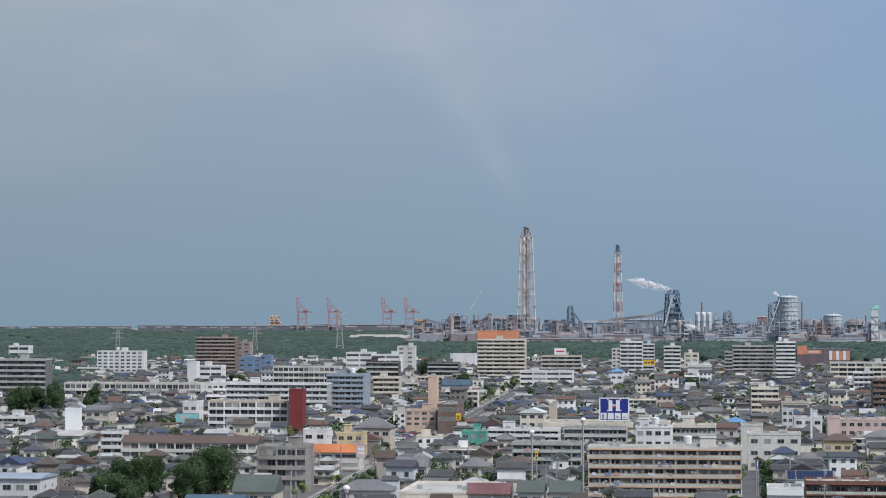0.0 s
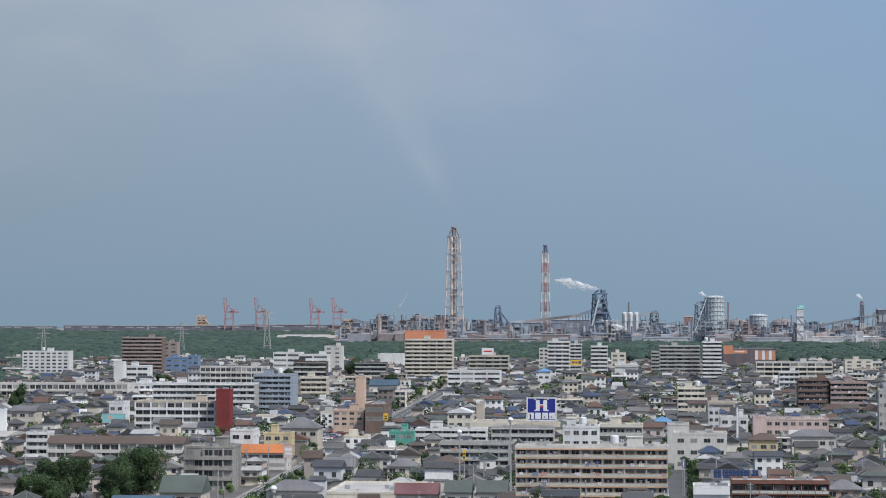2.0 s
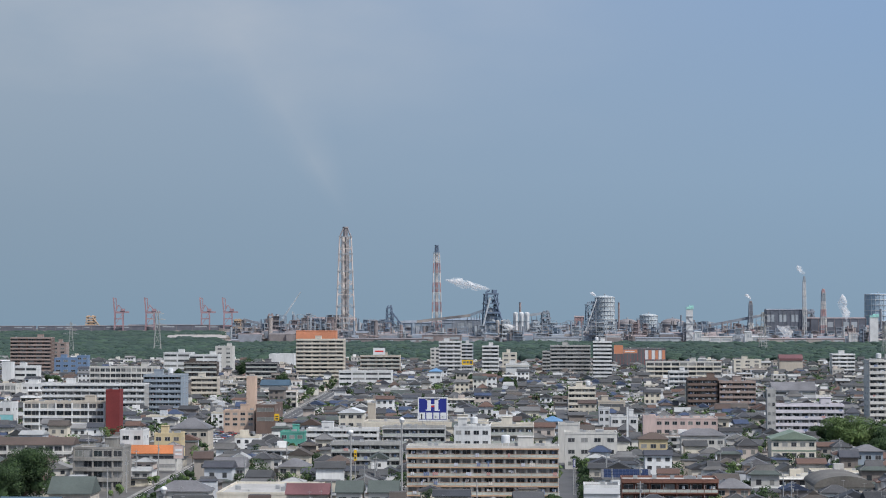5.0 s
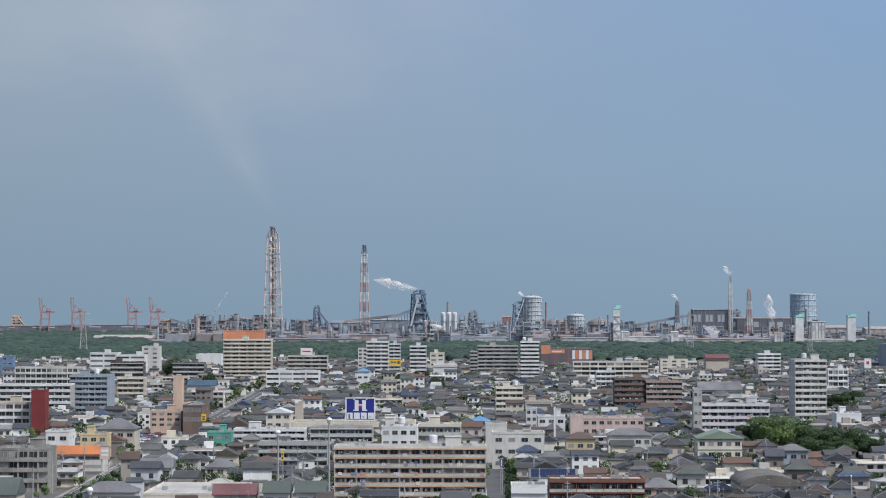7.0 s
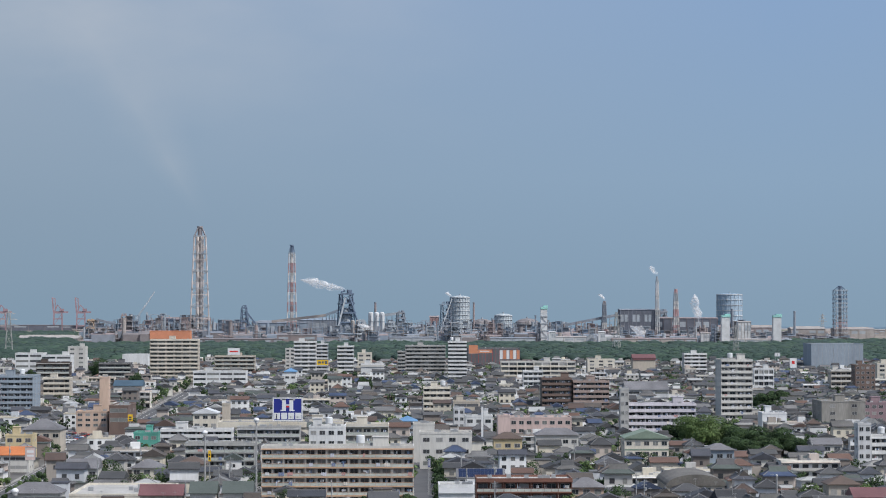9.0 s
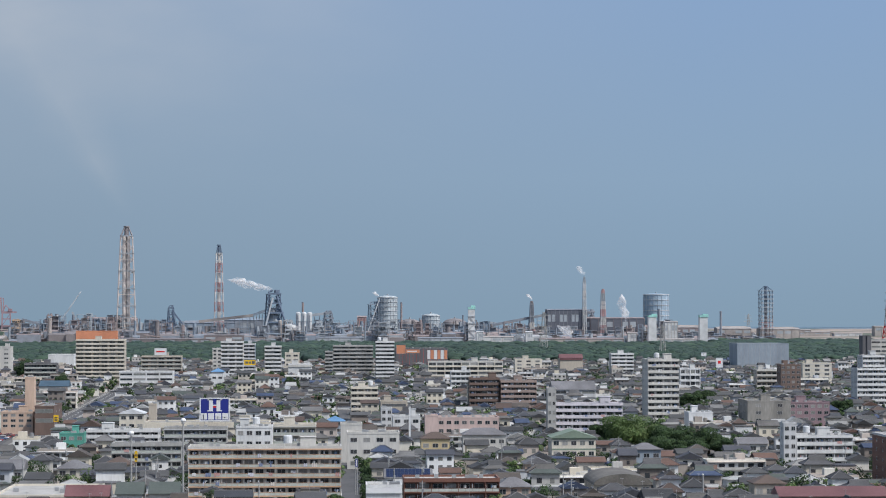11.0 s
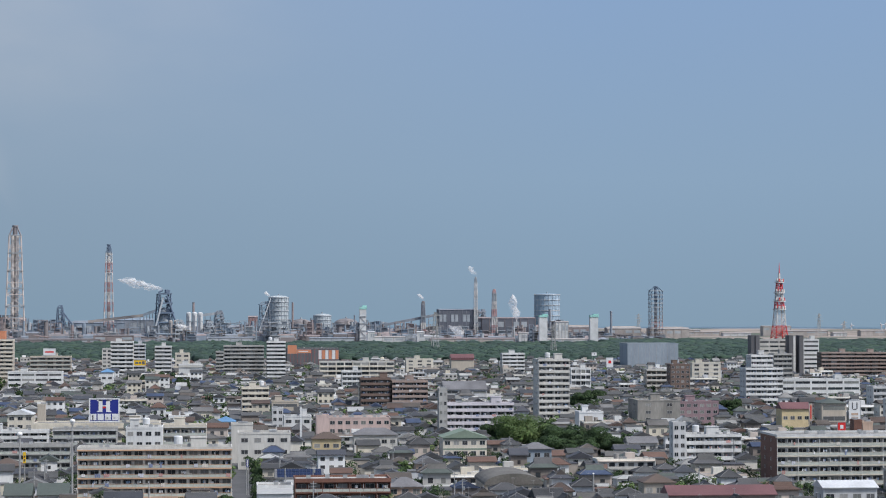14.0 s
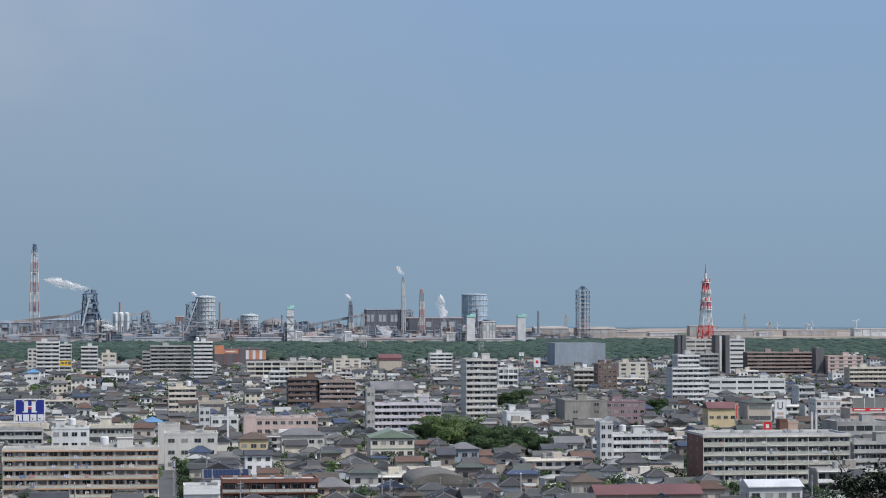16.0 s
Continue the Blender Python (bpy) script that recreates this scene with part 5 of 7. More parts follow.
def tree(x, y, h, rad, leaf="leaves", label="broad leafy green tree", n=1500, size=0.55, seed=1):
    r = random.Random(seed)
    b = thing("tree", x, y, gz(x, y), 0, label, "tree", "large trees")
    s = Shape().drum(0, 0, 0, h * 0.45, rad * 0.09, rad * 0.06, n=9)
    for i in range(6):
        a = i * 1.05 + r.uniform(-0.3, 0.3)
        s.beam((0, 0, h * (0.25 + 0.03 * i)), (rad * 0.6 * math.cos(a), rad * 0.6 * math.sin(a), h * (0.55 + 0.05 * (i % 3))), rad * 0.035, n=6)
    part("trunk", s, "bark", b)
    c = Shape()
    leaf_cloud(c, r, 0, 0, h * 0.6, rad, rad, h * 0.42, n * 6, size * 0.46, rough=0.6)
    leaf_cloud(c, r, 0, 0, h * 0.42, rad * 0.85, rad * 0.85, h * 0.36, n * 3, size * 0.5, rough=0.6)
    leaf_cloud(c, r, 0, 0, h * 0.5, rad * 0.7, rad * 0.7, h * 0.36, n, size * 1.1)
    part("crown", c, leaf, b)
    return b


def garden_trees():
    r = random.Random(5)
    s = Shape()
    for x, y, k in TREE_SPOTS:
        near = y < 950
        leaf_cloud(s, r, x, y, k * 0.55, k * 0.55, k * 0.5, k * 0.5, 320 if near else 80, 0.3 if near else 0.62, r.choice((0, 0, 0, 1)))
        s.beam((x, y, 0), (x, y, k * 0.5), 0.12, 2)
    solid("garden_shrubs", s, ["leaves", "bright_leaves", "bark"], label="garden trees and hedges between the houses", category="shrubs", kind="stuff")


for k in range(28):     # street trees
    TREE_SPOTS.append((main_x(600 + k * 9) + 6.4, 600 + k * 9, RNG.uniform(3.5, 6.0)))
for k in range(24):
    TREE_SPOTS.append((10.2 + RNG.uniform(-0.8, 0.8), 590 + k * 8.5, RNG.uniform(3.5, 6.5)))
for k in range(14):      # planting at the foot of the long grey flats
    TREE_SPOTS.append((172 + k * 3.6, 662 + RNG.uniform(-3, 3), RNG.uniform(3.0, 5.0)))
garden_trees()


def forest():
    """Pines as lumpy crowns, packed close, with sprays standing out of them."""
    r = random.Random(9)
    s = Shape()
    ico = bmesh.new()
    bmesh.ops.create_icosphere(ico, subdivisions=2, radius=1.0)
    base = [v.co.copy() for v in ico.verts]
    faces = [tuple(v.index for v in f.verts) for f in ico.faces]
    ico.free()
    keep = [f for f in faces if sum(base[i].z for i in f) > -0.9]
    lumps = []
    for k in range(14):
        off = Vector((k * 3.7, 1.3 * k, 0.5))
        lumps.append([p * (1 + 0.45 * noise.noise(p * 1.9 + off) + 0.25 * noise.noise(p * 4.3 + off)) for p in base])

    def stand(a0, a1, d0, d1, gap, n, size, tall):
        d = d0
        while d < d1:
            step = gap / d
            a = a0 + r.uniform(0, step)
            while a < a1:
                dd, aa = d + r.uniform(-0.5, 0.5) * gap, a + r.uniform(-0.4, 0.4) * step
                x, y = dd * math.sin(aa), dd * math.cos(aa)
                h = tall * r.uniform(0.72, 1.15)
                if free(x, y, 2.0):
                    z = gz(x, y)
                    w = gap * r.uniform(0.6, 0.95)
                    s.beam((x, y, z), (x, y, z + h * 0.6), 0.35, 1, n=3)
                    s.add([(x + p.x * w, y + p.y * w, z + h * 0.55 + p.z * h * 0.40) for p in lumps[r.randrange(14)]], keep)
                    if n:
                        leaf_cloud(s, r, x, y, z + h * 0.66, w * 0.85, w * 0.85, h * 0.34, n, size, rough=0.12, lift=2.2)
                a += step
            d += gap * 0.9

    stand(-0.335, 0.335, 2190, 2500, 10.0, 16, 0.8, 10.0)
    stand(-0.335, 0.335, 2500, 2850, 13.0, 0, 1.1, 10.0)
    stand(-0.335, -0.15, 2850, 3500, 16.0, 0, 1.5, 10.0)
    stand(-0.335, -0.15, 3500, 3850, 17.0, 0, 1.8, 7.5)
    stand(-0.335, -0.27, 3850, 4120, 17.0, 0, 1.8, 6.5)
    stand(0.17, 0.335, 2850, 3150, 16.0, 0, 1.6, 8.0)
    stand(-0.335, -0.285, 1450, 2190, 11.0, 18, 0.9, 9.0)
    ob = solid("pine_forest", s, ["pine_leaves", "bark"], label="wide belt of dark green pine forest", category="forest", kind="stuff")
    ob.data.polygons.foreach_set("use_smooth", [True] * len(ob.data.polygons))


forest()


tree(-147.6, 622.8, 17.9, 8.5, 'leaves', 'dense dark green tree beside the school', 2600, 0.55, 2)
tree(-149.4, 606.9, 13.7, 5.5, 'leaves', 'broad leafy green tree', 1500, 0.55, 3)
tree(-171.5, 627.0, 14.4, 6, 'leaves', 'broad leafy green tree', 1700, 0.55, 4)
tree(-168.1, 598.9, 12.0, 8, 'leaves', 'dark spreading tree by the school fence', 2200, 0.55, 5)
tree(-167.8, 638.3, 12.9, 3.6, 'leaves', 'broad leafy green tree', 800, 0.55, 6)
tree(107.1, 878.5, 10.8, 8, 'leaves', 'dense round-topped tree in a small wood', 1500, 0.55, 20)
tree(113.7, 872.6, 15.6, 11, 'bright_leaves', 'dense round-topped tree in a small wood', 1500, 0.55, 21)
tree(122.5, 876.5, 12.1, 9, 'bright_leaves', 'dense round-topped tree in a small wood', 1500, 0.55, 22)
tree(130.5, 870.3, 11.1, 9, 'leaves', 'dense round-topped tree in a small wood', 1500, 0.55, 23)
tree(138.4, 864.0, 10.2, 9, 'leaves', 'dense round-topped tree in a small wood', 1500, 0.55, 24)
tree(145.7, 867.9, 7.5, 7, 'leaves', 'dense round-topped tree in a small wood', 1500, 0.55, 25)
tree(149.4, 857.1, 6.5, 5, 'leaves', 'dense round-topped tree in a small wood', 1500, 0.55, 26)
tree(122.9, 841.1, 8.3, 6, 'leaves', 'dense round-topped tree in a small wood', 1500, 0.55, 27)
tree(132.6, 834.5, 7.3, 7, 'leaves', 'dense round-topped tree in a small wood', 1500, 0.55, 28)
tree(100.0, 894.4, 5.9, 6, 'leaves', 'dense round-topped tree in a small wood', 1500, 0.55, 29)
tree(-340.0, 1098.6, 19.0, 5, 'leaves', 'broad leafy green tree', 900, 0.7, 40)
tree(-331.5, 1132.5, 16.8, 5, 'leaves', 'broad leafy green tree', 900, 0.7, 41)
tree(-174.0, 1439.5, 14.9, 6, 'leaves', 'broad leafy green tree', 900, 0.7, 42)
tree(-229.4, 1684.5, 18.4, 9, 'leaves', 'broad leafy green tree', 900, 0.7, 43)
tree(-246.9, 1479.5, 17.3, 5, 'leaves', 'broad leafy green tree', 900, 0.7, 44)
tree(-50.9, 1499.1, 12.7, 5, 'leaves', 'broad leafy green tree', 900, 0.7, 45)
tree(120.1, 1294.4, 9.5, 6, 'leaves', 'broad leafy green tree', 900, 0.7, 46)
tree(188.3, 1185.1, 11.9, 8, 'leaves', 'broad leafy green tree', 900, 0.7, 47)
tree(-64.3, 1598.7, 11.8, 5, 'leaves', 'broad leafy green tree', 900, 0.7, 48)
tree(-46.0, 1589.3, 11.7, 5, 'leaves', 'broad leafy green tree', 900, 0.7, 49)
tree(-37.9, 1584.5, 11.4, 4, 'leaves', 'broad leafy green tree', 900, 0.7, 50)
tree(87.7, 1347.1, 13.8, 6, 'leaves', 'broad leafy green tree', 900, 0.7, 51)
tree(203.9, 1233.3, 11.3, 7, 'leaves', 'broad leafy green tree', 900, 0.7, 52)
tree(-358.3, 1092.7, 17.8, 7, 'leaves', 'broad leafy green tree', 900, 0.7, 53)
tree(-352.8, 1105.1, 16.3, 6, 'leaves', 'broad leafy green tree', 900, 0.7, 54)
tree(99.9, 1246.0, 8.1, 6, 'leaves', 'broad leafy green tree', 900, 0.7, 55)
tree(256.5, 1121.0, 10.6, 6, 'leaves', 'broad leafy green tree', 900, 0.7, 56)
tree(322.8, 1103.8, 12.0, 6, 'leaves', 'broad leafy green tree', 900, 0.7, 57)
tree(-27.4, 1449.7, 12.0, 5, 'leaves', 'broad leafy green tree', 900, 0.7, 58)
tree(-327.7, 1463.8, 13.5, 7, 'leaves', 'broad leafy green tree', 900, 0.7, 59)
tree(261.3, 1477.1, 10.5, 7, 'leaves', 'broad leafy green tree', 900, 0.7, 60)


# ---- steelworks ----
def lattice_legs(b, hw0, hw1, h, bands, mats, t, cross=True, taper=None):
    """Four raking legs in colour bands, with ring beams and cross braces, each band's members as parts."""
    z = [h * i / bands for i in range(bands + 1)]
    wd = [hw0 + (hw1 - hw0) * (i / bands) for i in range(bands + 1)]
    for i in range(bands):
        m = mats[i % len(mats)]
        for sx in (-1, 1):
            for sy in (-1, 1):
                part("leg", Shape().beam((sx * wd[i], sy * wd[i], z[i]), (sx * wd[i + 1], sy * wd[i + 1], z[i + 1]), t, n=6), m, b)
        s = Shape()
        c = [(-1, -1), (1, -1), (1, 1), (-1, 1)]
        for k in range(4):
            p, q = c[k], c[(k + 1) % 4]
            s.beam((p[0] * wd[i + 1], p[1] * wd[i + 1], z[i + 1]), (q[0] * wd[i + 1], q[1] * wd[i + 1], z[i + 1]), t * 0.6)
            if cross:
                s.beam((p[0] * wd[i], p[1] * wd[i], z[i]), (q[0] * wd[i + 1], q[1] * wd[i + 1], z[i + 1]), t * 0.35)
                s.beam((q[0] * wd[i], q[1] * wd[i], z[i]), (p[0] * wd[i + 1], p[1] * wd[i + 1], z[i + 1]), t * 0.35)
        tagged(part("bracing", s, m, b), kind="stuff")


def tower_stack(x, y, h, hw0, hw1, bands, mats, flue, t, label, cap="tower_dark", decks=5, cross=True):
    b = thing("chimney", x, y, gz(x, y), 5, label, "chimney", "works chimneys")
    hb = h * 0.91
    lattice_legs(b, hw0, hw1, hb, bands, mats, t, cross)
    tan = mats[0] == "tower_tan"
    for i in range(bands):
        z0, z1 = hb * i / bands, hb * (i + 1) / bands
        if tan:     # a bundle of three flues
            for k in range(3):
                a = radians(200 + 120 * k)
                part("flue", Shape().drum(flue * 1.05 * math.cos(a), flue * 1.05 * math.sin(a), z0, z1, flue * 0.72, n=12), "tower_pipe", b)
        else:
            part("flue", Shape().drum(0, 0, z0, z1, flue, n=14), mats[i % len(mats)], b)
    part("flue_head", Shape().drum(0, 0, hb, h, flue * 1.0, flue * 0.95, n=14).drum(0, 0, h - 2, h, flue * 1.25, n=14), cap, b)
    s = Shape()
    for sx in (-1, 1):
        for sy in (-1, 1):
            s.beam((sx * hw1, sy * hw1, hb), (sx * flue * 0.9, sy * flue * 0.9, h * 0.985), t * 0.8)
    part("head_frame", s, cap, b)
    for i in range(1, decks + 1):
        k = i / decks
        w = (hw0 + (hw1 - hw0) * k) * 1.15
        z = hb * k
        s = Shape().rim(-w, w, -w, w, z - 0.35, z + 0.35, w * 0.3)
        for a in (-w, w):
            s.box(a - 0.15, a + 0.15, -w, w, z + 1.0, z + 1.5).box(-w, w, a - 0.15, a + 0.15, z + 1.0, z + 1.5)
        part("platform", s, "works_grey", b)
    return b


def plain_stack(x, y, h, r, mats, label):
    b = thing("chimney", x, y, gz(x, y), 0, label, "chimney", "works chimneys")
    n = len(mats)
    for i, m in enumerate(mats):
        part("stack_ring", Shape().drum(0, 0, h * i / n, h * (i + 1) / n, r * (1.25 - 0.25 * i / n), r * (1.25 - 0.25 * (i + 1) / n), n=12), m, b)
    part("stack_lip", Shape().drum(0, 0, h, h + 1.5, r * 1.15, n=12), "works_dark", b)
    return b


def gas_holder(x, y, h, r, shell, label, rings=5, dome=3.0, legs=True):
    b = thing("gas_holder", x, y, gz(x, y), 0, label, "tank", "works tanks")
    part("shell", Shape().drum(0, 0, 0, h, r, n=36), shell, b)
    part("cap", Shape().dome(0, 0, h, r, dome, n=36), shell, b)
    for i in range(1, rings + 1):
        z = h * i / rings
        part("walkway", Shape().drum(0, 0, z - 0.35, z + 0.35, r + 0.9, n=36), "works_white", b)
    if legs:
        post = Shape().box(-0.18, 0.18, -0.18, 0.18, 0, h + 1.0).mesh("column", "works_grey")
        for i in range(20):
            a = 2 * math.pi * i / 20
            part("column", post, None, b, at=((r + 0.7) * math.cos(a), (r + 0.7) * math.sin(a), 0))
    part("vent", Shape().drum(0, 0, h + dome - 0.2, h + dome + 2.2, 1.2, n=10), "works_grey", b)
    return b


def shed(x, y, w, d, h, wall, roof, rise, label, bays=6, kind="gable"):
    b = thing("works_shed", x, y, gz(x, y), 0, label, "factory shed", "works sheds")
    part("wall", Shape().box(-w / 2, w / 2, 0, d, 0, h), wall, b)
    part("roof", Shape().gable(-w / 2 - 0.5, w / 2 + 0.5, -0.6, d + 0.6, h, rise, "x" if kind == "gable" else "y"), roof, b)
    rib = Shape().box(-0.25, 0.25, -0.5, 0, 0, h).mesh("rib", roof)
    for i in range(bays + 1):
        part("rib", rib, None, b, at=(-w / 2 + 0.25 + (w - 0.5) * i / bays, 0, 0))
    for i in range(bays):
        if (i * 7 + int(w)) % 3 != 0:
            part("louvre", Shape().box(-w / bays * 0.36, w / bays * 0.36, -0.2, 0, h * 0.62, h * 0.85), "works_grey", b, at=(-w / 2 + w / bays * (i + 0.5), 0, 0))
    if rise > 1.5 and w > 25:
        part("roof_monitor", Shape().gable(-w * 0.4, w * 0.4, d / 2 - 2, d / 2 + 2, h + rise * 0.9, 1.2, "x"), roof, b)
    return b


def gallery(x, y, dx, z0, z1, mat, label, legs=5, t=4.0):
    """An inclined conveyor gallery on trestles, from x to x + dx."""
    b = thing("conveyor", x, y, gz(x, y), 0, label, "conveyor", "works conveyors")
    s = Shape()
    s.add([(0, -t / 2, z0), (dx, -t / 2, z1), (dx, t / 2, z1), (0, t / 2, z0), (0, -t / 2, z0 + t), (dx, -t / 2, z1 + t), (dx, t / 2, z1 + t), (0, t / 2, z0 + t)],
          [(3, 2, 1, 0), (4, 5, 6, 7), (0, 1, 5, 4), (1, 2, 6, 5), (2, 3, 7, 6), (3, 0, 4, 7)])
    part("gallery", s, mat, b)
    for i in range(legs):
        k = (i + 0.6) / legs
        zz = z0 + (z1 - z0) * k
        if zz > 1:
            s = Shape().beam((dx * k - 2, -t / 2, 0), (dx * k, -t / 2, zz), 0.6).beam((dx * k + 2, t / 2, 0), (dx * k, t / 2, zz), 0.6).beam((dx * k - 1, -t / 2, zz * 0.5), (dx * k + 1, t / 2, zz * 0.5), 0.5)
            part("trestle", s, "works_dark", b)
    return b


def furnace(x, y, h, hw, label, mat="works_blue", skip=True):
    """A blast furnace: shaft in a steel frame with decks, uptake pipes and an inclined skip bridge."""
    b = thing("blast_furnace", x, y, gz(x, y), 12, label, "furnace", "furnaces")
    r = random.Random(int(abs(x)))
    part("shaft", Shape().drum(0, 0, 0, h * 0.35, hw * 0.55, hw * 0.62, n=16).drum(0, 0, h * 0.35, h * 0.68, hw * 0.62, hw * 0.33, n=16), "works_grey", b)
    lattice_legs(b, hw * 0.8, hw * 0.55, h * 0.95, 5, [mat], hw * 0.09)
    for i in range(1, 6):
        z = h * 0.95 * i / 5
        w = hw * (0.9 - 0.05 * i) + r.uniform(-0.1, 0.1) * hw
        part("deck", Shape().box(-w, w, -w, w, z - 0.5, z + 0.5).box(-w, w, -w, -w + 0.3, z + 0.5, z + 1.8).box(w * 0.2, w * 0.8, -w * 0.6, w * 0.5, z + 0.5, z + h * 0.09), mat, b)
    for sx in (-1, 1):
        part("uptake", Shape().beam((sx * hw * 0.3, 0, h * 0.6), (sx * hw * 0.45, 0, h * 1.0), hw * 0.13, n=10).beam((sx * hw * 0.45, 0, h), (sx * hw * 0.1, 0, h * 1.03), hw * 0.13, n=10), mat, b)
    part("downcomer", Shape().beam((hw * 0.2, -hw * 0.6, h * 0.92), (hw * 1.3, -hw * 0.9, h * 0.2), hw * 0.14, n=10), mat, b)
    if skip:
        part("skip_bridge", Shape().beam((-hw * 0.2, -hw * 0.7, h * 0.88), (-hw * 1.3, -hw * 1.2, h * 0.05), hw * 0.16), "works_grey", b)
    return b


def column_tank(x, y, h, r, mat, label, cap=None, dome=True):
    b = thing("stove", x, y, gz(x, y), 0, label, "tank", "works tanks")
    part("shell", Shape().drum(0, 0, 0, h - r * 0.6, r, n=16), mat, b)
    part("cap", Shape().dome(0, 0, h - r * 0.6, r * 1.02, r * 0.7, n=16) if dome else Shape().drum(0, 0, h - r * 0.6, h, r * 1.08, r * 0.9, n=16), cap or mat, b)
    for k in (0.35, 0.7):
        part("walkway", Shape().drum(0, 0, h * k, h * k + 0.6, r + 0.8, n=16), "works_grey", b)
    part("ladder", Shape().box(-0.4, 0.4, -r - 0.5, -r, 0, h * 0.9), "works_dark", b)
    return b


def box_tower(x, y, h, w, mat, label, cap, decks=5):
    b = thing("process_tower", x, y, gz(x, y), 0, label, "tower", "works towers")
    part("shaft", Shape().box(-w / 2, w / 2, -w / 2, w / 2, 0, h * 0.9), mat, b)
    part("head", Shape().box(-w * 0.5, w * 0.6, -w * 0.55, w * 0.55, h * 0.9, h * 0.96).box(-w * 0.1, w * 0.6, -w * 0.4, w * 0.4, h * 0.96, h), cap, b)
    for i in range(1, decks):
        z = h * 0.9 * i / decks
        part("deck", Shape().box(-w * 0.62, w * 0.62, -w * 0.62, w * 0.62, z - 0.35, z + 0.35), "works_grey", b)
        part("stair", Shape().beam((-w * 0.5 * (-1) ** i, -w * 0.56, z), (w * 0.5 * (-1) ** i, -w * 0.56, z - h * 0.9 / decks), 0.5), "works_dark", b)
    return b


def dock_crane(x, y, h, mat, label, turn=0.0):
    """A container crane with its boom raised."""
    b = thing("dock_crane", x, y, gz(x, y), turn, label, "crane", "dock cranes")
    k = h / 62.0
    for sx in (-8, 8):
        for sy in (-7, 7):
            part("leg", Shape().beam((sx * k, sy * k, 0), (sx * k * 0.9, sy * k, 34 * k), 2.5 * k), mat, b)
    for z in (9, 22, 33):
        for y0 in (-7.6, 6.4):
            part("portal_beam", Shape().box(-8.6 * k, 8.6 * k, y0 * k, (y0 + 1.2) * k, (z - 1) * k, (z + 1) * k), mat, b)
    part("brace", Shape().beam((-8 * k, -7 * k, 9 * k), (8 * k, -7 * k, 33 * k), 0.9 * k), mat, b)
    part("boom", Shape().beam((-8 * k, 0, 34 * k), (-10.5 * k, 0, 62 * k), 2.7 * k).beam((-4.5 * k, 0, 38 * k), (-5.5 * k, 0, 60 * k), 1.8 * k).beam((-10.5 * k, 0, 61 * k), (-5.5 * k, 0, 60 * k), 1.5 * k), mat, b)
    part("girder", Shape().box(-9 * k, 19 * k, -2 * k, 2 * k, 33 * k, 36 * k), mat, b)
    part("machine_house", Shape().box(3 * k, 11 * k, -3 * k, 3 * k, 36 * k, 41 * k), mat, b)
    part("apex_frame", Shape().beam((-6 * k, 0, 36 * k), (-1 * k, 0, 48 * k), 2.0 * k).beam((9 * k, 0, 36 * k), (-1 * k, 0, 48 * k), 1.5 * k), mat, b)
    return b


def pylon(x, y, h, label="grey steel lattice power pylon"):
    b = thing("power_pylon", x, y, gz(x, y), 15, label, "pylon", "power pylons")
    lattice_legs(b, h * 0.085, h * 0.018, h, 4, ["pylon_steel"], h * 0.009)
    for i, z in enumerate((0.68, 0.8, 0.92)):
        w = h * (0.2 - 0.03 * i)
        part("crossarm", Shape().beam((-w, 0, h * z), (w, 0, h * z), h * 0.008).beam((-w, 0, h * z), (0, 0, h * (z + 0.05)), h * 0.006).beam((w, 0, h * z), (0, 0, h * (z + 0.05)), h * 0.006), "pylon_steel", b)
    return b


def steam(x, y, z, dx, dz, r0, r1, label, seed=1):
    """A trail of steam: a few billowing tubes wound round each other, drifting from x, z by dx, dz."""
    r = random.Random(seed)
    s = Shape()
    rings, seg = 26, 14
    for tube in range(3):
        ph, k0 = r.uniform(0, 6.28), tube * 0.08
        vs, fs = [], []
        for j in range(rings + 1):
            k = k0 + (1 - k0) * j / rings
            q = (r0 + (r1 - r0) * k) * min(1.0, 0.25 + 4 * (k - k0), (1 - k) * 2.6 + 0.04) * (1.0 - 0.18 * tube)
            c = Vector((dx * k, 0, dz * k ** 0.8)) + Vector((math.sin(ph + 5 * k), math.cos(ph + 7 * k), math.cos(ph + 6 * k))) * q * 0.45
            for i in range(seg):
                a = 2 * math.pi * i / seg
                d = Vector((0.35 * math.sin(a), math.cos(a), math.sin(a))) if abs(dx) > abs(dz) else Vector((math.cos(a), math.sin(a), 0.3 * math.sin(a)))
                at = c + d * q
                vs.append(at + d * q * (0.7 * noise.noise(at * (0.8 / r1) + Vector((seed, tube * 5, 0))) + 0.35 * noise.noise(at * (2.2 / r1))))
        for j in range(rings):
            fs += [(j * seg + i, j * seg + (i + 1) % seg, (j + 1) * seg + (i + 1) % seg, (j + 1) * seg + i) for i in range(seg)]
        s.add(vs, fs)
    ob = solid("steam_plume", s, "steam", x, y, z, label, "steam", kind="stuff")
    ob.data.polygons.foreach_set("use_smooth", [True] * len(ob.data.polygons))
    return ob


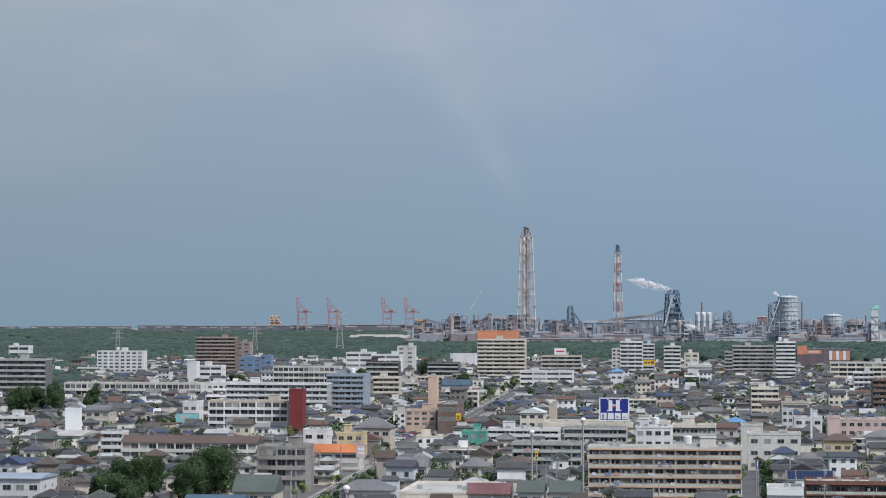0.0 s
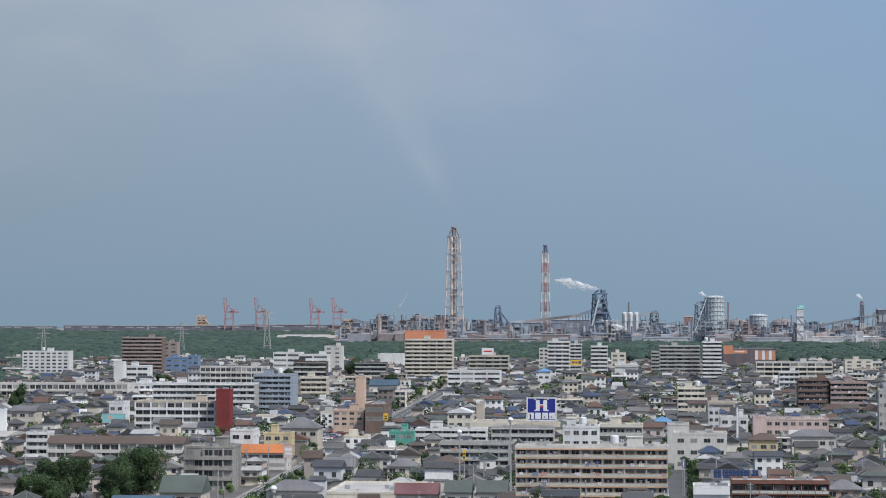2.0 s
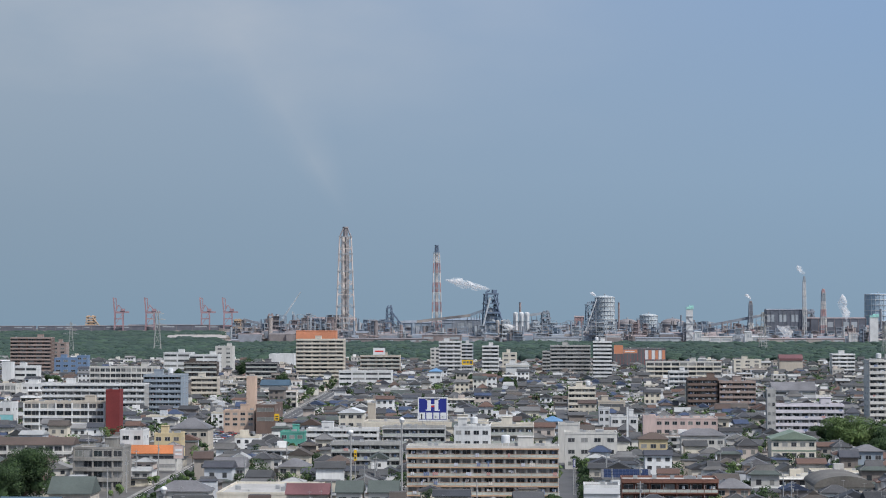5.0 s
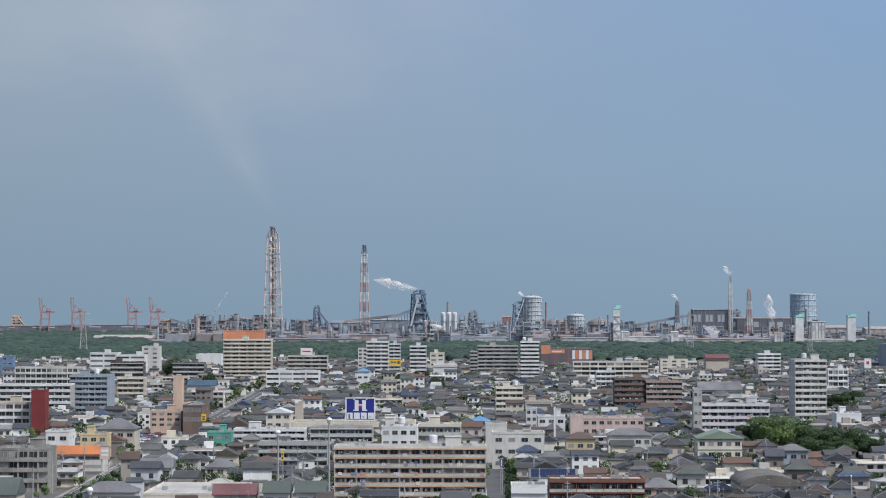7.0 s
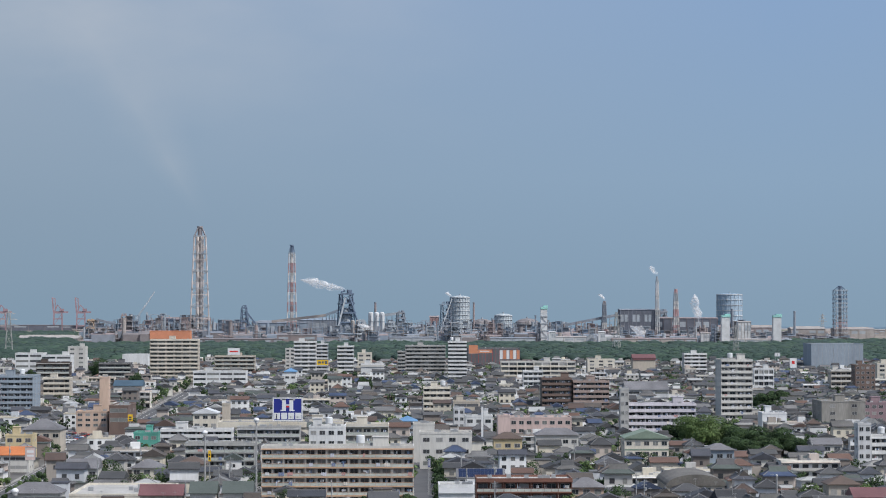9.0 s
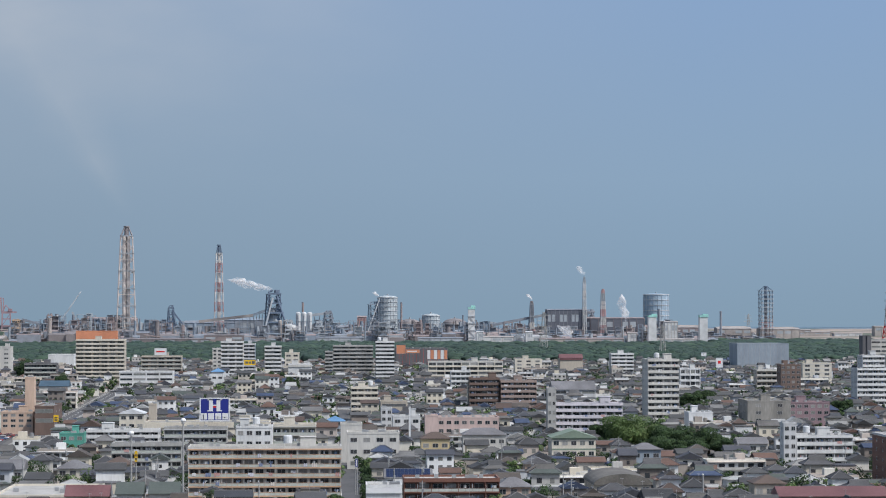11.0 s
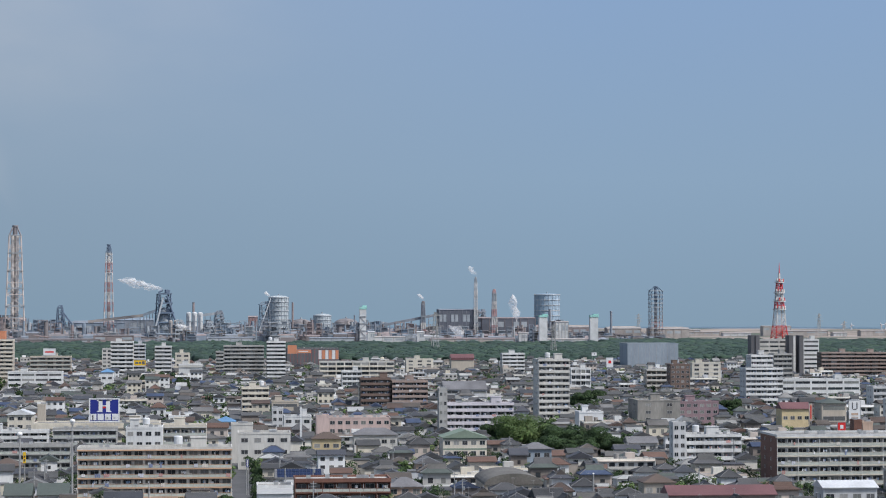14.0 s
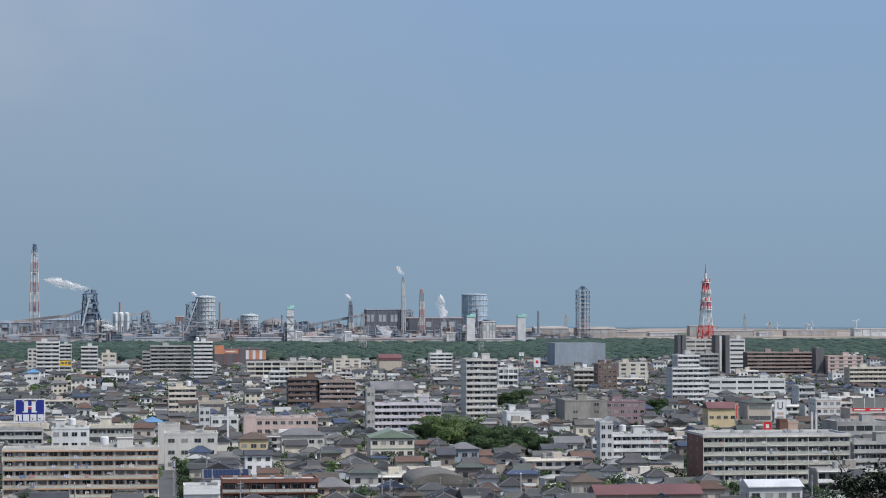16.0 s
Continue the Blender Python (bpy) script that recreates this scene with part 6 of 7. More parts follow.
def luffing_crane(x, y, h, reach, label):
    """A slim site crane with its lattice jib raised."""
    b = thing("luffing_crane", x, y, gz(x, y), 0, label, "crane")
    m = Shape()
    for sx in (-1, 1):
        for sy in (-1, 1):
            m.beam((sx, sy, 0), (sx, sy, h * 0.4), 0.5)
    for k in range(6):
        m.beam((-1, -1, h * 0.4 * k / 6), (1, -1, h * 0.4 * (k + 1) / 6), 0.3)
    part("mast", m, "works_white", b)
    part("cab", Shape().box(-1.8, 3.2, -1.8, 1.8, h * 0.4, h * 0.4 + 3.4), "works_grey", b)
    j = Shape()
    for sy in (-0.8, 0.8):
        j.beam((0, sy, h * 0.4 + 3.4), (reach, sy * 0.4, h), 0.5).beam((-1.6, sy, h * 0.4 + 4.6), (reach - 0.8, sy * 0.4, h), 0.5)
    for k in range(10):
        q, q2 = k / 10, (k + 1) / 10
        j.beam((reach * q, 0, h * 0.4 + 3.4 + (h * 0.6 - 3.4) * q), (reach * q2 - 1.3 * (1 - q2), 0, h * 0.4 + 4.4 + (h * 0.6 - 4.4) * q2), 0.3)
    part("jib", j, "works_white", b)
    return b


def turbine(x, y, h, spin):
    b = thing("wind_turbine", x, y, gz(x, y), 0, "white wind turbine far off by the sea", "wind turbine", "wind turbines")
    part("mast", Shape().drum(0, 0, 0, h, 1.6, 1.0, n=10), "turbine_white", b)
    part("nacelle", Shape().box(-1.4, 1.4, -2.0, 3.5, h - 1.2, h + 1.4), "turbine_white", b)
    for i in range(3):
        a = radians(spin + 120 * i)
        part("blade", Shape().beam((0, -2.4, h), (h * 0.55 * math.sin(a), -2.4, h + h * 0.55 * math.cos(a)), 0.9), "turbine_white", b)
    return b


def pipe_clutter():
    """Low plant, pipe racks and vessels between the furnaces, too fine to tell apart."""
    r = random.Random(31)
    s = Shape()
    for i in range(2400):
        a = radians(r.uniform(-8.2, 11.2))
        d = r.uniform(3080, 3500)
        x, y = d * math.sin(a), d * math.cos(a)
        z = gz(x, y)
        busy = (1.0 if a < 0.15 else 0.45) + 0.7 * noise.noise(Vector((a * 14, 3.0, 0)))
        m = r.choice((0, 0, 0, 1, 1, 2, 3, 4, 4, 5, 5))
        p = r.random()
        h = r.uniform(4, 20) * busy
        if p < 0.45:
            w, q = r.uniform(3, 16), r.uniform(4, 10)
            s.box(x - w, x + w, y - q, y + q, z, z + h * 0.7, m)
            s.gable(x - w - 0.4, x + w + 0.4, y - q, y + q, z + h * 0.7, 2.0, "x", mi=r.choice((0, 1, 2)))
        elif p < 0.6:
            s.drum(x, y, z, z + h * 1.5, r.uniform(1.0, 3.2), n=10, mi=m)
        elif p < 0.72:
            w = r.uniform(8, 24)
            zz = z + h * 0.8
            s.beam((x - w, y, zz), (x + w, y, zz + r.uniform(-4, 4)), r.uniform(0.7, 1.8), m, n=6)
            for k in (-0.8, -0.3, 0.3, 0.8):
                s.beam((x + w * k, y, z), (x + w * k, y, zz), 0.5, 0)
        else:
            w = r.uniform(3, 7)
            for sx in (-w, w):
                for sy in (-w, w):
                    s.beam((x + sx, y + sy, z), (x + sx, y + sy, z + h * 1.5), 0.6, m)
            for k in (0.3, 0.6, 0.9, 1.2, 1.5):
                s.box(x - w, x + w, y - w, y + w, z + h * k - 0.3, z + h * k + 0.3, m)
                if r.random() < 0.6:
                    s.box(x - w * 0.7, x + w * 0.5, y - w * 0.6, y + w * 0.6, z + h * (k - 0.28), z + h * k, m)
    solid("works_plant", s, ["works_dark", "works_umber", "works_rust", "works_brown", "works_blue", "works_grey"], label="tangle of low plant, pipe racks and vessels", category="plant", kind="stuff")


pipe_clutter()


def radio_tower(x, y, z, h, label):
    """A red and white lattice mast with round platforms and dishes, standing on a roof."""
    b = thing("radio_tower", x, y, z, 10, label, "radio tower")
    hb = h * 0.76
    cuts = (0.0, 0.165, 0.38, 0.49, 0.60, 0.74)
    wide = [5.2 - 3.5 * (k / 0.74) ** 0.75 for k in cuts]
    for i in range(5):
        m = ("bright_red", "stack_white")[i % 2]
        s = Shape()
        z0, z1, w0, w1 = h * cuts[i], h * cuts[i + 1], wide[i], wide[i + 1]
        c = [(-1, -1), (1, -1), (1, 1), (-1, 1)]
        for k in range(4):
            p, q = c[k], c[(k + 1) % 4]
            part("leg", Shape().beam((p[0] * w0, p[1] * w0, z0), (p[0] * w1, p[1] * w1, z1), 0.55, n=6), m, b)
            for j in range(2):
                f0, f1 = j / 2, (j + 1) / 2
                a0, a1 = w0 + (w1 - w0) * f0, w0 + (w1 - w0) * f1
                g0, g1 = z0 + (z1 - z0) * f0, z0 + (z1 - z0) * f1
                s.beam((p[0] * a0, p[1] * a0, g0), (q[0] * a1, q[1] * a1, g1), 0.3).beam((q[0] * a0, q[1] * a0, g0), (p[0] * a1, p[1] * a1, g1), 0.3)
                s.beam((p[0] * a1, p[1] * a1, g1), (q[0] * a1, q[1] * a1, g1), 0.4)
        tagged(part("bracing", s, m, b), kind="stuff")
        if i:
            part("platform", Shape().drum(0, 0, z1 - 0.35, z1 + 0.35, w1 + 2.3, n=16).drum(0, 0, z1 + 1.1, z1 + 1.3, w1 + 2.3, n=16), "stack_white", b)
            for k in range(4):
                a = -2.6 + 0.65 * k
                part("dish", Shape().drum((w1 + 1.4) * math.cos(a), (w1 + 1.4) * math.sin(a), z1 + 0.4, z1 + 2.8, 0.8, 0.65, n=10), m if k % 2 else "stack_white", b)
    part("mast_foot", Shape().drum(0, 0, h * 0.74, h * 0.86, 1.1, 0.9, n=10), "stack_white", b)
    hb = h * 0.86
    part("aerial", Shape().drum(0, 0, hb, h, 0.5, 0.15, n=8), "bright_red", b)
    return b


# ---- the works along the coast ----
tower_stack(-303, 3286, 168.0, 14.5, 8.4, 9, ['tower_tan'], 3.5, 1.7, 'tall tan lattice-framed chimney with a dark head', decks=6)
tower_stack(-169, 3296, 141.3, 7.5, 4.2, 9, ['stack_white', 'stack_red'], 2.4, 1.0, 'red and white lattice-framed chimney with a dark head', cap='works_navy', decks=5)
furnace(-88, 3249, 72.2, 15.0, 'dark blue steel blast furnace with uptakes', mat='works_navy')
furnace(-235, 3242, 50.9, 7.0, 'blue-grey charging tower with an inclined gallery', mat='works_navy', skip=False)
gallery(-233, 3242, 31.1, 42.7, 3.0, 'works_navy', 'steep dark blue conveyor gallery')
column_tank(-51, 3180, 43.3, 3.6, 'works_white', 'white domed hot stove of the steelworks')
column_tank(-43, 3180, 43.3, 3.6, 'works_white', 'white domed hot stove of the steelworks')
column_tank(-35, 3180, 43.3, 3.6, 'works_white', 'white domed hot stove of the steelworks')
column_tank(-77, 3199, 31.8, 2.8, 'works_tan', 'tan vessel with walkways of the steelworks')
column_tank(-70, 3199, 31.8, 2.8, 'works_tan', 'tan vessel with walkways of the steelworks')
plain_stack(-63, 3179, 30.4, 2.2, ['works_grey'], 'short grey stack of the steelworks')
plain_stack(-47, 3350, 55.4, 1.6, ['works_grey', 'works_rust'], 'slim grey stack behind the stoves')
furnace(-9, 3300, 43.1, 9.0, 'dark rusty plant tower of the steelworks', mat='works_dark', skip=False)
gallery(-42, 3350, 38.0, 34.3, 39.3, 'works_grey', 'level pipe bridge of the steelworks')
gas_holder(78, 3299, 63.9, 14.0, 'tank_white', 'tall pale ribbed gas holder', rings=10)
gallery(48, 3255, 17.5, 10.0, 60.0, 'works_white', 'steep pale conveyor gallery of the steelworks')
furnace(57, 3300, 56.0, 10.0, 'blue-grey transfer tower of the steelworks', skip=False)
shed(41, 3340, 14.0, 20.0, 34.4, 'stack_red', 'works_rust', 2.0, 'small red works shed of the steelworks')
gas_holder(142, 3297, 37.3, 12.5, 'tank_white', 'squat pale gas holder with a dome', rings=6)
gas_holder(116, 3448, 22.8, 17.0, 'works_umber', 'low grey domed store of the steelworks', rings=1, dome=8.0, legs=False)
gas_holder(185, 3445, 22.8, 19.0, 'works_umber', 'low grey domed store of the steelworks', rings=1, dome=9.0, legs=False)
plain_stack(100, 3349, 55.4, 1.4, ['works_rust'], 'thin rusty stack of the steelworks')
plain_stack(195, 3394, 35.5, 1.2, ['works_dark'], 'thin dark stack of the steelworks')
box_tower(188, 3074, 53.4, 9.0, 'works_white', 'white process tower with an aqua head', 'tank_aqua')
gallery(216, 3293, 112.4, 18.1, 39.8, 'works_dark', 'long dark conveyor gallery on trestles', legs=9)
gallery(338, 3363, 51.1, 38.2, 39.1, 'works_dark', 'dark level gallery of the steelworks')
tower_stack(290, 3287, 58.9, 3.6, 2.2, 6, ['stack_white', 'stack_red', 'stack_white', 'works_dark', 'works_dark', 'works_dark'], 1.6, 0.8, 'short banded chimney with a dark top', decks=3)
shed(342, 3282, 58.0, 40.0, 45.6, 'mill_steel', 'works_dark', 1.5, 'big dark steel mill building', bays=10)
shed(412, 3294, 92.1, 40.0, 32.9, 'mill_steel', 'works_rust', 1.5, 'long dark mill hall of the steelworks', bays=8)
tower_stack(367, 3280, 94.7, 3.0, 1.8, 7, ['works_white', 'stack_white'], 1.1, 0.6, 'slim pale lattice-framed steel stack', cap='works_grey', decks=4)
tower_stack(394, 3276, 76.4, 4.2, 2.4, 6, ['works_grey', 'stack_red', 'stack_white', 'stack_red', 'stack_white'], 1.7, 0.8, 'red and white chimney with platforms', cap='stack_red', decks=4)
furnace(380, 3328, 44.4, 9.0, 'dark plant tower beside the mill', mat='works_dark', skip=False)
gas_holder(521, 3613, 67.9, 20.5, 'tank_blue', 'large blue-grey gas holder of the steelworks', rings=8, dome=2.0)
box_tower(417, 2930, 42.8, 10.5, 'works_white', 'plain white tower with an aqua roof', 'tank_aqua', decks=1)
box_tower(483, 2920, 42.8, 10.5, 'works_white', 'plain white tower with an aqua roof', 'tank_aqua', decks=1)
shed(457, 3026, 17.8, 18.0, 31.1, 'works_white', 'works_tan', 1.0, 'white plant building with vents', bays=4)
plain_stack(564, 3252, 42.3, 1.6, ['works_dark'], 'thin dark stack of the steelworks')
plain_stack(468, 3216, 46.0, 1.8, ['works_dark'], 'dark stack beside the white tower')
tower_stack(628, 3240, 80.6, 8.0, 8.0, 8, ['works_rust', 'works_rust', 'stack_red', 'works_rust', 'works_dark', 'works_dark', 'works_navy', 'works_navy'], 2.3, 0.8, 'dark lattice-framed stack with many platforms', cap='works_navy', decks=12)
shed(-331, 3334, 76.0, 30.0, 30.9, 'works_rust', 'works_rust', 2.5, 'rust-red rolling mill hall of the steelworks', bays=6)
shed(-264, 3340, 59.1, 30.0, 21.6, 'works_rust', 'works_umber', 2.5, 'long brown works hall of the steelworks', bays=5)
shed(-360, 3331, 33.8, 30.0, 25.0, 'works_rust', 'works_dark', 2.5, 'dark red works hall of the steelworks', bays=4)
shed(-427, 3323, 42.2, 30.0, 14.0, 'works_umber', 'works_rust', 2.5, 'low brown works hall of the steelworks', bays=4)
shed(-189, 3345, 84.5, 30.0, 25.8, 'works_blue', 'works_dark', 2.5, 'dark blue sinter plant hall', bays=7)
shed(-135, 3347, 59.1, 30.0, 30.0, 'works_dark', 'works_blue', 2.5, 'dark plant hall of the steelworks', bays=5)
shed(16, 3350, 59.1, 30.0, 19.1, 'works_grey', 'works_dark', 2.5, 'grey works hall of the steelworks', bays=5)
shed(268, 3339, 67.6, 30.0, 12.3, 'works_umber', 'works_rust', 2.5, 'low brown works hall of the steelworks', bays=5)
shed(326, 3334, 76.0, 30.0, 8.9, 'works_tan', 'works_tan', 2.5, 'pale works hall of the steelworks', bays=6)
shed(468, 3317, 50.7, 30.0, 19.1, 'works_brown', 'works_rust', 2.5, 'brown works hall of the steelworks', bays=4)
shed(526, 3308, 42.2, 30.0, 19.1, 'works_rust', 'works_brown', 2.5, 'rust works hall of the steelworks', bays=4)
shed(592, 3297, 50.7, 30.0, 17.4, 'works_brown', 'works_tan', 2.5, 'brown works hall of the steelworks', bays=4)
shed(658, 3285, 59.1, 30.0, 16.5, 'works_tan', 'works_brown', 2.5, 'tan works hall of the steelworks', bays=5)
furnace(-64, 3150, 32.0, 9.0, 'pale grey rack of vessels and pipes', mat='works_grey', skip=False)
furnace(-22, 3170, 30.0, 8.0, 'grey pipe-hung frame beside the stoves', mat='works_grey', skip=False)
shed(-225, 2992, 121.1, 14.0, 8.7, 'works_umber', 'works_umber', 1.2, 'long low brown store shed', bays=8)
shed(-147, 2996, 53.0, 14.0, 13.7, 'works_rust', 'works_umber', 1.2, 'long low brown shed of the steelworks', bays=3)
shed(217, 2992, 45.4, 14.0, 11.5, 'works_white', 'works_tan', 1.2, 'low pale plant office of the steelworks', bays=3)
shed(270, 2988, 30.3, 14.0, 12.2, 'works_white', 'works_white', 1.2, 'low white plant office of the steelworks', bays=3)
shed(330, 2982, 113.5, 14.0, 9.2, 'works_tan', 'works_rust', 1.2, 'long tan perimeter shed of the steelworks', bays=7)
shed(449, 2966, 60.5, 14.0, 8.4, 'works_white', 'works_tan', 1.2, 'long low white store of the steelworks', bays=4)
shed(7, 3000, 60.5, 14.0, 10.7, 'works_grey', 'works_dark', 1.2, 'low grey shed of the steelworks', bays=4)
shed(142, 2997, 60.5, 14.0, 9.9, 'works_grey', 'works_dark', 1.2, 'low grey plant office of the steelworks', bays=4)
shed(194, 2984, 9.0, 10.0, 18.4, 'works_white', 'works_white', 0.8, 'white plant office block of the steelworks', bays=3)
shed(259, 2974, 9.0, 10.0, 18.5, 'works_white', 'works_white', 0.8, 'white plant office block of the steelworks', bays=3)
shed(395, 2959, 12.0, 10.0, 17.0, 'works_white', 'works_tan', 0.8, 'white plant workshop of the steelworks', bays=3)
plain_stack(-390, 3176, 39.1, 2.2, ['works_white'], 'white cylindrical stack of the steelworks')
furnace(-406, 3225, 39.4, 7.0, 'rusty brown plant tower of the steelworks', mat='works_rust', skip=False)
furnace(-474, 3367, 30.3, 8.0, 'yellow-brown loading tower of the steelworks', mat='crane_orange', skip=False)
gallery(-465, 3368, 32.6, 28.6, 20.0, 'works_dark', 'dark conveyor gallery of the steelworks')
gallery(-421, 3273, -29.1, 13.2, 3.2, 'works_tan', 'tan inclined gallery of the steelworks')
gallery(-197, 3274, 78.6, 26.7, 35.8, 'works_brown', 'long rising conveyor gallery of the steelworks', legs=7)
gallery(-120, 3278, 20.7, 35.8, 43.3, 'works_blue', 'rising blue conveyor gallery of the steelworks')
dock_crane(-811, 4172, 62.3, 'crane_red', 'red dock crane with a raised boom', turn=8.0)
dock_crane(-754, 4183, 62.3, 'crane_red', 'red dock crane with a raised boom', turn=8.0)
dock_crane(-652, 4200, 62.3, 'crane_red', 'red dock crane with a raised boom', turn=8.0)
dock_crane(-610, 4206, 62.3, 'crane_red', 'red dock crane with a raised boom', turn=8.0)
dock_crane(-484, 4222, 35.5, 'works_grey', 'pale grey dock crane beyond the works')
furnace(-872, 4211, 26.5, 14.0, 'ochre ship loader on the quay', mat='crane_orange', skip=False)
shed(-1377, 4021, 111.5, 20.0, 7.4, 'mill_steel', 'works_umber', 1.0, 'distant dull brown quay shed', bays=5)
shed(-1264, 4058, 83.6, 20.0, 7.8, 'mill_steel', 'works_umber', 1.0, 'distant dull brown quay shed', bays=5)
shed(-1174, 4085, 97.5, 20.0, 7.8, 'mill_steel', 'works_umber', 1.0, 'distant dull brown quay shed', bays=5)
shed(-1072, 4113, 83.6, 20.0, 9.3, 'mill_steel', 'works_umber', 1.0, 'distant dull brown quay shed', bays=5)
shed(-1011, 4128, 97.5, 20.0, 8.2, 'mill_steel', 'works_umber', 1.0, 'distant dull brown quay shed', bays=5)
shed(-918, 4150, 83.6, 20.0, 8.2, 'mill_steel', 'works_umber', 1.0, 'distant dull brown quay shed', bays=5)
shed(-825, 4169, 125.5, 20.0, 8.6, 'mill_steel', 'works_umber', 1.0, 'distant dull brown quay shed', bays=5)
shed(-720, 4188, 153.3, 20.0, 10.1, 'mill_steel', 'works_umber', 1.0, 'distant dull brown quay shed', bays=5)
shed(-637, 4202, 111.5, 20.0, 9.3, 'mill_steel', 'works_umber', 1.0, 'distant dull brown quay shed', bays=5)
shed(-563, 4213, 64.3, 20.0, 8.7, 'works_blue', 'works_blue', 1.0, 'distant dull brown quay shed', bays=5)
shed(-497, 3111, 83.4, 50.0, 7.0, 'works_brown', 'works_tan', 4.0, 'long pale covered stockpile of the steelworks', bays=6)
luffing_crane(-392, 3262, 72.0, 26.0, 'pale luffing crane with a raised lattice jib')
pylon(-607, 2167, 37.3)
pylon(-507, 2346, 39.4)
pylon(-427, 2413, 51.7)
pylon(233, 2489, 48.9)
pylon(342, 2325, 37.0)
pylon(936, 3476, 38.0)
pylon(893, 3177, 29.8)
pylon(658, 3539, 37.1)
turbine(1175, 4188, 11.3, 20.0)
turbine(1244, 4168, 9.7, 75.0)
turbine(1332, 4141, 15.9, 50.0)
turbine(1190, 4184, 9.0, 100.0)
turbine(1252, 4166, 12.0, 10.0)
steam(-87, 3249, 82.0, -68.0, 15.5, 2.5, 7.5, 'white steam plume drifting from the furnace', seed=3)
steam(367, 3280, 104.4, -10.0, 13.3, 2.5, 6.0, 'small puff of white steam over a stack', seed=4)
steam(346, 3132, 2.0, -34.0, 30.0, 4.0, 9.0, 'cloud of white steam beside the mill', seed=5)
steam(-47, 3080, 23.6, -20.2, 10.9, 2.0, 5.0, 'streak of white steam by the stoves', seed=6)
steam(414, 3173, 36.0, -6.0, 40.0, 4.0, 7.0, 'drifting ball of white steam', seed=7)
steam(290, 3287, 68.7, -6.7, 8.3, 1.5, 3.5, 'thin wisp of steam over a chimney', seed=8)
steam(66, 3299, 74.5, -10.0, 4.2, 1.0, 3.0, 'thin wisp of steam by the gas holder', seed=9)
radio_tower(441, 1758, 32.5, 60.5, 'red and white lattice radio tower on a rooftop')
shed(780, 3617, 56.0, 20.0, 6.3, 'works_tan', 'works_brown', 1.2, 'low pale shed on the sandy coast', bays=4)
shed(834, 3605, 46.7, 20.0, 4.5, 'works_white', 'works_tan', 1.2, 'low pale shed on the sandy coast', bays=4)
shed(941, 3578, 74.7, 20.0, 8.2, 'works_tan', 'works_brown', 1.2, 'low pale shed on the sandy coast', bays=4)
shed(995, 3564, 22.4, 20.0, 5.4, 'works_white', 'works_tan', 1.2, 'low pale shed on the sandy coast', bays=4)
shed(1065, 3543, 84.0, 20.0, 9.1, 'works_tan', 'works_brown', 1.2, 'low pale shed on the sandy coast', bays=4)
shed(1156, 3515, 56.0, 20.0, 11.9, 'works_white', 'works_tan', 1.2, 'low pale shed on the sandy coast', bays=4)
shed(753, 3622, 46.7, 20.0, 10.1, 'works_brown', 'works_tan', 1.2, 'low pale shed on the sandy coast', bays=4)
shed(897, 3590, 46.7, 20.0, 15.7, 'works_tan', 'works_brown', 1.2, 'low pale shed on the sandy coast', bays=4)


# ---- signs ----
def sign_board(x, y, z, w, h, mat, label, marks=(), frame_mat="rail_metal", legs=True, t=0.4, foot=None):
    """A flat sign: a board with a rim and plain shapes on it; marks: (material, x0, x1, z0, z1) in shares of the board."""
    b = thing("sign", x, y, z, 0, label, "sign", "signs")
    part("board", Shape().box(-w / 2, w / 2, 0, t, 0, h), mat, b)
    r = 0.12
    part("rim", Shape().box(-w / 2 - r, w / 2 + r, -0.08, t + 0.02, h, h + r).box(-w / 2 - r, w / 2 + r, -0.08, t + 0.02, -r, 0).box(-w / 2 - r, -w / 2, -0.08, t + 0.02, 0, h).box(w / 2, w / 2 + r, -0.08, t + 0.02, 0, h), frame_mat, b)
    for m, x0, x1, z0, z1 in marks:
        part("mark", Shape().box((x0 - 0.5) * w, (x1 - 0.5) * w, -0.06, -0.004, z0 * h, z1 * h), m, b)
    if legs:
        drop = z - (0.0 if foot is None else foot)
        for sx in (-0.35, 0.35):
            part("post", Shape().beam((sx * w, t / 2 + 0.3, -drop), (sx * w, t / 2 + 0.3, h * 0.9), 0.22).beam((sx * w, t / 2 + 0.3, h * 0.6), (sx * w, t / 2 + 0.3 + min(2.5, drop), -min(drop, h * 0.3)), 0.14), "pole_metal", b)
    return b


def pole_sign(x, y, h, w, sh, mat, label):
    b = thing("pole_sign", x, y, 0, 0, label, "sign", "signs")
    part("pole", Shape().drum(0, 0.2, 0, h - 0.2, 0.2, 0.16, n=10), "pole_metal", b)
    part("panel", Shape().box(-w / 2, w / 2, -0.2, 0.15, h - sh, h), mat, b)
    part("mark", Shape().box(-w * 0.3, w * 0.3, -0.24, -0.204, h - sh * 0.85, h - sh * 0.62).box(-w * 0.3, w * 0.3, -0.24, -0.204, h - sh * 0.5, h - sh * 0.3), "dark_brown_wall", b)
    return b


def globe_mast(x, y, h, r, label):
    b = thing("globe_mast", x, y, 0, 0, label, "mast", "globe masts")
    part("pole", Shape().drum(0, 0, 0, h - r, 0.3, 0.22, n=10), "pole_metal", b)
    part("collar", Shape().drum(0, 0, h - r * 1.9, h - r * 1.6, r * 0.7, n=14), "pole_metal", b)
    g = Shape().dome(0, 0, h - r * 0.8, r, r * 0.9, n=16)
    g.drum(0, 0, h - r * 1.6, h - r * 0.8, r * 0.55, r, n=16)
    part("globe", g, "white_sign", b)
    return b


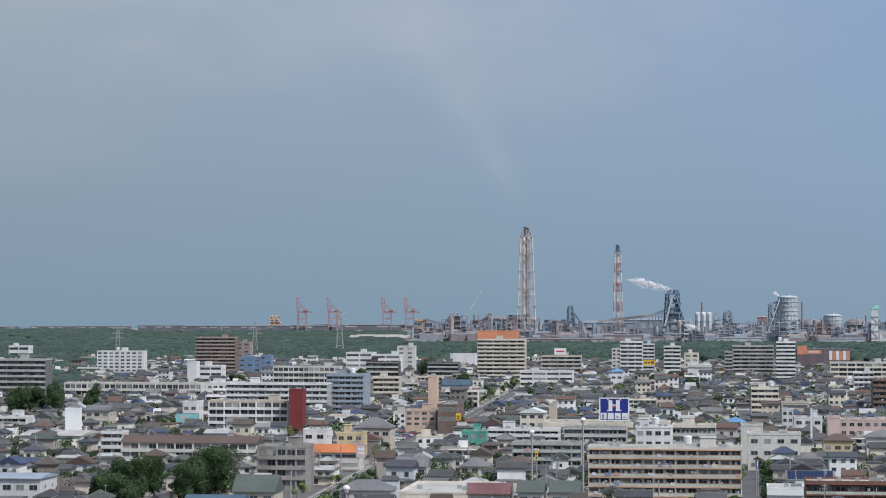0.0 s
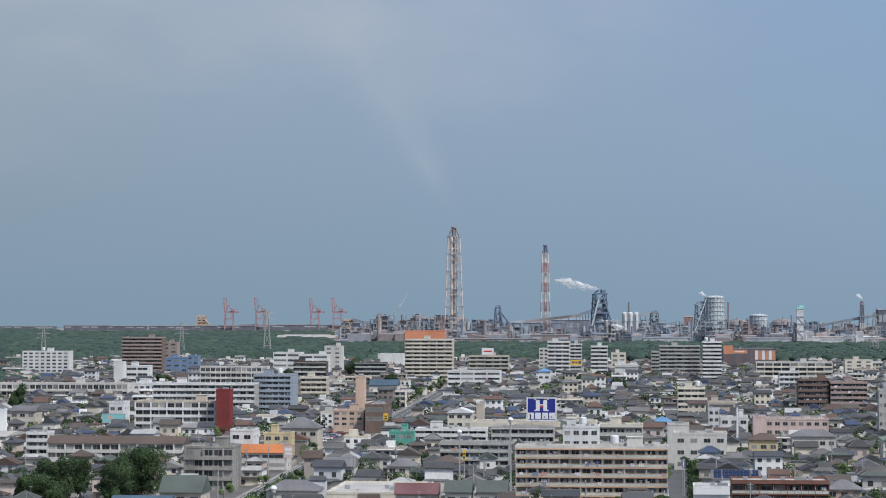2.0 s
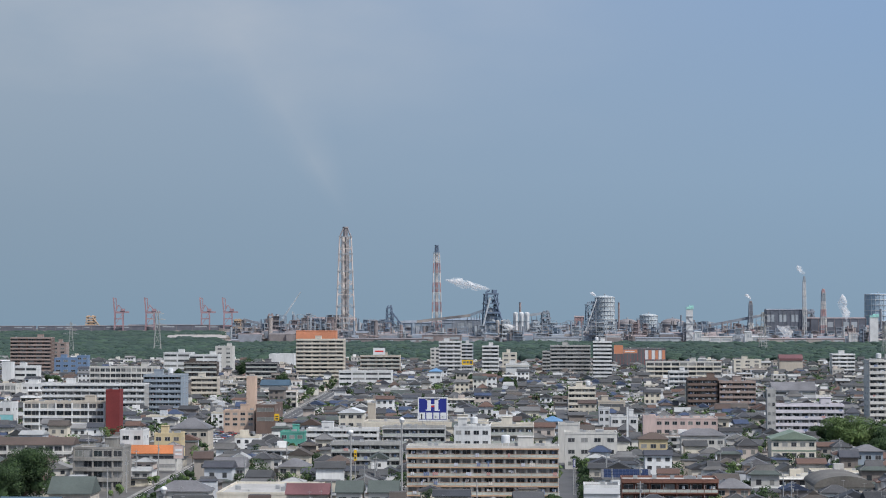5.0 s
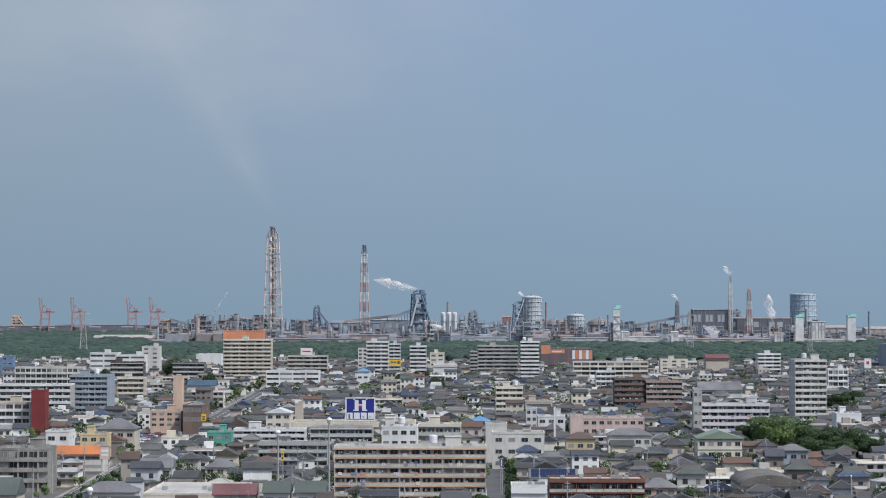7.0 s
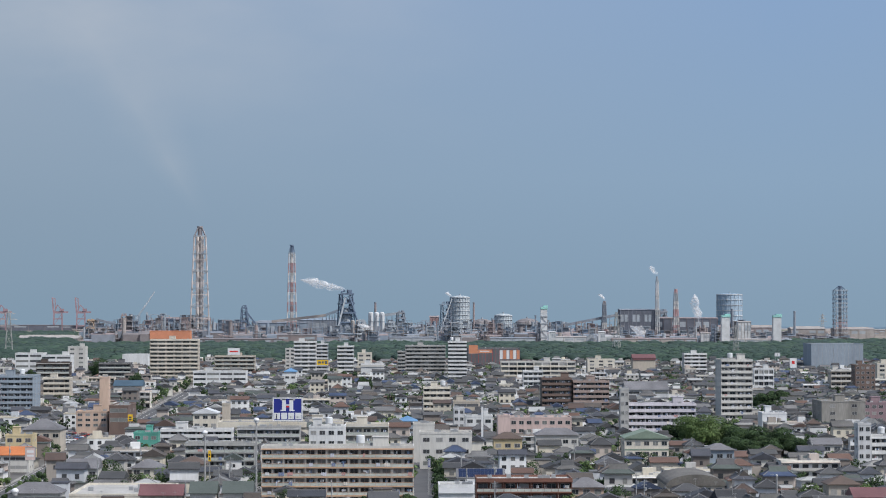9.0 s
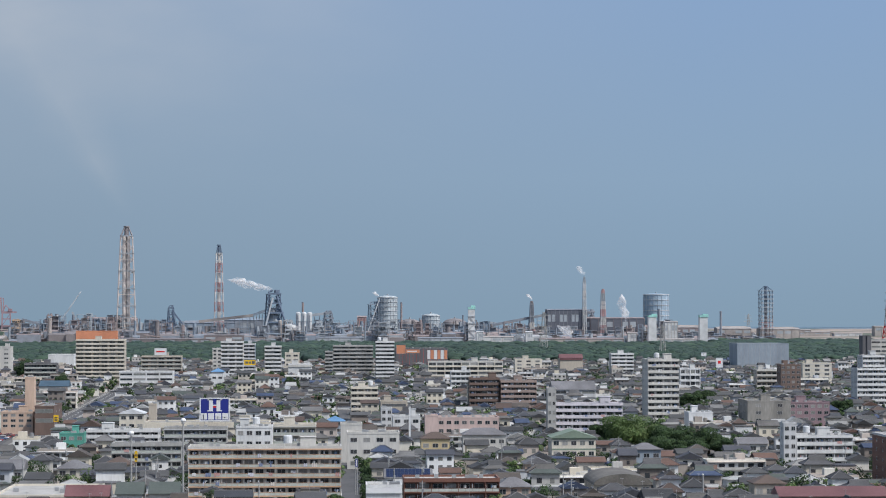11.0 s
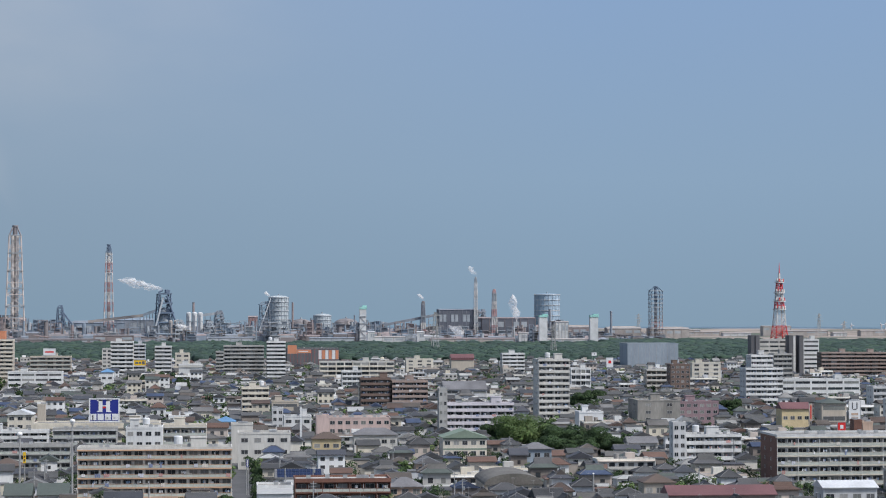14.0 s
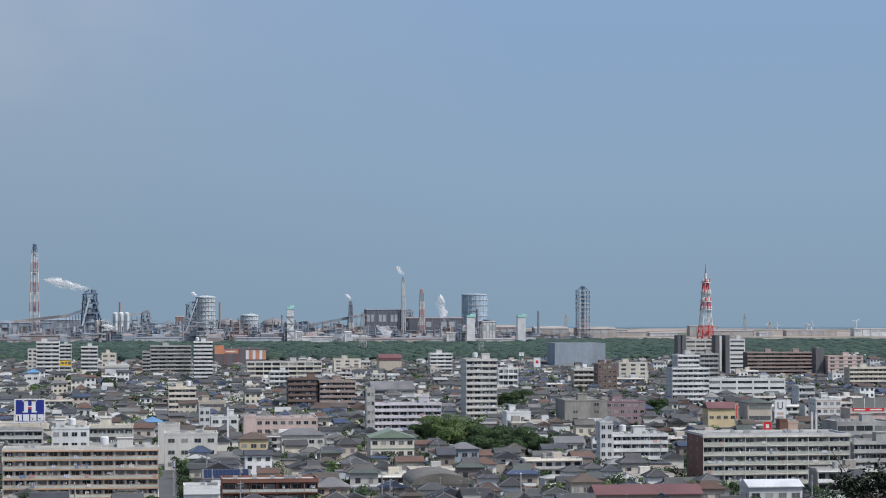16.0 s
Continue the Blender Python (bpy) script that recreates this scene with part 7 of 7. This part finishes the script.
# ---- street furniture and vehicles ----
def utility_pole(x, y, h, turn):
    b = thing("utility_pole", x, y, 0, turn, "grey concrete utility pole with crossarms", "utility pole", "utility poles")
    part("pole", Shape().drum(0, 0, 0, h, 0.2, 0.13, n=8), "pole_metal", b)
    part("crossarm", Shape().box(-0.9, 0.9, -0.06, 0.06, h - 0.7, h - 0.55).box(-0.75, 0.75, -0.06, 0.06, h - 1.5, h - 1.38), "pole_metal", b)
    part("transformer", Shape().drum(0.35, 0, h - 3.0, h - 2.1, 0.3, n=10), "rail_metal", b)
    return b


def poles():
    r = random.Random(77)
    first = None
    n = 0
    for y in range(590, 1000, 24):
        for x in range(-320, 330, 38):
            px, py = x + r.uniform(-6, 6), y + r.uniform(-6, 6)
            if abs(px) < py * 0.37 and free(px, py, 0.8) and r.random() < 0.42 and n < 48:
                m = pose(px, py, 0, 0, 0, r.uniform(-15, 15) + r.choice((0, 90)))
                if first is None:
                    first = utility_pole(px, py, 11.5, 0)
                else:
                    copy_thing(first, m)
                n += 1


poles()
M["car_paint"] = material("car_paint", [(0.75, 0.75, 0.76), (0.45, 0.46, 0.48), (0.04, 0.04, 0.045), (0.72, 0.72, 0.70), (0.15, 0.16, 0.19), (0.35, 0.05, 0.05), (0.10, 0.16, 0.32)], rough=0.25, vary=0.05, bump=0)
paint("tyre", 0.025, 0.025, 0.025)


def car(x, y, turn):
    b = thing("car", x, y, 0.12, turn, "small parked car with dark windows", "car", "cars")
    s = Shape()
    s.add([(-0.82, -2.1, 0.35), (0.82, -2.1, 0.35), (0.85, 2.1, 0.35), (-0.85, 2.1, 0.35), (-0.78, -2.15, 0.85), (0.78, -2.15, 0.85), (0.82, 2.15, 0.95), (-0.82, 2.15, 0.95)],
          [(3, 2, 1, 0), (4, 5, 6, 7), (0, 1, 5, 4), (1, 2, 6, 5), (2, 3, 7, 6), (3, 0, 4, 7)])
    s.add([(-0.62, -0.7, 1.43), (0.62, -0.7, 1.43), (0.62, 1.6, 1.43), (-0.62, 1.6, 1.43), (-0.64, -0.75, 1.38), (0.64, -0.75, 1.38), (0.64, 1.65, 1.38), (-0.64, 1.65, 1.38)],
          [(0, 1, 2, 3), (4, 5, 1, 0), (5, 6, 2, 1), (6, 7, 3, 2), (7, 4, 0, 3)])
    part("body", s, "car_paint", b)
    g = Shape().add([(-0.76, -1.25, 0.86), (0.76, -1.25, 0.86), (0.78, 1.95, 0.93), (-0.78, 1.95, 0.93), (-0.64, -0.72, 1.378), (0.64, -0.72, 1.378), (0.64, 1.62, 1.378), (-0.64, 1.62, 1.378)],
                    [(0, 1, 5, 4), (1, 2, 6, 5), (2, 3, 7, 6), (3, 0, 4, 7)])
    part("windows", g, "pane", b)
    for sx in (-0.8, 0.8):
        for sy in (-1.3, 1.35):
            w = Shape().beam((sx - 0.1, sy, 0.3), (sx + 0.1, sy, 0.3), 0.43, n=12)
            part("wheel", w, "tyre", b)
    return b


def cars():
    r = random.Random(12)
    first = car(main_x(970) - 12, 930, 88)
    spots = []
    for k in range(15):
        for dx in (-12.5, -20, -27, -34):
            if r.random() < 0.72 and (k, dx) != (0, -12.5):
                spots.append((main_x(970) + dx, 930 + k * 5.8, 90 + r.uniform(-4, 4)))
    for k in range(22):
        y = 640 + k * 41 + r.uniform(-12, 12)
        sx = r.choice((-1.9, 1.9))
        spots.append((main_x(y) + sx, y, 178 if sx > 0 else -2))
    for x, y, t in spots[:44]:
        copy_thing(first, pose(x, y, 0.13, 0, 0, t))


cars()


def near_tree(x, y):
    """The dark top of a tree on the knoll, close below the viewpoint."""
    r = random.Random(3)
    z = gz(x, y)
    b = thing("tree", x, y, z, 0, "dark drooping-leaved tree on the knoll", "tree", "large trees")
    h = 48.9 - z
    s = Shape().drum(0, 0, 0, h * 0.8, 0.16, 0.1, n=8)
    tips = [(-2.2, 0, h + 1.35), (-1.3, 0.3, h - 0.2), (0.2, 0, h + 0.1), (1.4, 0.2, h - 0.1), (2.0, -0.3, h - 0.6), (-0.5, 0.2, h - 0.5), (0.8, 0.1, h - 0.4)]
    for i, tip in enumerate(tips):
        mid = (tip[0] * 0.45, tip[1], h * 0.8 + (tip[2] - h * 0.8) * 0.35)
        s.beam((0, 0, h * 0.6), mid, 0.06, n=5).beam(mid, tip, 0.028, n=5)
    part("trunk", s, "bark", b)
    c = Shape()
    for i, (tx, ty, tz) in enumerate(tips):
        for k in range(22 if i == 0 else 260):
            if i == 0:
                q = r.uniform(0.2, 0.85)
                p = Vector((tx * q, ty * q, h * 0.85 + (tz - h * 0.85) * q))
                ln = 0.12
            else:
                p = Vector((tx + r.gauss(0, 0.38), ty + r.gauss(0, 0.4), tz + r.gauss(-0.15, 0.26)))
                ln = r.uniform(0.16, 0.34)
            a = r.uniform(0, 2 * math.pi)
            d = Vector((math.cos(a), math.sin(a), r.uniform(-1.1, 0.2))).normalized() * ln
            w = d.cross(Vector((r.gauss(0, 1), r.gauss(0, 1), 1))).normalized() * ln * 0.3
            c.add([p, p + d * 0.5 + w, p + d, p + d * 0.5 - w], [(0, 1, 2, 3)])
    part("crown", c, "palm_leaves", b)


sign_board(-49.4, 931.6, 10.2, 12.2, 9.4, 'navy_sign', 'navy billboard with a white emblem and white letter shapes', [('white_sign', 0.31, 0.44, 0.42, 0.95), ('white_sign', 0.56, 0.69, 0.42, 0.95), ('white_sign', 0.26, 0.44, 0.90, 0.95), ('white_sign', 0.56, 0.74, 0.90, 0.95), ('white_sign', 0.26, 0.31, 0.42, 0.47), ('white_sign', 0.69, 0.74, 0.42, 0.47), ('white_sign', 0.44, 0.56, 0.66, 0.71), ('red_sign', 0.45, 0.55, 0.58, 0.65), ('white_sign', 0.0, 0.03, 0.0, 1.0), ('white_sign', 0.97, 1.0, 0.0, 1.0), ('white_sign', 0.03, 0.97, 0.965, 1.0), ('white_sign', 0.03, 0.97, 0.0, 0.03), ('white_sign', 0.04, 0.24, 0.06, 0.34), ('navy_sign', 0.1, 0.14, 0.06, 0.28), ('white_sign', 0.28, 0.48, 0.06, 0.34), ('white_sign', 0.52, 0.72, 0.06, 0.34), ('navy_sign', 0.58, 0.62, 0.1, 0.2), ('white_sign', 0.76, 0.96, 0.06, 0.34), ('navy_sign', 0.81, 0.86, 0.12, 0.18)], foot=8.8, legs=True, frame_mat='white_sign')
sign_board(-63.2, 1686.0, 14.0, 8.5, 3.8, 'yellow_sign', 'yellow roadside sign with dark letter shapes', [('dark_grey_wall', 0.1, 0.35, 0.3, 0.7), ('dark_grey_wall', 0.42, 0.6, 0.3, 0.7), ('dark_grey_wall', 0.68, 0.92, 0.2, 0.8)], foot=0.0, legs=True)
sign_board(-132.4, 1718.8, 20.9, 9.1, 5.2, 'white_sign', 'white roof sign with red lettering bars', [('red_sign', 0.15, 0.85, 0.4, 0.6)], foot=18.9, legs=True)
sign_board(58.3, 1962.0, 16.9, 7.9, 7.4, 'orange_panel', 'orange square sign panel of the store', [], foot=0.0, legs=False)
sign_board(68.6, 1961.7, 17.4, 11.9, 3.0, 'orange_panel', 'long orange fascia panel with pale bars', [('white_sign', 0.1, 0.8, 0.35, 0.6)], foot=0.0, legs=False)
sign_board(82.6, 1961.1, 12.0, 2.5, 7.9, 'white_sign', 'tall wall panel of the store', [], foot=0.0, legs=False)
sign_board(85.6, 1961.0, 12.0, 2.5, 7.9, 'orange_panel', 'tall wall panel of the store', [], foot=0.0, legs=False)
sign_board(88.5, 1960.9, 12.0, 2.5, 7.9, 'white_sign', 'tall wall panel of the store', [], foot=0.0, legs=False)
sign_board(91.5, 1960.7, 12.0, 2.5, 7.9, 'orange_panel', 'tall wall panel of the store', [], foot=0.0, legs=False)
sign_board(94.4, 1960.6, 12.0, 2.5, 7.9, 'white_sign', 'tall wall panel of the store', [], foot=0.0, legs=False)
sign_board(97.4, 1960.5, 12.0, 2.5, 7.9, 'orange_panel', 'tall wall panel of the store', [], foot=0.0, legs=False)
pole_sign(-58.7, 669.5, 14.5, 0.8, 3.2, 'yellow_sign', 'slim yellow shop sign on a pole')
pole_sign(-115.2, 937.0, 12.5, 2.0, 2.8, 'yellow_sign', 'yellow road sign on a pole')
pole_sign(-115.3, 753.7, 6.8, 1.2, 3.6, 'yellow_sign', 'tall yellow shop sign on a pole')
sign_board(-128.2, 766.8, 5.2, 3.3, 4.3, 'pink_wall', 'pale pink shop sign board', [('white_sign', 0.15, 0.85, 0.55, 0.75), ('white_sign', 0.15, 0.85, 0.25, 0.4)], foot=0.0, legs=True)
globe_mast(-58.1, 647.4, 21.6, 0.8, 'white globe on a tall grey mast')
globe_mast(-42.0, 628.0, 26.2, 0.8, 'white globe on a tall grey mast')
globe_mast(-104.5, 601.0, 8.8, 1.0, 'white globe on a grey mast')
globe_mast(99.4, 601.9, 12.2, 0.3, 'slim white lamp mast with a small head')
sign_board(265.7, 929.9, 8.0, 4.9, 9.8, 'white_sign', 'tall white pylon sign with a dark wreath shape', [('dark_grey_wall', 0.25, 0.35, 0.62, 0.9), ('dark_grey_wall', 0.65, 0.75, 0.62, 0.9), ('dark_grey_wall', 0.35, 0.65, 0.58, 0.63), ('salmon_wall', 0.2, 0.8, 0.35, 0.45), ('salmon_wall', 0.2, 0.8, 0.2, 0.28)], foot=0.0, legs=True)
sign_board(242.7, 867.8, 8.1, 3.2, 3.6, 'red_sign', 'red square sign with a white mark', [('white_sign', 0.3, 0.7, 0.3, 0.7)], foot=0.0, legs=True)
sign_board(242.1, 912.5, 10.1, 1.2, 7.1, 'salmon_wall', 'tall narrow pink banner sign', [('red_sign', 0.3, 0.7, 0.1, 0.9)], foot=0.0, legs=True)
sign_board(-238.1, 962.2, 6.8, 10.0, 3.8, 'aqua_panel', 'wide aqua shop board with a pale emblem', [('pink_wall', 0.25, 0.45, 0.3, 0.8)], foot=0.0, legs=True)
sign_board(265.6, 883.0, 5.6, 0.9, 9.3, 'lavender_wall', 'tall narrow banner sign with pale lettering', [('white_sign', 0.3, 0.7, 0.1, 0.9)], foot=0.0, legs=True)
sign_board(267.2, 882.5, 5.6, 0.9, 9.3, 'lavender_wall', 'tall narrow banner sign with pale lettering', [('white_sign', 0.3, 0.7, 0.1, 0.9)], foot=0.0, legs=True)
sign_board(314.8, 961.2, 11.1, 14.5, 1.5, 'red_sign', 'red shop fascia with white lettering bars', [('white_sign', 0.06, 0.4, 0.3, 0.7), ('white_sign', 0.55, 0.92, 0.3, 0.7)], foot=0.0, legs=False)
sign_board(316.9, 966.0, 12.4, 14.6, 4.4, 'pane', 'glazed upper shop front', [('white_sign', 0.33, 0.345, 0, 1), ('white_sign', 0.66, 0.675, 0, 1)], foot=0.0, legs=False)
sign_board(6.8, 683.6, 8.6, 0.7, 2.4, 'navy_sign', 'navy blue banner sign on a post', [('white_sign', 0.3, 0.7, 0.1, 0.9)], foot=0.0, legs=True)
sign_board(29.0, 861.5, 7.0, 0.7, 12.0, 'white_sign', 'slim tall white sign post', [], foot=0.0, legs=True)
sign_board(270.0, 1562.8, 15.0, 4.8, 6.8, 'white_sign', 'white sign with a red ring', [('red_sign', 0.3, 0.7, 0.4, 0.7)], foot=0.0, legs=True)
sign_board(294.6, 1778.0, 18.4, 4.1, 2.7, 'white_sign', 'small white sign with a dark cross', [('dark_grey_wall', 0.45, 0.55, 0.2, 0.8)], foot=0.0, legs=True)
near_tree(34.5, 104.5)
